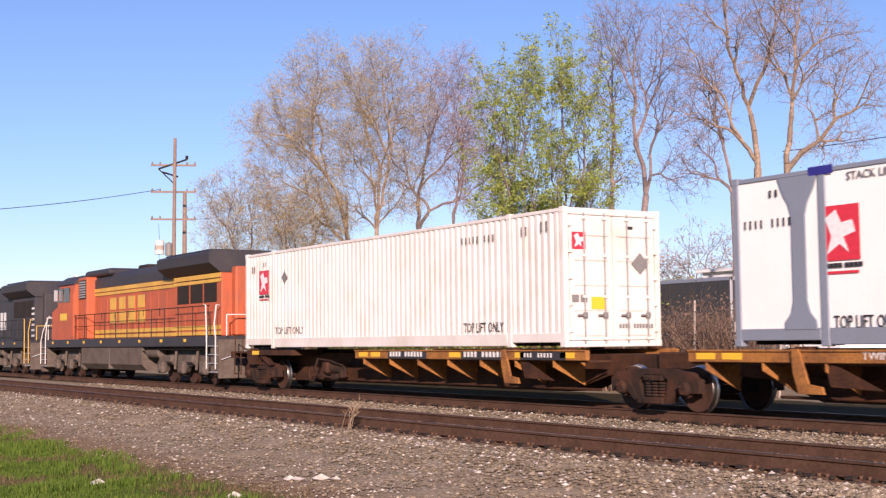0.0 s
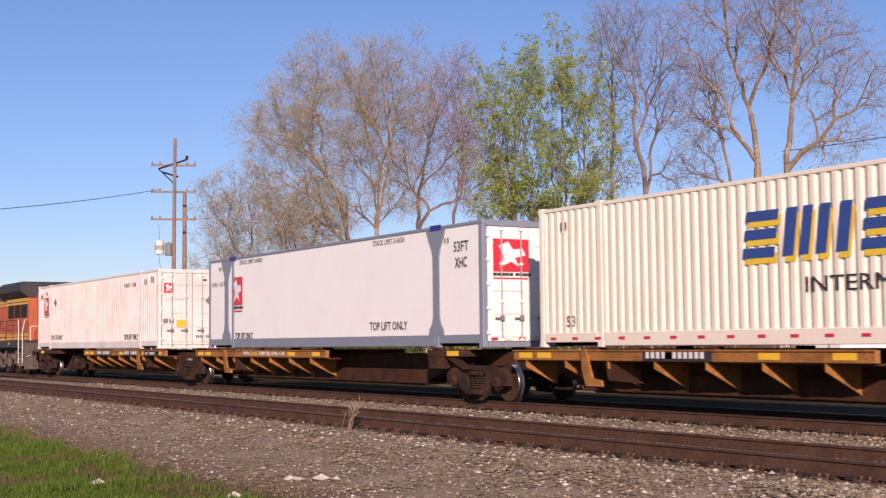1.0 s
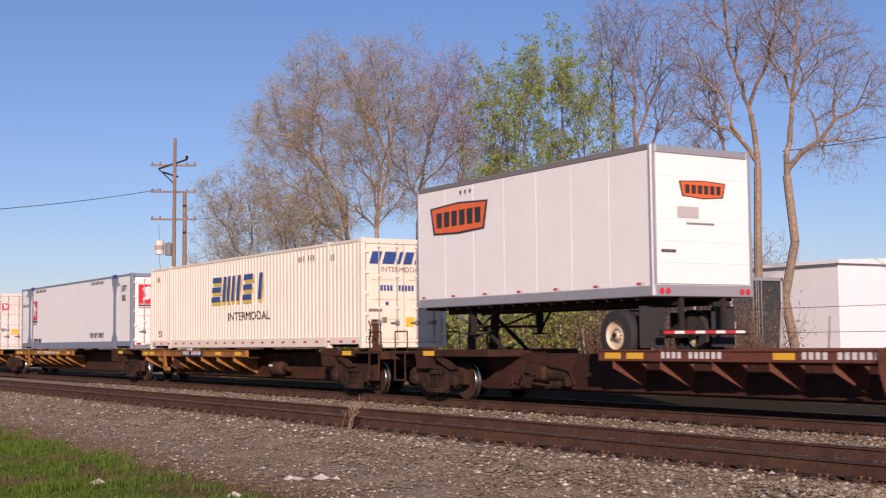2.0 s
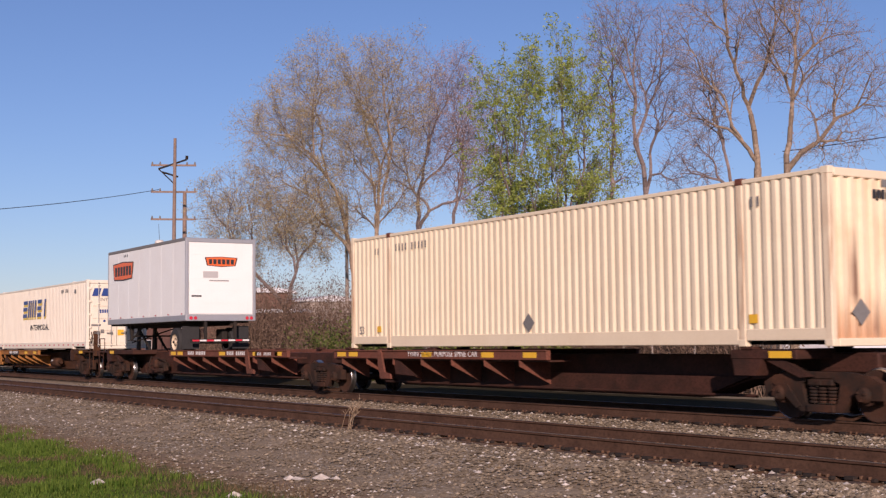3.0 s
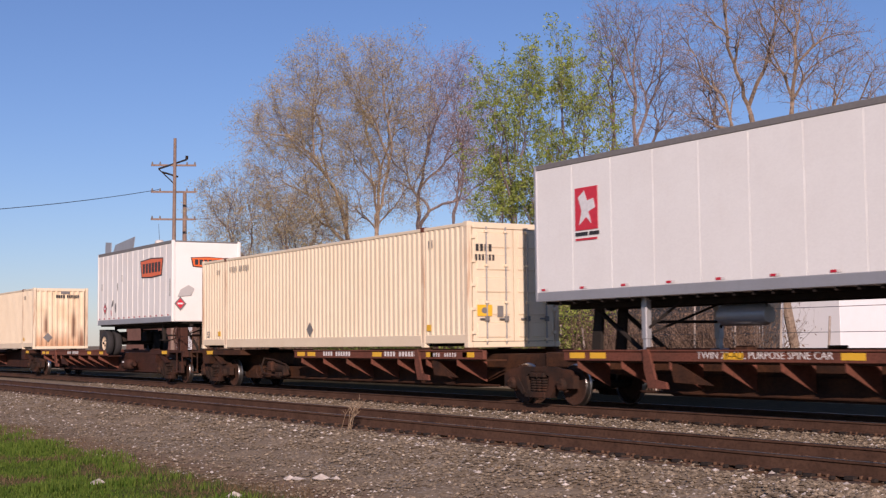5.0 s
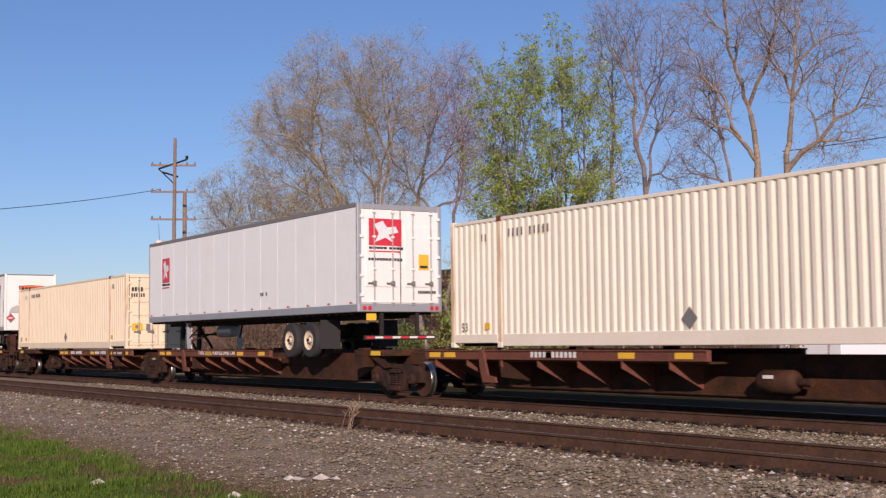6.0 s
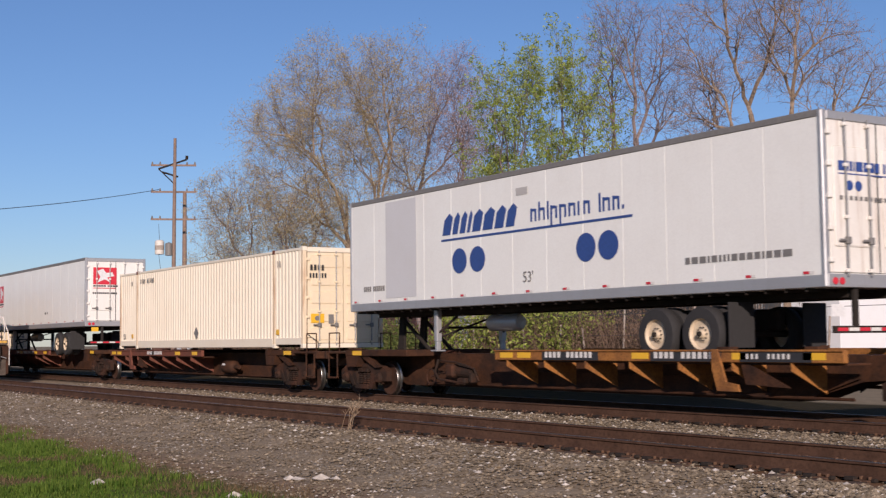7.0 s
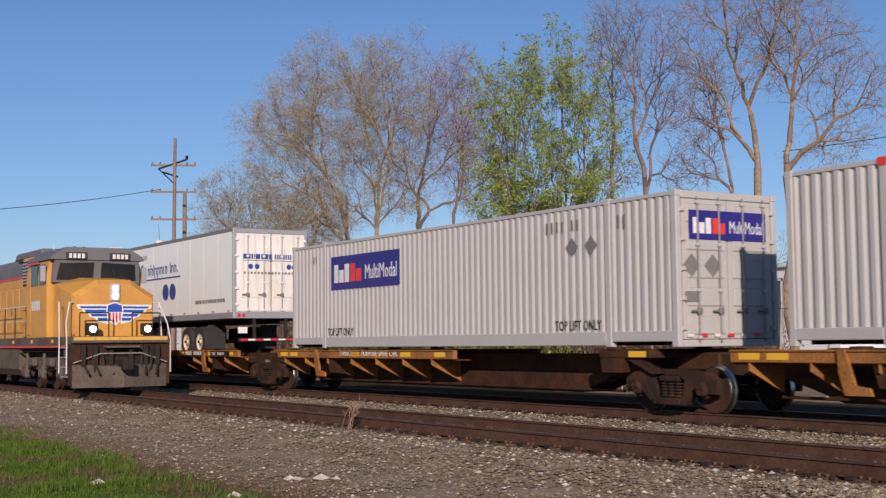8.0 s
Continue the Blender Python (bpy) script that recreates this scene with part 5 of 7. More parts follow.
        for fl in (-1, 1):
            part("grab_rail", Geo().path([(e - d * 0.15, fl * 1.2, 1.12), (e - d * 0.15, fl * 1.2, 1.62), (e - d * 0.75, fl * 1.2, 1.62), (e - d * 0.75, fl * 1.2, 1.12)], 0.018), dark, p)
            part("step", Geo().path([(e - d * 0.2, fl * 1.24, 1.08), (e - d * 0.2, fl * 1.24, 0.42), (e - d * 0.7, fl * 1.24, 0.42), (e - d * 0.7, fl * 1.24, 1.08)], 0.022).box(*sorted((e - d * 0.2, e - d * 0.7)), fl * 1.24 - .04, fl * 1.24 + .04, 0.40, 0.43), dark, p, "sill step")
    e = 55.65
    hb = part("hand_brake", Geo().box(e - 1.35, e - 0.95, -1.02, -0.72, 1.1, 1.95, 0.03), dark, car, "hand brake stand")
    wh = Geo().path([(e - 1.15 + 0.29 * math.cos(a), -1.10, 1.68 + 0.29 * math.sin(a)) for a in [i * math.pi / 10 for i in range(21)]], 0.02)
    for i in range(5):
        a = i * 1.2566
        wh.rod((e - 1.15, -1.10, 1.68), (e - 1.15 + 0.29 * math.cos(a), -1.10, 1.68 + 0.29 * math.sin(a)), 0.014, n=5)
    part("hand_wheel", wh, dark, hb, "round hand brake wheel")
    if words:
        for x, txt, w in ((22.9, "TWIN 28-ALL PURPOSE SPINE CAR", 3.1),):
            lettering(txt, 0.13, WHITE_MARK, car, side(x, 1.0, -1.272), w, "white stencilled words")
        for x in (8.2, 11.6, 41.8):
            flat("code_plate", rect(-.1, 1.75, -.03, .17), BLACK if paint is ORANGE else paint, car, side(x, 0.98, -1.272))
            bars(WHITE_MARK, car, side(x, 1.0, -1.277), [.09] * 4 + [-.1] + [.09] * 6, 0.14, 0.055)
        flat("code_plate", rect(-.1, 1.5, -.03, .17), BLACK if paint is ORANGE else paint, car, side(13.9, 0.98, -1.272))
        bars(WHITE_MARK, car, side(13.95, 1.0, -1.277), [.05] * 3 + [-.1] + [.05] * 5, 0.09, 0.06)
    MOVING.append((car, s, TRAIN_Y, 0.0))
    return car


def hitch(s):
    """A trestle that carries a trailer's nose above the deck."""
    h = thing("trailer_hitch", "folding steel trestle under a trailer nose", "hitch")
    g = Geo()
    for fl in (-1, 1):
        g.prism([(-0.25, 1.1), (0.05, 1.1), (0.12, 2.05), (-0.12, 2.05)], "y", *sorted((fl * 0.28, fl * 0.36)))
        g.rod((0.0, fl * 0.32, 1.95), (1.35, fl * 0.32, 1.12), 0.05)
    g.box(-0.35, 0.45, -0.45, 0.45, 2.02, 2.10, 0.02)
    part("trestle", g, GRIME, h)
    part("base", Geo().box(-0.4, 1.5, -0.5, 0.5, 1.06, 1.13, 0.01), SILL_SHADE_BROWN, h)
    MOVING.append((h, s, TRAIN_Y, 0.0))


def build_train():
    spine_car(-36.35, "weathered orange articulated spine car with loaded platforms", ORANGE, SILL_SHADE_ORANGE)
    spine_car(21.62, "rust-brown articulated spine car with loaded platforms", BROWN, SILL_SHADE_BROWN)
    spine_car(79.68, "grimy brown-orange articulated spine car with loaded platforms", BROWN, SILL_SHADE_ORANGE)
    spine_car(137.72, "weathered orange articulated spine car with loaded platforms", ORANGE, SILL_SHADE_ORANGE)
    build_loads()
    build_trailers()
    for s in (22.1, 98.7, 138.5):
        hitch(s)
    hitch(75.0)


build_train()

# ---------------------------------------------------------------- locomotives
COMING = []


def engine_truck(parent, x, mat):
    h = new("truck")
    h.parent = parent
    h.matrix_basis = pose(x, 0, 0)
    for fl in (-1, 1):
        o = [(-2.5, 0.62), (-2.35, 0.92), (-1.2, 1.0), (1.2, 1.0), (2.35, 0.92), (2.5, 0.62), (2.2, 0.40), (1.75, 0.40), (1.5, 0.66), (0.5, 0.60), (0.25, 0.40), (-0.25, 0.40), (-0.5, 0.60), (-1.5, 0.66), (-1.75, 0.40), (-2.2, 0.40)]
        f = part("side_frame", Geo().prism(o, "y", *sorted((fl * 1.05, fl * 1.2))), mat, h, "dusty cast side frame")
        for xs in (-2.0, 0.0, 2.0):
            part("journal_box", Geo().box(xs - 0.24, xs + 0.24, *sorted((fl * 1.12, fl * 1.32)), 0.34, 0.78, 0.05).rod((xs, fl * 1.2, 0.52), (xs, fl * 1.36, 0.52), 0.12, n=12), mat, f)
        for xs in (-1.0, 1.0):
            part("brake_cylinder", Geo().box(xs - 0.34, xs + 0.30, *sorted((fl * 1.2, fl * 1.38)), 0.72, 0.98, 0.04).rod((xs - 0.3, fl * 1.28, 0.84), (xs + 0.5, fl * 1.28, 0.66), 0.045), mat, f)
            part("damper", Geo().rod((xs + 0.5, fl * 1.3, 0.5), (xs + 0.62, fl * 1.3, 1.12), 0.05, n=8), mat, f)
    for xs in (-2.0, 0.0, 2.0):
        for fl in (-1, 1):
            part("wheel", Geo().lathe([(0.09, fl * .07), (0.36, fl * .04), (0.45, fl * .065), (0.53, fl * .065), (0.535, -fl * .05), (0.56, -fl * .06), (0.56, -fl * .085), (0.09, -fl * .06)], (xs, fl * 0.752, 0.535), "y", 32), WHEEL, h, "", True)
        part("axle", Geo().rod((xs, -0.8, 0.53), (xs, 0.8, 0.53), 0.1).box(xs - 0.1, xs + 0.7, -0.55, 0.55, 0.25, 0.9, 0.08), GRIME, h)


def locomotive(label, body, top, frame_mat, stripe, cab_mat, rail_mat, under, wings=False, orange_bars=None):
    """A six-axle diesel with a wide-nosed cab at x = 0 and a flared radiator end at x = 21.6."""
    e = thing("locomotive", label, "locomotive")
    # frame, walkway, tank
    fr = part("frame", Geo().box(0.55, 21.1, -1.48, 1.48, 1.28, 1.62, 0.02).box(0.8, 20.9, -0.9, 0.9, 0.95, 1.3, 0.03), frame_mat, e)
    for fl in (-1, 1):
        if stripe:
            part("sill_stripe", Geo().box(0.9, 20.8, *sorted((fl * 1.484, fl * 1.492)), 1.30, 1.38 if stripe is not RED else 1.36, 0), stripe, fr, "painted sill stripe")
        for k in range(8):
            flat("reflector", rect(-.12, .12, 0, .1), REFLECT, fr, side(2.2 + k * 2.3, 1.44, -1.487) if fl < 0 else pose(2.2 + k * 2.3, 1.487, 1.44, 90, 0, 180))
    tank = part("fuel_tank", Geo().prism([(-1.42, 1.27), (-1.42, 0.62), (-1.2, 0.40), (1.2, 0.40), (1.42, 0.62), (1.42, 1.27)], "x", 6.3, 13.8), under, e, "dusty fuel tank")
    part("tank_band", Geo().box(9.9, 10.05, -1.44, 1.44, 0.42, 1.25, 0.02), under, tank)
    for fl in (-1, 1):
        part("air_reservoir", Geo().rod((14.0, fl * 1.15, 1.05), (15.2, fl * 1.15, 1.05), 0.19, n=16), under, e)
        part("piping", Geo().rod((1.2, fl * 1.3, 1.2), (20.5, fl * 1.3, 1.2), 0.035).rod((5.8, fl * 1.38, 1.12), (14.0, fl * 1.38, 1.12), 0.03), GRIME, e)
    engine_truck(e, 4.1, under)
    engine_truck(e, 17.4, under)
    # hood with doors
    hood = part("hood", Geo().prism([(-0.92, 1.62), (-0.92, 4.05), (-0.72, 4.30), (0.72, 4.30), (0.92, 4.05), (0.92, 1.62)], "x", 5.3, 16.3), body, e)
    part("hood_top", Geo().prism([(-0.935, 3.72), (-0.935, 4.06), (-0.73, 4.32), (0.73, 4.32), (0.935, 4.06), (0.935, 3.72)], "x", 5.3, 16.3), top, e, "dark upper hood")
    for fl in (-1, 1):
        for k in range(11):
            x0 = 6.55 + k * 0.86
            part("hood_door", Geo().box(x0, x0 + 0.80, *sorted((fl * 0.92, fl * 0.945)), 1.78, 3.30, 0.012), body, hood)
            if k % 2:
                part("door_latch", Geo().box(x0 + 0.04, x0 + 0.08, *sorted((fl * 0.945, fl * 0.965)), 2.4, 2.7, 0.005), GRIME, hood)
        if orange_bars is not None:
            for z0, z1 in ((3.40, 3.51), (3.55, 3.70), (1.66, 1.78), (1.84, 1.98)):
                part("stripe", Geo().box(5.3, 16.3, *sorted((fl * 0.946, fl * 0.952)), z0, z1), orange_bars, hood, "yellow stripe")
    part("equipment_cab", Geo().box(5.25, 6.5, -1.28, 1.28, 1.62, 4.22, 0.05), body, e)
    part("intake", Geo().box(5.3, 8.6, -1.0, 1.0, 4.22, 4.50, 0.08), top, e)
    for fl in (-1, 1):
        part("grille", Geo().box(5.45, 6.4, *sorted((fl * 1.28, fl * 1.30)), 3.3, 4.1, 0.01), GRIME, e)
        for k in range(7):
            part("louvre", Geo().box(5.5, 6.35, *sorted((fl * 1.30, fl * 1.315)), 3.36 + k * 0.105, 3.42 + k * 0.105), SILVER, e)
    part("exhaust", Geo().box(10.2, 11.3, -0.35, 0.35, 4.3, 4.52, 0.05), GRIME, e)
    if wings:
        for fl in (-1, 1):
            part("stripe", Geo().box(5.3, 16.3, *sorted((fl * 0.936, fl * 0.942)), 3.64, 3.71), RED, hood, "red line under the roof")
            part("stripe", Geo().box(3.8, 5.26, *sorted((fl * 1.482, fl * 1.49)), 3.90, 3.96), RED, hood)
    # radiator end: flared wings
    rad = part("radiator_cab", Geo().box(16.3, 20.6, -1.1, 1.1, 1.62, 3.7, 0.04), body, e)
    part("radiator_wing", Geo().prism([(-1.1, 3.72), (-1.50, 4.02), (-1.52, 4.34), (-1.4, 4.42), (1.4, 4.42), (1.52, 4.34), (1.50, 4.02), (1.1, 3.72)], "x", 15.6, 20.5), top, e, "flared dark radiator housing")
    part("radiator_top", Geo().box(15.9, 20.1, -1.3, 1.3, 4.42, 4.50, 0.03), top, e)
    for fl in (-1, 1):
        for k in range(3):
            part("radiator_screen", Geo().box(16.6 + k * 1.25, 17.7 + k * 1.25, *sorted((fl * 1.1, fl * 1.12)), 2.75, 3.55, 0.01), GRIME, rad)
        for k in range(4):
            part("side_door", Geo().box(16.5 + k * 1.0, 17.4 + k * 1.0, *sorted((fl * 1.1, fl * 1.125)), 1.75, 2.65, 0.012), body, rad)
        if orange_bars is not None:
            for z0, z1 in ((3.40, 3.51), (3.55, 3.70), (1.66, 1.78), (1.84, 1.98)):
                part("stripe", Geo().box(16.3, 20.6, *sorted((fl * 1.126, fl * 1.132)), z0, z1), orange_bars, rad, "yellow stripe")
    part("rear_hood", Geo().box(20.55, 20.95, -0.75, 0.75, 1.62, 3.9, 0.06), body, e)
    # cab and nose
    cab = part("cab", Geo().prism([(-1.46, 1.62), (-1.48, 3.5), (-1.38, 4.08), (-0.95, 4.34), (0.95, 4.34), (1.38, 4.08), (1.48, 3.5), (1.46, 1.62)], "x", 2.92, 5.25), cab_mat, e)
    part("cab_roof", Geo().prism([(-1.47, 3.98), (-1.40, 4.10), (-0.96, 4.36), (0.96, 4.36), (1.40, 4.10), (1.47, 3.98)], "x", 2.56, 5.28), top, cab, "dark cab roof")
    nose = Geo()
    v = []
    for x, hw, zt, zs in ((0.95, 1.16, 3.16, 2.72), (1.12, 1.24, 3.30, 2.86), (2.80, 1.29, 3.44, 3.22)):
        v += [(x, -hw, 1.62), (x, -hw, zs), (x, -hw * 0.42, zt), (x, hw * 0.42, zt), (x, hw, zs), (x, hw, 1.62)]
    f = [(0, 1, 2, 3, 4, 5)]
    for k in (0, 6):
        f += [(k + i, k + 6 + i, k + 7 + i, k + 1 + i) for i in range(5)]
    nose.add(v, f)
    ns = part("nose", nose, cab_mat, e, "wide chamfered nose")
    part("nose_door", Geo().box(0.947, 0.96, -0.98, -0.42, 1.66, 2.72, 0.008), cab_mat, ns)
    # windscreens on a raked panel
    wp = Geo().add([(2.75, -1.36, 3.28), (2.75, 1.36, 3.28), (2.60, 1.30, 4.05), (2.60, -1.30, 4.05), (2.9, -1.36, 3.28), (2.9, 1.36, 3.28), (2.9, 1.30, 4.05), (2.9, -1.30, 4.05)], [(0, 1, 2, 3), (4, 7, 6, 5), (0, 3, 7, 4), (1, 5, 6, 2), (3, 2, 6, 7), (0, 4, 5, 1)])
    part("windscreen_panel", wp, top, cab)
    for fl in (-1, 1):
        g = Geo()
        g.add([(2.725, fl * 0.12, 3.36), (2.725, fl * 1.24, 3.36), (2.595, fl * 1.16, 3.86), (2.595, fl * 0.12, 3.90)], [(0, 1, 2, 3)])
        g.add([(2.745, fl * 0.12, 3.36), (2.745, fl * 1.24, 3.36), (2.615, fl * 1.16, 3.86), (2.615, fl * 0.12, 3.90)], [(0, 3, 2, 1)])
        w = part("windscreen", g, GLASS, cab, "dark windscreen")
        part("wiper", Geo().rod((2.70, fl * 0.6, 3.36), (2.62, fl * 0.45, 3.74), 0.012, n=4), BLACK, w)
        part("number_board", Geo().box(2.52, 2.62, *sorted((fl * 0.35, fl * 1.0)), 3.98, 4.20, 0.015), BLACK, cab, "dark number board with pale bars")
        bars(WHITE_MARK, cab, pose(2.515, fl * 0.675 + 0.24, 4.02, 90, 0, -90), [.09] * 4, 0.14, 0.04)
        part("side_window", Geo().box(3.05, 3.75, *sorted((fl * 1.475, fl * 1.492)), 3.22, 3.85, 0.01), GLASS, cab, "cab side window")
        part("side_window", Geo().box(3.9, 4.7, *sorted((fl * 1.475, fl * 1.492)), 3.22, 3.85, 0.01), GLASS, cab, "cab side window")
        part("mirror", Geo().box(2.9, 3.0, *sorted((fl * 1.5, fl * 1.66)), 3.3, 3.8, 0.02), SILVER, cab)
        part("cab_door", Geo().box(4.75, 5.2, *sorted((fl * 1.465, fl * 1.485)), 1.7, 3.7, 0.01), cab_mat, cab)
        bars(WHITE_MARK if orange_bars is None else YELLOW, cab, side(3.3, 2.45, -1.478) if fl < 0 else pose(4.6, 1.478, 2.45, 90, 0, 180), [.2] * 4, 0.3, 0.06)
    # headlights and pilot
    part("headlight_housing", Geo().box(0.88, 1.02, -0.15, 0.15, 2.66, 3.18, 0.03), GREY_PAINT, ns)
    for zz in (2.80, 3.04):
        part("headlight", Geo().lathe([(0.001, -0.03), (0.08, -0.02), (0.09, 0.03)], (0.87, 0, zz), "x", 20), LAMP_GLOW if wings else CHROME, ns, "round headlight", True)
    for fl in (-1, 1):
        part("ditch_light_box", Geo().box(0.38, 0.62, fl * 0.82 - 0.16, fl * 0.82 + 0.16, 1.66, 2.0, 0.03), GRIME, e)
        part("ditch_light", Geo().lathe([(0.001, -0.03), (0.09, -0.02), (0.105, 0.03)], (0.37, fl * 0.82, 1.83), "x", 20), LAMP_GLOW if wings else CHROME, e, "ditch light", True)
    part("walkway", Geo().box(0.30, 1.2, -1.45, 1.45, 1.42, 1.62, 0.02), frame_mat, e, "front platform")
    part("pilot", Geo().prism([(-1.5, 0.20), (-1.5, 1.40), (1.5, 1.40), (1.5, 0.20)], "x", 0.42, 0.56), TRUCK if wings else under, e, "dusty pilot plate")
    part("plow", Geo().add([(0.05, 0, 0.14), (0.05, 0, 0.72), (0.42, -1.40, 0.14), (0.42, -1.40, 0.80), (0.42, 1.40, 0.14), (0.42, 1.40, 0.80), (0.5, -1.40, 0.14), (0.5, 1.40, 0.14), (0.5, -1.4, 0.8), (0.5, 1.4, 0.8)],
         [(0, 1, 3, 2), (0, 4, 5, 1), (2, 3, 8, 6), (4, 7, 9, 5), (1, 5, 9, 8, 3), (0, 2, 6, 7, 4)]), under, e, "grey snow plough")
    for yy in (-1.1, -0.75, -0.3, 0.3, 0.75, 1.1):
        part("pilot_bracket", Geo().box(0.28, 0.44, yy - 0.07, yy + 0.07, 0.75, 1.38, 0.02).rod((0.3, yy, 0.8), (0.12, yy * 0.9, 0.5), 0.035), GRIME, e)
    part("drop_step", Geo().box(0.1, 0.42, -0.5, 0.5, 1.28, 1.34, 0.01), UNDER, e)
    part("rear_pilot", Geo().box(21.1, 21.25, -1.45, 1.45, 0.25, 1.5, 0.02), under, e)
    for x, d in ((0.42, -1), (21.2, 1)):
        part("coupler", Geo().box(*sorted((x, x + d * 0.62)), -0.11, 0.11, 0.70, 0.92, 0.03).box(*sorted((x + d * 0.5, x + d * 0.8)), -0.18, 0.16, 0.62, 0.98, 0.05), GRIME, e, "knuckle coupler")
        for yy in (-0.9, -0.6, 0.55, 0.85):
            part("air_hose", Geo().path([(x, yy, 1.15), (x + d * 0.16, yy, 1.0), (x + d * 0.2, yy * 0.96, 0.72), (x + d * 0.1, yy * 0.9, 0.5)], 0.03), RUBBER, e)
        part("cut_lever", Geo().path([(x + d * 0.08, -1.4, 0.85), (x + d * 0.15, -0.6, 1.12), (x + d * 0.15, 0.6, 1.12), (x + d * 0.08, 1.4, 0.85)], 0.018), SILVER, e)
    # steps and handrails at the four corners, railings along the walkway
    for x, d in ((0.5, 1), (21.15, -1)):
        for fl in (-1, 1):
            st = part("step_well", Geo().box(*sorted((x, x + d * 0.62)), *sorted((fl * 1.0, fl * 1.46)), 0.40, 1.45, 0.02), under, e, "step well")
            for k in range(4):
                part("step", Geo().box(*sorted((x + d * 0.02, x + d * 0.66)), *sorted((fl * 1.44, fl * 1.54)), 0.44 + k * 0.28, 0.47 + k * 0.28, 0.005), SILVER, st)
            part("handrail", Geo().path([(x - d * 0.02, fl * 1.55, 0.55), (x - d * 0.02, fl * 1.55, 1.55), (x + d * 0.16, fl * 1.52, 2.0), (x + d * 0.42, fl * 1.35, 2.62), (x + d * 0.5, fl * 1.2, 2.62)], 0.022), rail_mat, e, "pale bent handrail")
            part("handrail", Geo().path([(x + d * 0.74, fl * 1.55, 0.55), (x + d * 0.74, fl * 1.55, 1.7), (x + d * 0.9, fl * 1.52, 2.62), (x + d * 1.15, fl * 1.48, 2.66)], 0.022), rail_mat, e, "pale bent handrail")
        part("end_rail", Geo().path([(x - d * 0.1, -1.2, 1.62), (x - d * 0.1, -1.2, 2.3), (x - d * 0.1, -0.35, 2.3), (x - d * 0.1, -0.35, 1.62)], 0.02).path([(x - d * 0.1, 1.2, 1.62), (x - d * 0.1, 1.2, 2.3), (x - d * 0.1, 0.35, 2.3), (x - d * 0.1, 0.35, 1.62)], 0.02), GRIME if wings else rail_mat, e)
    for fl in (-1, 1):
        part("railing", Geo().rod((5.3, fl * 1.44, 2.62), (20.4, fl * 1.44, 2.62), 0.018, n=6).rod((5.3, fl * 1.44, 2.15), (20.4, fl * 1.44, 2.15), 0.012, n=5), GRIME if rail_mat is not RAILING or orange_bars else rail_mat, e, "walkway railing")
        for k in range(12):
            part("stanchion", Geo().rod((5.4 + k * 1.35, fl * 1.44, 1.6), (5.4 + k * 1.35, fl * 1.44, 2.64), 0.018, n=6), GRIME, e)
    part("horn", Geo().rod((4.8, 0.2, 4.44), (4.4, 0.2, 4.46), 0.03, 0.07).rod((4.8, -0.1, 4.44), (4.4, -0.1, 4.46), 0.03, 0.07).box(4.7, 4.85, -0.2, 0.3, 4.33, 4.42, 0.02), GRIME, e)
    part("antenna", Geo().box(3.0, 3.5, -0.9, -0.5, 4.34, 4.42, 0.02).rod((4.6, 0.8, 4.3), (4.6, 0.8, 4.6), 0.012), WHITE_MARK, e)
    return e, hood, ns


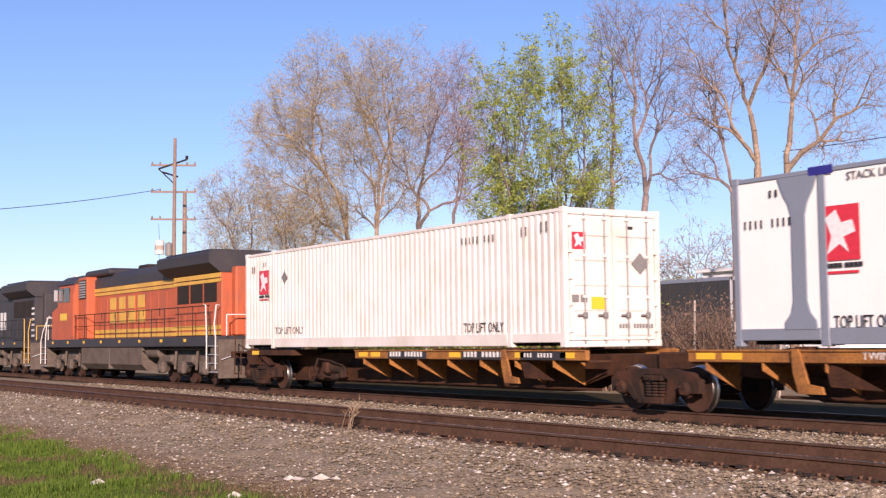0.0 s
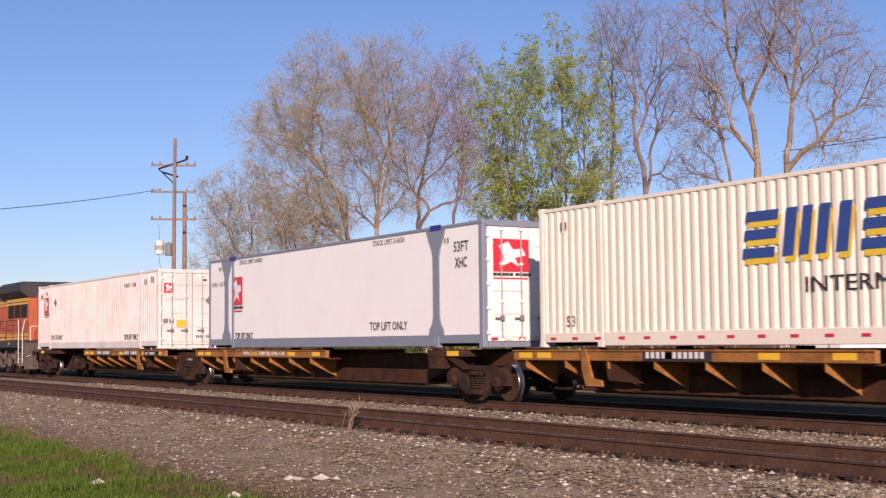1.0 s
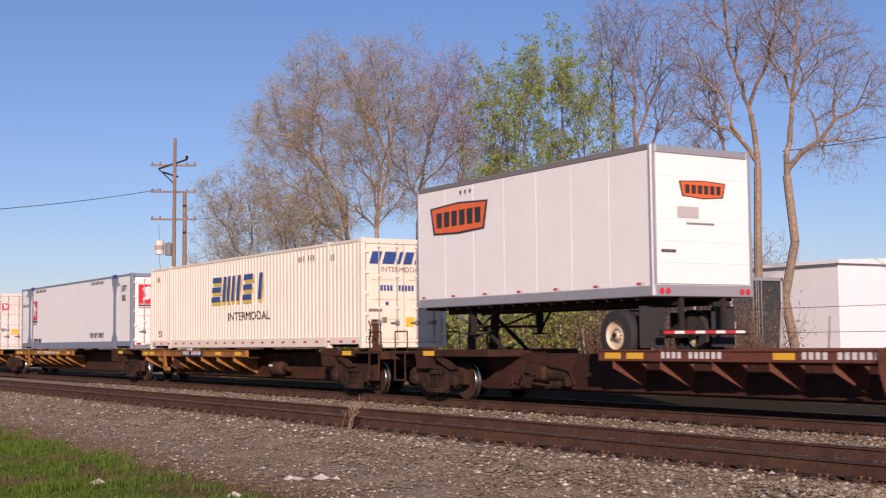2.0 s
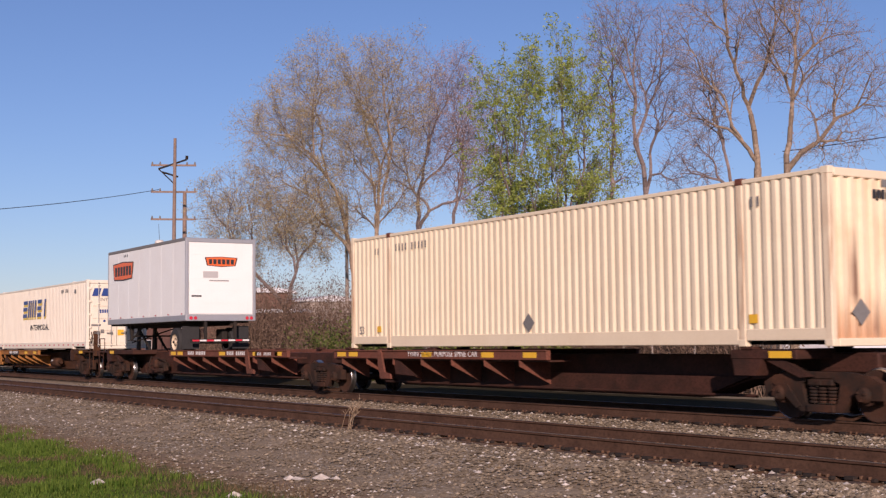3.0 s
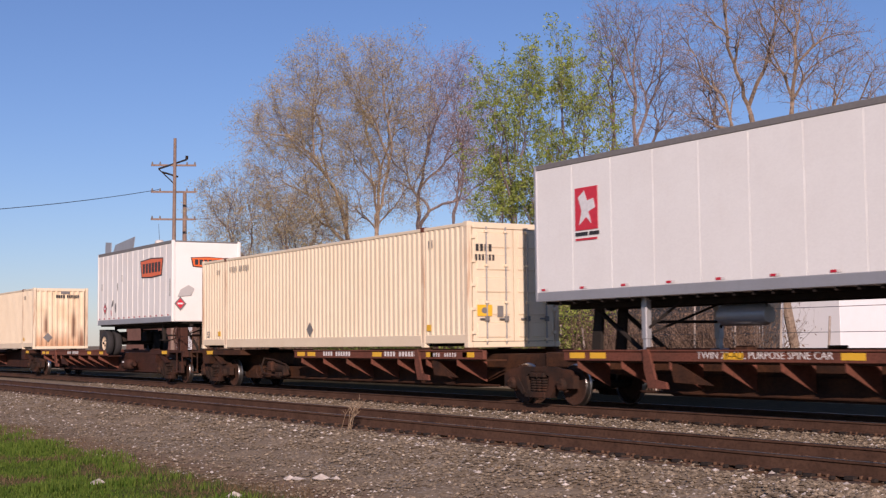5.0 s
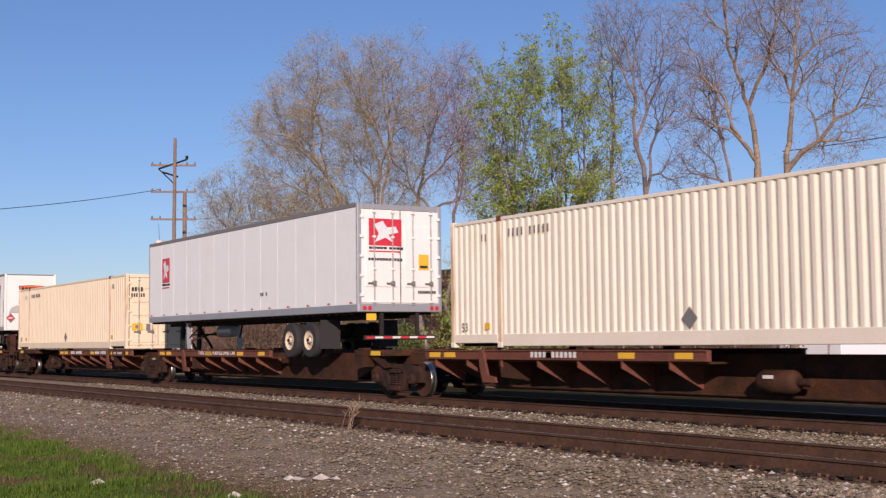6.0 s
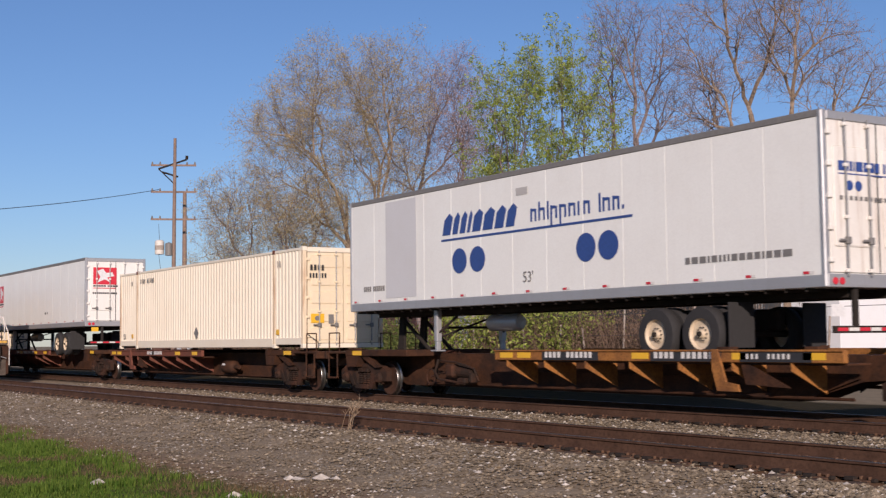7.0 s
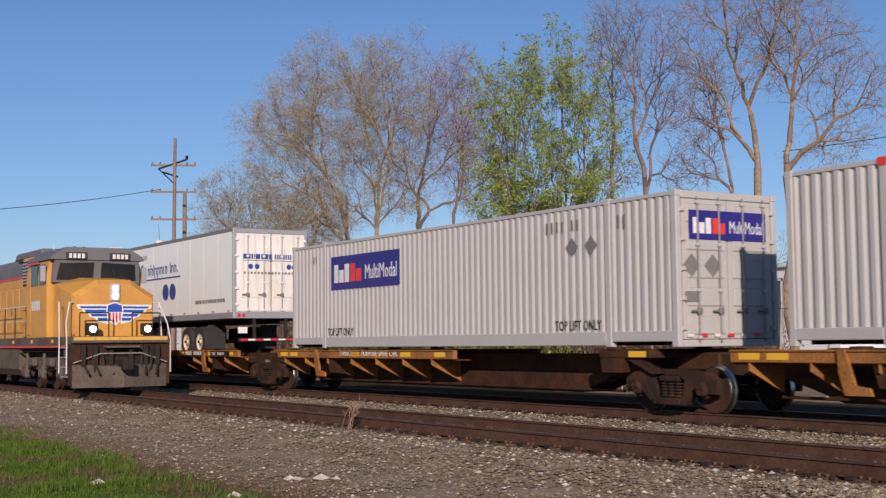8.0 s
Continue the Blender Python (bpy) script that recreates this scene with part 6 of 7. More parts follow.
def build_engines():
    e, hood, ns = locomotive("orange and black locomotive with yellow stripes, grimy underframe", LOCO_ORANGE, LOCO_BLACK, LOCO_BLACK, None, LOCO_ORANGE, RAILING, UNDER, orange_bars=LOCO_YELLOW)
    # four heavy yellow blocks in place of the name
    g = Geo()
    for k in range(4):
        x = 8.6 + k * 1.12
        g.prism(rect(x, x + .82, 2.24, 2.70), "y", -0.962, -0.948)
        g.prism(rect(x, x + .74, 2.78, 3.26), "y", -0.962, -0.948)
    part("name", g, LOCO_YELLOW, hood, "heavy yellow name blocks")
    MOVING.append((e, -60.05, TRAIN_Y, 0.0))
    e, hood, ns = locomotive("black locomotive with white marks at the head of the train", LOCO_BLACK, LOCO_BLACK, LOCO_BLACK, None, LOCO_BLACK, LOCO_YELLOW, UNDER)
    bars(WHITE_MARK, hood, side(12.5, 2.2, -0.95), [.5, .5, .5], 0.9, 0.2)
    for k in range(6):
        flat("stripe", rect(0, .5, 0, .1), WHITE_MARK, hood, side(20.1, 1.8 + k * 0.26, -1.135))
    MOVING.append((e, -82.9, TRAIN_Y, 0.0))
    e, hood, ns = locomotive("yellow and grey locomotive with winged shield emblem, lamps lit", ARMOUR, LOCO_GREY, UNDER, RED, ARMOUR, RAILING, UNDER, wings=True)
    # winged emblem on the nose: blue fields with white edges, red and white shield
    def on_nose(z, d=0.0):
        return pose(0.943 - d, 0, z, 90, 0, -90)
    for fl in (-1, 1):
        w = [(fl * a, b) for a, b in [(0.18, -0.22), (0.18, 0.36), (1.14, 0.36), (1.10, 0.24), (0.98, 0.22), (0.93, 0.11), (0.80, 0.09), (0.74, -0.02), (0.60, -0.04), (0.52, -0.14), (0.36, -0.18)]]
        p = flat("emblem_wing", w, WHITE_VINYL, ns, on_nose(2.20), "white-edged blue wing")
        for k, (z0, z1, out) in enumerate(((0.245, 0.305, 1.06), (0.125, 0.205, 0.91), (0.005, 0.085, 0.73), (-0.12, -0.035, 0.52))):
            flat("wing_feather", [(fl * .22, z0), (fl * (out - .05), z0), (fl * out, z1), (fl * .22, z1)], NAVY_BRIGHT, p, pose(0, 0, 0.004))
    s = flat("emblem_shield", [(-.24, .34), (-.26, .10), (-.20, -.14), (0, -.30), (.20, -.14), (.26, .10), (.24, .34), (0, .42)], WHITE_VINYL, ns, on_nose(2.22, 0.006), "red, white and blue shield")
    flat("shield_top", [(-.21, .31), (-.22, .12), (.22, .12), (.21, .31), (0, .38)], NAVY_BRIGHT, s, pose(0, 0, 0.004))
    for k in range(4):
        x = -0.17 + k * 0.10
        flat("shield_stripe", [(x, .10), (x + .05, .10), (x + .05, -.12 - .10 * (1 - abs(x + .025) * 5)), (x, -.12 - .10 * (1 - abs(x + .025) * 5))], RED, s, pose(0, 0, 0.004))
    part("sill_stripe", Geo().box(0.285, 0.30, -1.4, 1.4, 1.50, 1.60), LOCO_YELLOW, e)
    part("nose_sill", Geo().box(0.955, 1.3, -1.2, 1.2, 1.62, 1.70), RED_MARK, e)
    COMING.append((e, -36.65, NEAR_Y, 0.0))


NAVY_BRIGHT = plain("bright_blue_vinyl", (0.03, 0.09, 0.42), 0.4)
build_engines()

# ---------------------------------------------------------------- trees, poles, buildings behind the train
FLOOR = -0.65


def quick_mesh(name, v, f, mat):
    me = bpy.data.meshes.new(name)
    me.from_pydata(v, [], f)
    me.materials.append(mat)
    return me


class Wood:
    """Grows a bare tree as tapered tubes towards points of its crown, and remembers where its twigs end."""

    def __init__(self, seed):
        self.r = random.Random(seed)
        self.v, self.tips = [], []

    def tube(self, p, q, r0, r1, n):
        self.v.append((p, q, r0, r1, n))

    def mesh(self):
        """Vertices and faces of all tubes."""
        v, f = [], []
        for p, q, r0, r1, n in self.v:
            d = q - p
            u = d.orthogonal().normalized()
            w = d.normalized().cross(u)
            k = len(v)
            for c, r in ((p, r0), (q, r1)):
                for i in range(n):
                    a = 6.2832 * i / n
                    o = u * (math.cos(a) * r) + w * (math.sin(a) * r)
                    v.append((c.x + o.x, c.y + o.y, c.z + o.z))
            f.extend([(k + i, k + (i + 1) % n, k + n + (i + 1) % n, k + n + i) for i in range(n)])
        return v, f

    def turn(self, d, angle):
        u = d.orthogonal().normalized()
        u.rotate(Matrix.Rotation(self.r.uniform(0, 6.2832), 3, d))
        return (d * math.cos(angle) + u * math.sin(angle)).normalized()

    def limb(self, p, d, q, ra, rb):
        """A limb that leaves p along d and bends to q."""
        gap = (q - p).length
        c = p + d * gap * 0.36
        n = 9 if ra > 0.1 else 5 if ra > 0.03 else 3
        steps = 4 if gap > 1.2 else 2 if gap > 0.5 else 1
        a = p
        for i in range(steps):
            k = (i + 1) / steps
            b = p * (1 - k) ** 2 + c * 2 * k * (1 - k) + q * k * k
            if i < steps - 1:
                b += Vector((self.r.gauss(0, 1), self.r.gauss(0, 1), self.r.gauss(0, 1))) * gap * 0.025
            self.tube(a, b, ra + (rb - ra) * i / steps, ra + (rb - ra) * k, n)
            a, last = b, (b - a).normalized()
        return last

    def grow(self, p, d, pts, thin, twigs, twig_len, reach):
        """Splits the points in two again and again, and sends a limb part of the way to each half."""
        rr, n = self.r, len(pts)
        if n <= 1:
            q = Vector(pts[0])
            d = self.limb(p, d, q, thin, thin * 0.7)
            for _ in range(twigs):
                e = (d * 0.7 + Vector((rr.gauss(0, .6), rr.gauss(0, .6), rr.gauss(0.15, .5)))).normalized()
                a = q - d * rr.uniform(0, 0.35) * twig_len
                b = a + e * twig_len * rr.uniform(0.4, 1.2)
                self.tube(a, b, thin * 0.75, thin * 0.4, 3)
                self.tips += [b, a.lerp(b, rr.uniform(0.4, 0.8))]
            return
        i = rr.randrange(n)
        a = pts[i]
        b = pts[int(np.argmax(((pts - a) ** 2).sum(1)))]
        a = pts[int(np.argmax(((pts - b) ** 2).sum(1)))]
        a, b = a * 0.8 + pts.mean(0) * 0.2, b * 0.8 + pts.mean(0) * 0.2
        for _ in range(2):
            near = ((pts - a) ** 2).sum(1) < ((pts - b) ** 2).sum(1)
            if near.all() or not near.any():
                near = np.arange(n) < n // 2
            a, b = pts[near].mean(0), pts[~near].mean(0)
        for half in (pts[near], pts[~near]):
            m = len(half)
            c = Vector(half.mean(0))
            gap = (c - p).length
            q = p.lerp(c, reach * rr.uniform(0.8, 1.2)) + Vector((rr.gauss(0, 1), rr.gauss(0, 1), rr.gauss(0, 1))) * gap * 0.035
            ra, rb = thin * m ** 0.46, thin * max(1, m * 0.7) ** 0.46
            e = self.limb(p, d, q, ra, rb)
            self.grow(q, e, half, thin, twigs, twig_len, reach)


def leaves(tips, rng, per, size, scatter):
    v, f = [], []
    for t in tips:
        for _ in range(per if per >= 1 else (1 if rng.random() < per else 0)):
            c = (t.x + rng.gauss(0, scatter), t.y + rng.gauss(0, scatter), t.z + rng.gauss(0, scatter))
            a, b = Vector((rng.gauss(0, 1), rng.gauss(0, 1), rng.gauss(0, 1))).normalized(), Vector((rng.gauss(0, 1), rng.gauss(0, 1), rng.gauss(0, 1))).normalized()
            s = size * rng.uniform(0.6, 1.3)
            k = len(v)
            v += [(c[0] - a.x * s, c[1] - a.y * s, c[2] - a.z * s), (c[0] + b.x * s * .5, c[1] + b.y * s * .5, c[2] + b.z * s * .5), (c[0] + a.x * s, c[1] + a.y * s, c[2] + a.z * s), (c[0] - b.x * s * .5, c[1] - b.y * s * .5, c[2] - b.z * s * .5)]
            f.append((k, k + 1, k + 2, k + 3))
    return v, f


def crown_points(lobes, count, rng, shoots=0):
    """Points spread through egg-shaped lobes (x, y, z, half widths), denser outside; or strung along upright shoots."""
    total = sum(l[3] * l[4] * l[5] for l in lobes)
    out = []
    for x, y, z, a, b, c in lobes:
        m = count * a * b * c / total
        if shoots:
            for _ in range(int(shoots * a * b * c / total)):
                d = Vector((rng.gauss(0, 1), rng.gauss(0, 1), rng.gauss(0.25, 1))).normalized()
                k = rng.uniform(0.7, 1.12)
                tip = Vector((x + d.x * a * k, y + d.y * b * k, z + d.z * c * k + 0.3))
                root = Vector((x + d.x * a * .25, y + d.y * b * .25, z + (d.z - 1.0) * c * 0.45))
                for _ in range(max(2, int(count / shoots))):
                    q = root.lerp(tip, rng.uniform(0.35, 1.0) ** 0.8)
                    out.append((q.x + rng.gauss(0, .13), q.y + rng.gauss(0, .13), q.z + rng.gauss(0, .10)))
            continue
        while m > 0:
            d = Vector((rng.gauss(0, 1), rng.gauss(0, 1), rng.gauss(0, 1))).normalized() * rng.uniform(0.05, 1.0) ** 0.42
            k = 1 + 0.30 * noise.noise((d.x * 2.4 + x, d.y * 2.4 + z, d.z * 2.4))
            out.append((x + d.x * a * k, y + d.y * b * k, z + d.z * c * k))
            m -= 1
    return np.array(out)


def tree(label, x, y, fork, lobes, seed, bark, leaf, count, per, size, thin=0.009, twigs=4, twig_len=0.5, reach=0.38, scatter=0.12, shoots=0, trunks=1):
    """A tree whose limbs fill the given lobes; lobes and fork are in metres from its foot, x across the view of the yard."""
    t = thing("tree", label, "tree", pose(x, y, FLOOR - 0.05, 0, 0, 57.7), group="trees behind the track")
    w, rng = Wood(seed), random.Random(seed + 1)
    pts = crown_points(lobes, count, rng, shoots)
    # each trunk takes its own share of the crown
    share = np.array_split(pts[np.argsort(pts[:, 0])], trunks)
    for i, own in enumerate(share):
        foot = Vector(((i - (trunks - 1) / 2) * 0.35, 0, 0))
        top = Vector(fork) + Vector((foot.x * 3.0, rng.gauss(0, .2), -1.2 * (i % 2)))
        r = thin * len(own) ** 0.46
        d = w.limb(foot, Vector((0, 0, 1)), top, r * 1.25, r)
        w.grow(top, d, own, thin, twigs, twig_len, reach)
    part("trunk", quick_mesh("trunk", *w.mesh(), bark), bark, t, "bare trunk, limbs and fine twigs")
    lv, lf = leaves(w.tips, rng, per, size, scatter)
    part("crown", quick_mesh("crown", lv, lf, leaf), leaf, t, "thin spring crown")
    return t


def shrub(label, x, y, w, h, seed, mat, stems, leafy, size, category="shrub"):
    """A low thicket: thin upright stems with small leaves."""
    rng = random.Random(seed)
    s = thing("shrub", label, category, pose(x, y, ground_z(x, y) - 0.02), group="undergrowth")
    wd, tips = Wood(seed), []
    for _ in range(stems):
        p = Vector((rng.uniform(-w, w), rng.uniform(-0.8, 0.8), 0))
        d = Vector((rng.gauss(0, .25), rng.gauss(0, .25), 1)).normalized()
        hh = h * rng.uniform(0.45, 1.0)
        r = rng.uniform(0.008, 0.02)
        for k in range(4):
            q = p + d * hh / 4
            wd.tube(p, q, r, r * 0.75, 3)
            r *= 0.75
            d = (d + Vector((rng.gauss(0, .2), rng.gauss(0, .2), rng.gauss(0, .1)))).normalized()
            e = q + wd.turn(d, 0.8) * hh * 0.22
            wd.tube(q, e, r * 0.7, r * 0.3, 3)
            tips += [q, e, (q + e) / 2]
            p = q
    tagged(part("thicket", quick_mesh("thicket", *wd.mesh(), BRUSH), BRUSH, s), kind="stuff")
    lv, lf = leaves(tips, rng, leafy, size, 0.16)
    tagged(part("foliage", quick_mesh("foliage", lv, lf, mat), mat, s), kind="stuff")


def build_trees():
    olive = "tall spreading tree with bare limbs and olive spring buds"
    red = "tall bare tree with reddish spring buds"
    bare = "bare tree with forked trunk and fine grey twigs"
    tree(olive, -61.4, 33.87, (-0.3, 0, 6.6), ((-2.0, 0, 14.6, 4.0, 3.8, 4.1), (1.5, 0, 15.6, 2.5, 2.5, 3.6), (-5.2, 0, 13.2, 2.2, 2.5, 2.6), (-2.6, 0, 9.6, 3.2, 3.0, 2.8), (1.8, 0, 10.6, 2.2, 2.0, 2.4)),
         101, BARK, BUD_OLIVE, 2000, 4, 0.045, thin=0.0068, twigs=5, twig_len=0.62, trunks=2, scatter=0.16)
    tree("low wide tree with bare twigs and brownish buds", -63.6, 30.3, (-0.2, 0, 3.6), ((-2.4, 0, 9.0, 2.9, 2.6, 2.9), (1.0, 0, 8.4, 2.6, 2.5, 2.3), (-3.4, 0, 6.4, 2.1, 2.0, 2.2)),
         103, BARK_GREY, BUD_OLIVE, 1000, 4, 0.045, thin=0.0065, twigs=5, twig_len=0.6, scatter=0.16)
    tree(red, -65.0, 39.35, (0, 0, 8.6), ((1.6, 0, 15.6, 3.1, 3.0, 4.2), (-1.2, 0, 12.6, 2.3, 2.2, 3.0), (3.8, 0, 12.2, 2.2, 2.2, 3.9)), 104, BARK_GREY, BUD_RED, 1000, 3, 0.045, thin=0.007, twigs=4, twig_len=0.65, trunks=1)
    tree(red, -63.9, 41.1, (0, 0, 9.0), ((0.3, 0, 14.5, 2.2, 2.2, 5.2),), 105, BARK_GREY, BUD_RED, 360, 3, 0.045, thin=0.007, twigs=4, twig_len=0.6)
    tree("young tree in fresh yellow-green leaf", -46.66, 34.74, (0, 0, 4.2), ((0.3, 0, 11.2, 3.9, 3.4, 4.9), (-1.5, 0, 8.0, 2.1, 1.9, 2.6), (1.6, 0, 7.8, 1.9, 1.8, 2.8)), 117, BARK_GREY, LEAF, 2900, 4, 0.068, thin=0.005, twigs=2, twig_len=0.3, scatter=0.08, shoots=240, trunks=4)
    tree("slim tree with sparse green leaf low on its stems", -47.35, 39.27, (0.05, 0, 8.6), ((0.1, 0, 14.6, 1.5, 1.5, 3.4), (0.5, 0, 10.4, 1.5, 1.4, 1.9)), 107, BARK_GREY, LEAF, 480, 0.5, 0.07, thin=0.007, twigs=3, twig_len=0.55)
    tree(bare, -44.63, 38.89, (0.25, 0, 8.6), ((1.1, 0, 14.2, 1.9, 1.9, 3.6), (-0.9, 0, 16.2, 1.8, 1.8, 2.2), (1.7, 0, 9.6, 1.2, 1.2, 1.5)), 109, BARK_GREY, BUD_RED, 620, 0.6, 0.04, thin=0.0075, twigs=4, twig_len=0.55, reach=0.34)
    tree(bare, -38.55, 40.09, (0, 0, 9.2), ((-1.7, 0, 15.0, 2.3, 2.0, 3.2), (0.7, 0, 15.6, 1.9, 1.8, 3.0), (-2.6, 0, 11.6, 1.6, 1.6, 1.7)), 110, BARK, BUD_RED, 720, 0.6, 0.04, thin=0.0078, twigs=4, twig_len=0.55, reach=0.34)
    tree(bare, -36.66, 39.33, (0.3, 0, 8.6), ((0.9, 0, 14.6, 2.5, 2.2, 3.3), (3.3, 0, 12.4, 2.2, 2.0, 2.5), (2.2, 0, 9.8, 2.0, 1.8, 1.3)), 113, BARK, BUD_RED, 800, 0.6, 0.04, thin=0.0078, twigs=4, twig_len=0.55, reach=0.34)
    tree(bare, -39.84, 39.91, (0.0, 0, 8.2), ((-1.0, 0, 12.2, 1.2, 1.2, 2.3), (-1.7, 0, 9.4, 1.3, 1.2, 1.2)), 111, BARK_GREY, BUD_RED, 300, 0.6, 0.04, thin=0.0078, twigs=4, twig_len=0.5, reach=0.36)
    # thin far woods
    for x, y, h, sd in ((-62.8, 59.2, 9.6, 120), (-66.5, 58.8, 8.6, 121), (-60.0, 61.5, 9.0, 122), (-110, 62, 9.5, 124), (-120, 56, 8, 125), (-104, 66, 10, 126)):
        tree("far bare tree in a hazy row", x, y, (0, 0, h * 0.25), ((0, 0, h * 0.62, h * 0.32, h * 0.32, h * 0.40),), sd, BARK_GREY, BUD_RED, 260, 1, 0.08, thin=0.012, twigs=4, twig_len=0.7)
    # undergrowth along the fence
    for k in range(9):
        shrub("dead brown brush with thin stems", -28.4 - k * 1.75, 28.6 + 0.45 * (k % 3), 1.15, 3.1 - 0.12 * (k % 4), 200 + k, BRUSH, 230, 1, 0.05)
    for k in range(8):
        shrub("green leafing bush in the undergrowth", -48.9 - k * 2.4, 28.6 + 0.75 * (k % 3), 1.5, 2.2 + 0.35 * (k % 3), 230 + k, BUSH, 70, 5, 0.085)
    for k in range(5):
        shrub("yellow-green bush at the foot of a tree", -37.2 - k * 1.65, 28.8 + 0.45 * (k % 2), 1.1, 4.3 - 0.5 * (k % 3), 250 + k, LEAF, 45, 6, 0.085)
    for k, (x, y) in enumerate(((-45.6, 33.0), (-43.6, 33.6), (-47.4, 33.2), (-41.4, 34.8), (-39.6, 35.4))):
        shrub("leafy green sapling under the taller trees", x, y, 1.3, 7.2 - 0.7 * k, 290 + k, LEAF, 16, 14, 0.085)
    for k in range(6):
        shrub("brown brush below the trees", -57 - k * 3.0, 27.5 + (k % 3), 1.8, 3.2, 270 + k, BRUSH, 70, 2, 0.07)


def build_thicket():
    """Tall tangled brown growth between the trees and the brick building."""
    for k in range(7):
        shrub("tall tangled brown thicket of bare stems", -61.6 + k * 0.55, 26.6 + k * 0.9, 1.2, 5.6 - 0.5 * (k % 3), 310 + k, BRUSH, 150, 2, 0.06)


def utility_pole(x, y, top, arms, label, r=0.16, mat=None, lean=0.0, hardware=False):
    mat = mat or WOOD_POLE
    p = thing("utility_pole", label, "utility pole", pose(x, y, FLOOR))
    h = top - FLOOR
    part("shaft", Geo().rod((0, 0, 0), (lean, 0, h), r, r * 0.62, 12), mat, p)
    for z, half, tilt in arms:
        zz = h - z
        a = part("crossarm", Geo().add([(-0.6 * half, -half, zz - .06 + tilt), (-0.6 * half + .1, -half, zz - .06 + tilt), (0.6 * half + .1, half, zz - .06 - tilt), (0.6 * half, half, zz - .06 - tilt), (-0.6 * half, -half, zz + .06 + tilt), (-0.6 * half + .1, -half, zz + .06 + tilt), (0.6 * half + .1, half, zz + .06 - tilt), (0.6 * half, half, zz + .06 - tilt)],
                 [(0, 3, 2, 1), (4, 5, 6, 7), (0, 1, 5, 4), (2, 3, 7, 6), (1, 2, 6, 5), (0, 4, 7, 3)]), mat, p, "timber crossarm")
        for q in (-0.95, -0.6, 0.6, 0.95):
            part("insulator", Geo().lathe([(0.02, 0), (0.06, 0.02), (0.07, 0.08), (0.04, 0.11), (0.05, 0.16), (0.001, 0.18)], (0.6 * half * q + .05, half * q, zz + .06 - tilt * q), "z", 8), GREY_MARK, a)
    if hardware:
        part("switch", Geo().rod((-.3, -.9, h - 2.0), (.3, .8, h - 1.35), 0.06).rod((-.3, -.9, h - 2.0), (0, 0, h - 2.9), 0.04).rod((.3, .8, h - 1.35), (.35, .8, h - 1.1), 0.1).rod((-.2, -.7, h - 2.2), (.1, .3, h - 2.5), 0.06), GRIME, p, "dark switch gear")
        part("transformer", Geo().lathe([(0.001, 0), (0.28, 0.02), (0.3, 0.1), (0.3, 0.85), (0.2, 0.95), (0.001, 0.97)], (-.45, -.75, h - 7.6), "z", 16), WHITE_DIRTY, p, "pale transformer can", True)
        part("transformer_band", Geo().lathe([(0.305, 0.3), (0.305, 0.6)], (-.45, -.75, h - 7.6), "z", 16), CONCRETE, p)
        part("transformer", Geo().lathe([(0.001, 0), (0.24, 0.02), (0.24, 0.8), (0.001, 0.9)], (.1, -.32, h - 7.7), "z", 16), GREY_MARK, p, "grey transformer can", True)
        part("service_wire", Geo().path([(-.45, -.75, h - 6.7), (-.5, -.8, h - 5.6)], 0.015).path([(-.45, -.8, h - 7.6), (-.4, -.7, h - 8.5), (-.1, -.2, h - 9.0)], 0.015), WIRE, p)
    return p


def wire(a, b, sag, r=0.02):
    pts = []
    for i in range(25):
        k = i / 24
        p = Vector(a).lerp(Vector(b), k)
        p.z -= sag * 4 * k * (1 - k)
        pts.append(tuple(p))
    w = new("power_line", mesh_of("power_line", Geo().path(pts, r, 5), WIRE))
    tagged(w, "thin dark overhead wire", "wire")


def building(name, label, cx, cy, lx, ly, h, rz, wall, roof, windows=(), door=None, pitch=0.0, parapet=0.0, over=0.25):
    b = thing(name, label, "building", pose(cx, cy, FLOOR, 0, 0, rz))
    x, y = lx / 2, ly / 2
    body = part("wall", Geo().box(-x, x, -y, y, 0, h, 0.02), wall, b)
    if pitch > 0:
        part("roof", Geo().prism([(-y - over, h - .05), (-y - over, h + .1), (0, h + pitch + .1), (y + over, h + .1), (y + over, h - .05)], "x", -x - over, x + over), roof, b)
    else:
        part("roof", Geo().box(-x - .1, x + .1, -y - .1, y + .1, h, h + 0.18 + parapet, 0.02), roof, b)
    for face, u, z, w, hh in windows:
        m = side(u, z, -y - .01) if face == "s" else end(u, z, x + .01)
        wn = flat("window", rect(-w / 2, w / 2, 0, hh), WHITE_MARK, b, m, "window in a pale frame", 0.05)
        flat("pane", rect(-w / 2 + .07, w / 2 - .07, .07, hh - .07), GLASS, wn, pose(0, 0, 0.05), "", 0.01)
    if door:
        face, u, w, hh = door
        d = flat("door", rect(-w / 2, w / 2, 0, hh), SIDING, b, side(u, 0, -y - .01) if face == "s" else end(u, 0, x + .01), "white door", 0.06)
        for k in range(1, 4):
            flat("door_seam", rect(-w / 2, w / 2, hh * k / 4 - .01, hh * k / 4 + .01), GREY_PAINT, d, pose(0, 0, .06), "", .01)
    return b


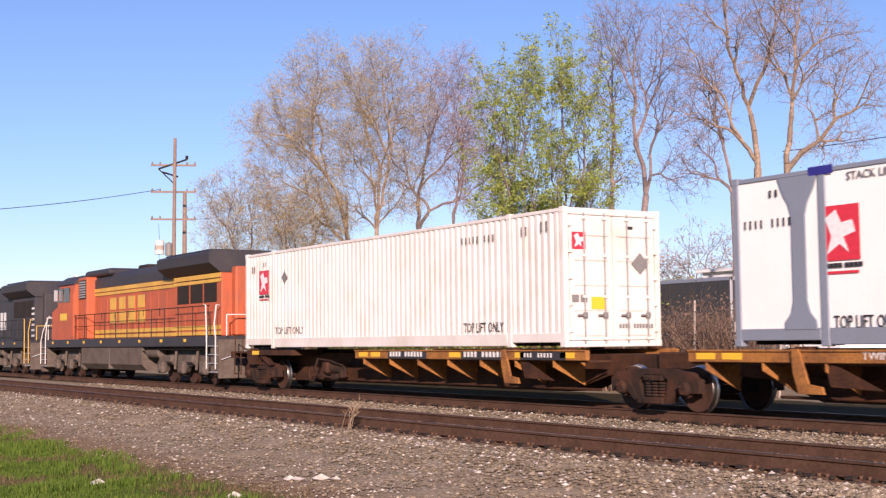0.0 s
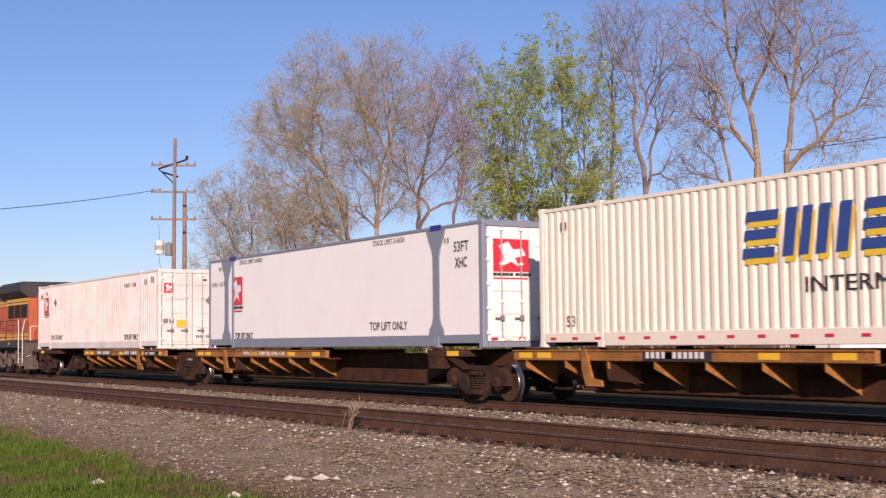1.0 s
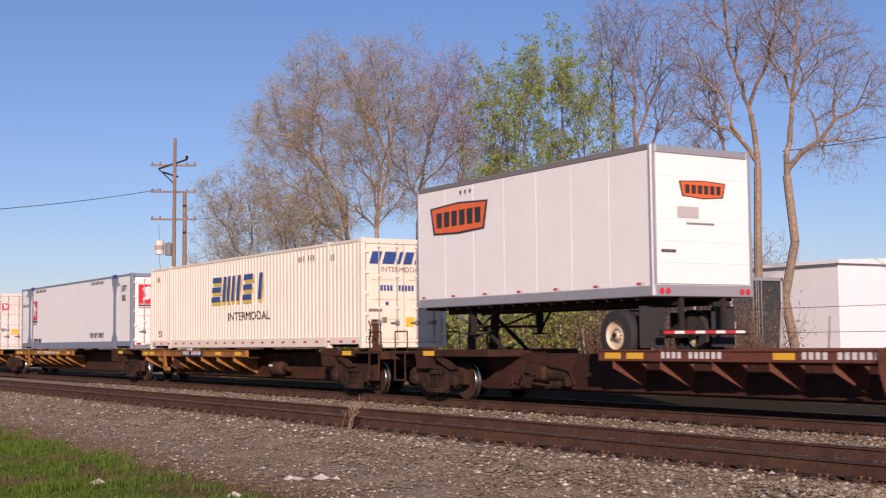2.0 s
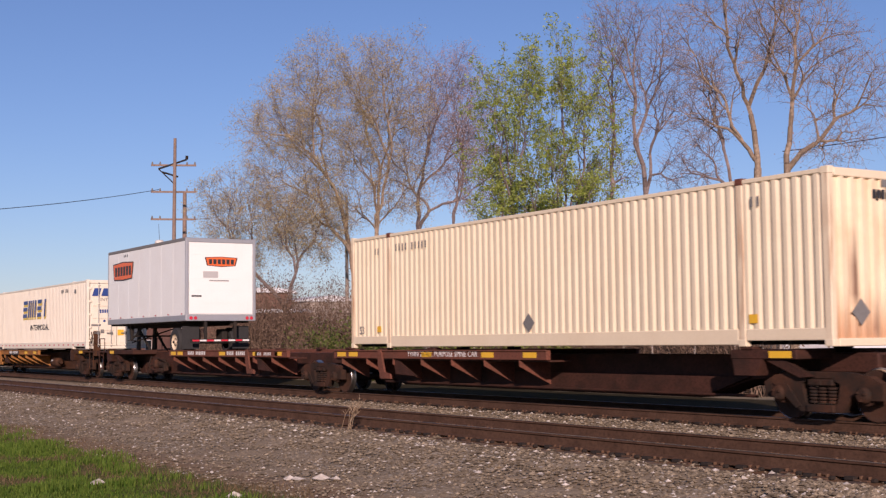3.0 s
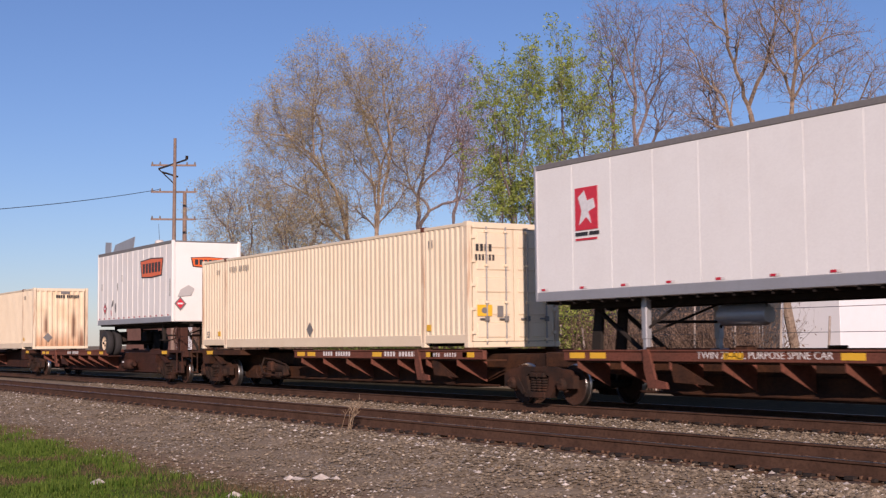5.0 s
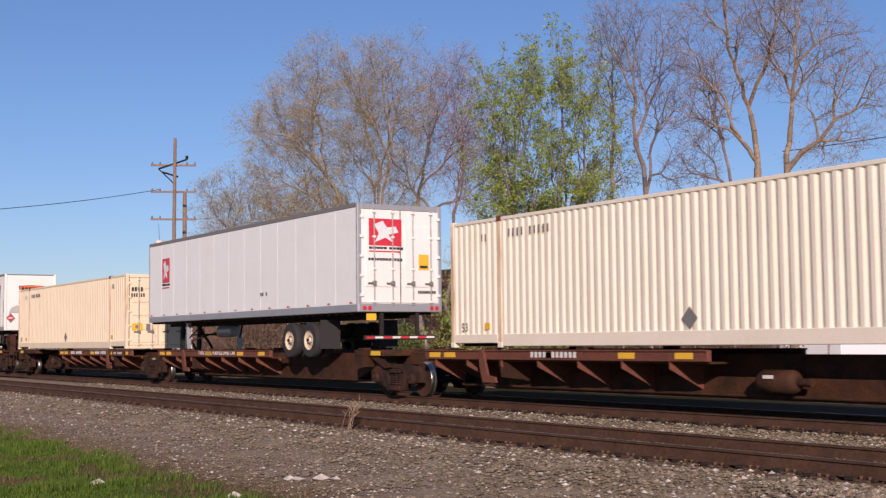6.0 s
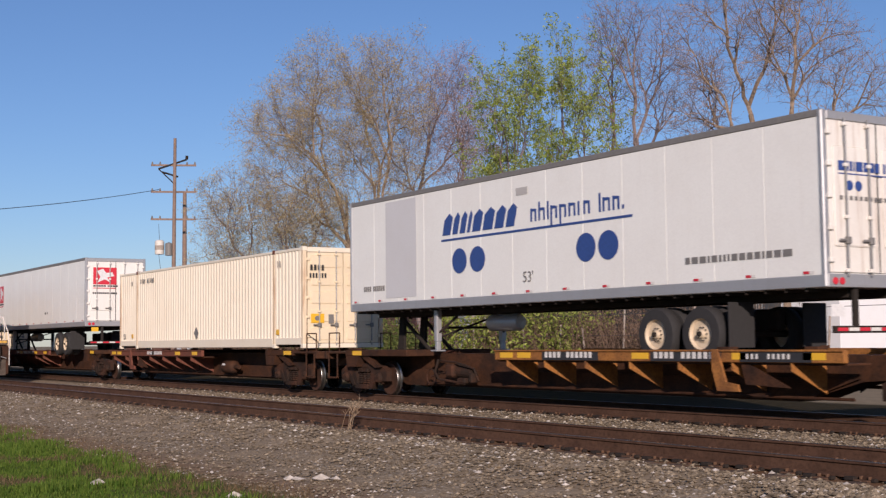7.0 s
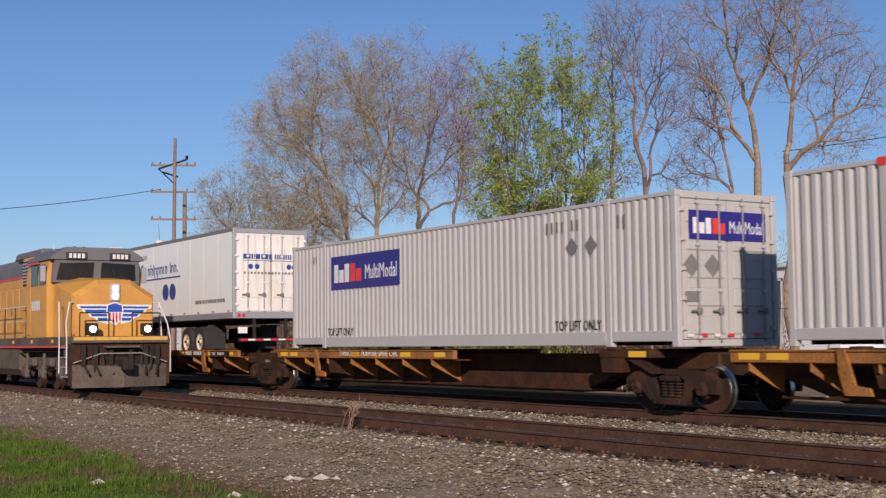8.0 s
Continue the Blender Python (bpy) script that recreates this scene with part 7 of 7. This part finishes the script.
def build_backdrop():
    utility_pole(-80.3, 29.9, 14.8, ((1.75, 1.25, 0.02), (3.5, 1.25, 0.02), (5.3, 1.25, 0.02)), "tall timber utility pole with crossarms and switch gear", hardware=True, lean=0.3)
    utility_pole(-81.9, 31.3, 11.5, (), "shorter timber utility pole", r=0.2)
    utility_pole(-66.4, 35.3, 9.9, (), "thin pale pole among the trees", r=0.13, mat=CONCRETE)
    wire((-80.2, 28.9, 11.4), (-60, 8.4, 6.95), 0.25)
    wire((-38.0, 41.0, 9.2), (-20, 46, 10.5), 0.3)
    # parked dark trailer behind the fence
    t = thing("parked_trailer", "dark blue-black parked trailer with steel rear frame", "trailer", pose(-31.55, 32.6, FLOOR, 0, 0, 0))
    L = 13.6
    x0, x1, y0, y1, zb, zt = -L + 0.0, 0.0, -1.3, 1.2, 1.15, 4.08
    part("body", Geo().box(x0, x1, y0, y1, zb, zt, 0.04), SCREEN, t)
    part("top_rail", Geo().box(x0, x1, y0 - .015, y0 + .06, zt - .12, zt + .01, 0.01), BLUEGREY, t)
    part("bottom_rail", Geo().box(x0, x1, y0 - .015, y0 + .06, zb, zb + .22, 0.01), GREY_MARK, t)
    for k in range(11):
        part("side_rib", Geo().box(x0 + .6 + k * 1.25, x0 + .66 + k * 1.25, y0 - .012, y0, zb + .2, zt - .12), SCREEN, t)
    rf = part("rear_frame", Geo().box(x1, x1 + .06, y0, y0 + .1, zb, zt, .01).box(x1, x1 + .06, y1 - .1, y1, zb, zt, .01).box(x1, x1 + .06, y0, y1, zt - .12, zt, .01).box(x1, x1 + .06, y0, y1, zb, zb + .15, .01), SILVER, t, "steel rear frame")
    for yy in (-0.25, -0.1, 0.0, 0.15):
        part("lock_rod", Geo().rod((x1 + .05, yy, zb), (x1 + .05, yy, zt - .1), 0.02), CHROME, t)
    for xx in (-2.2, -3.5):
        for yy in (-1.15, 1.05):
            part("wheel", Geo().lathe([(0.2, -.13), (0.44, -.13), (0.5, -.08), (0.5, .08), (0.44, .13), (0.2, .13), (0.001, .05)], (xx, yy, 0.5), "y", 20), RUBBER, t, "", True)
    part("landing_leg", Geo().box(x0 + 3, x0 + 3.12, -.9, -.78, 0, zb, .01).box(x0 + 3, x0 + 3.12, .7, .82, 0, zb, .01), GREY_MARK, t)
    # wire fence in front of it
    fence = thing("fence", "low wire fence with pale leaning posts", "fence")
    rng = random.Random(77)
    for k in range(13):
        x = -24.8 - k * 1.75
        part("post", Geo().rod((x, 28.2, FLOOR), (x + rng.uniform(-.4, .4), 28.2 + rng.uniform(-.1, .1), rng.uniform(1.7, 2.7)), 0.035, n=7), CONCRETE, fence)
    for z in (0.6, 1.5, 2.2):
        part("fence_wire", Geo().rod((-22, 28.16, z), (-47, 28.16, z), 0.012, n=4), WIRE, fence)
    # buildings
    building("warehouse", "white metal warehouse behind bare trees", -45.5, 54.7, 9.0, 14.0, 5.5, 0, SIDING, SIDING, windows=(), pitch=0.3)
    building("brick_building", "low red-brown brick building with a white door", -96.5, 39.4, 16.0, 9.0, 4.3, 0, BRICK, SIDING, windows=(("s", -2.5, 1.2, 1.4, 1.2),), door=("s", 5.3, 3.0, 3.4), parapet=0.1)
    building("rooftop_shed", "brown rooftop structure with white roof on the brick building", -96.0, 42.0, 8.0, 4.0, 6.0, 0, BRICK, SIDING, pitch=0.3)
    building("white_house", "far pale building among trees", -119.5, 60.0, 7.0, 6.0, 6.2, 0, CONCRETE, SIDING, windows=(("s", -2, 3.4, 1.2, 1.2), ("s", 1.5, 3.4, 1.2, 1.2)), pitch=0.5)
    building("brick_house", "far red brick house with pitched roof", -95.0, 58.5, 9.0, 8.0, 6.6, 0, BRICK, BRICK, windows=(("s", -2, 3.4, 1.3, 1.5), ("s", 2, 3.4, 1.3, 1.5)), pitch=1.4)
    building("brick_house", "far red-roofed house behind green bushes", -82.5, 60.0, 8.0, 8.0, 5.6, 0, SIDING, BRICK, windows=(("s", -1.5, 2.4, 1.3, 1.3), ("s", 1.8, 2.4, 1.3, 1.3)), pitch=1.9)


def build_trackside():
    # a tall dry weed, pale stones, a stake between the tracks
    w = thing("dry_weed", "tall dry feathery weed beside the rail", "weed", pose(-20.6, 10.95, ground_z(0, 10.95)))
    rng = random.Random(9)
    g = Geo()
    for k in range(9):
        b = Vector((rng.gauss(0, .05), rng.gauss(0, .05), 0))
        tip = Vector((rng.uniform(.08, .36), rng.uniform(-.02, .2), rng.uniform(0.32, 0.60)))
        mid = b.lerp(tip, .5) + Vector((-.05, 0, .06))
        g.path([tuple(b), tuple(mid), tuple(tip)], 0.004, 4)
        for j in range(9):
            q = mid.lerp(tip, j / 8)
            g.rod(tuple(q), tuple(q + Vector((rng.uniform(-.07, .09), rng.uniform(-.06, .06), rng.uniform(.03, .1)))), 0.004, 0.001, 3)
    tagged(part("plume", g, DRY_GRASS, w), kind="stuff")
    for x, y, r in ((-15.98, 7.60, 0.11), (-15.84, 7.66, 0.10), (-15.52, 7.88, 0.13), (-15.36, 7.98, 0.09), (-14.9, 6.35, 0.13), (-17.9, 5.6, 0.14)):
        v, f = blob(rng, r)
        me = quick_mesh("stone", [(a, b, c * 1.0) for a, b, c in v], f, PALE_STONE)
        tagged(new("stone", me), "pale flat limestone lump on the gravel", "stone")
        scene.collection.objects[-1].matrix_basis = pose(x, y, ground_z(x, y) + 0.02)


build_backdrop()
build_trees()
build_thicket()
build_trackside()
# ---------------------------------------------------------------- tracks, stones and turf
build_track("track_near", NEAR_Y, "near railway track on stained ballast")
build_track("track_far", TRAIN_Y, "railway track under the passing train")
build_stones()
build_grass()


def motions():
    """The train runs to -x on the far track, one engine comes towards +x on the near one, both steadily."""
    for ob, s, y, z in MOVING:
        walk(ob, [(t, pose(s - TRAIN_V * (t + 0.0034), y, z)) for t in range(9)])
    for ob, x, y, z in COMING:
        walk(ob, [(t, pose(x + UP_V * (t - 8), y, z, 0, 0, 180)) for t in range(9)])


motions()
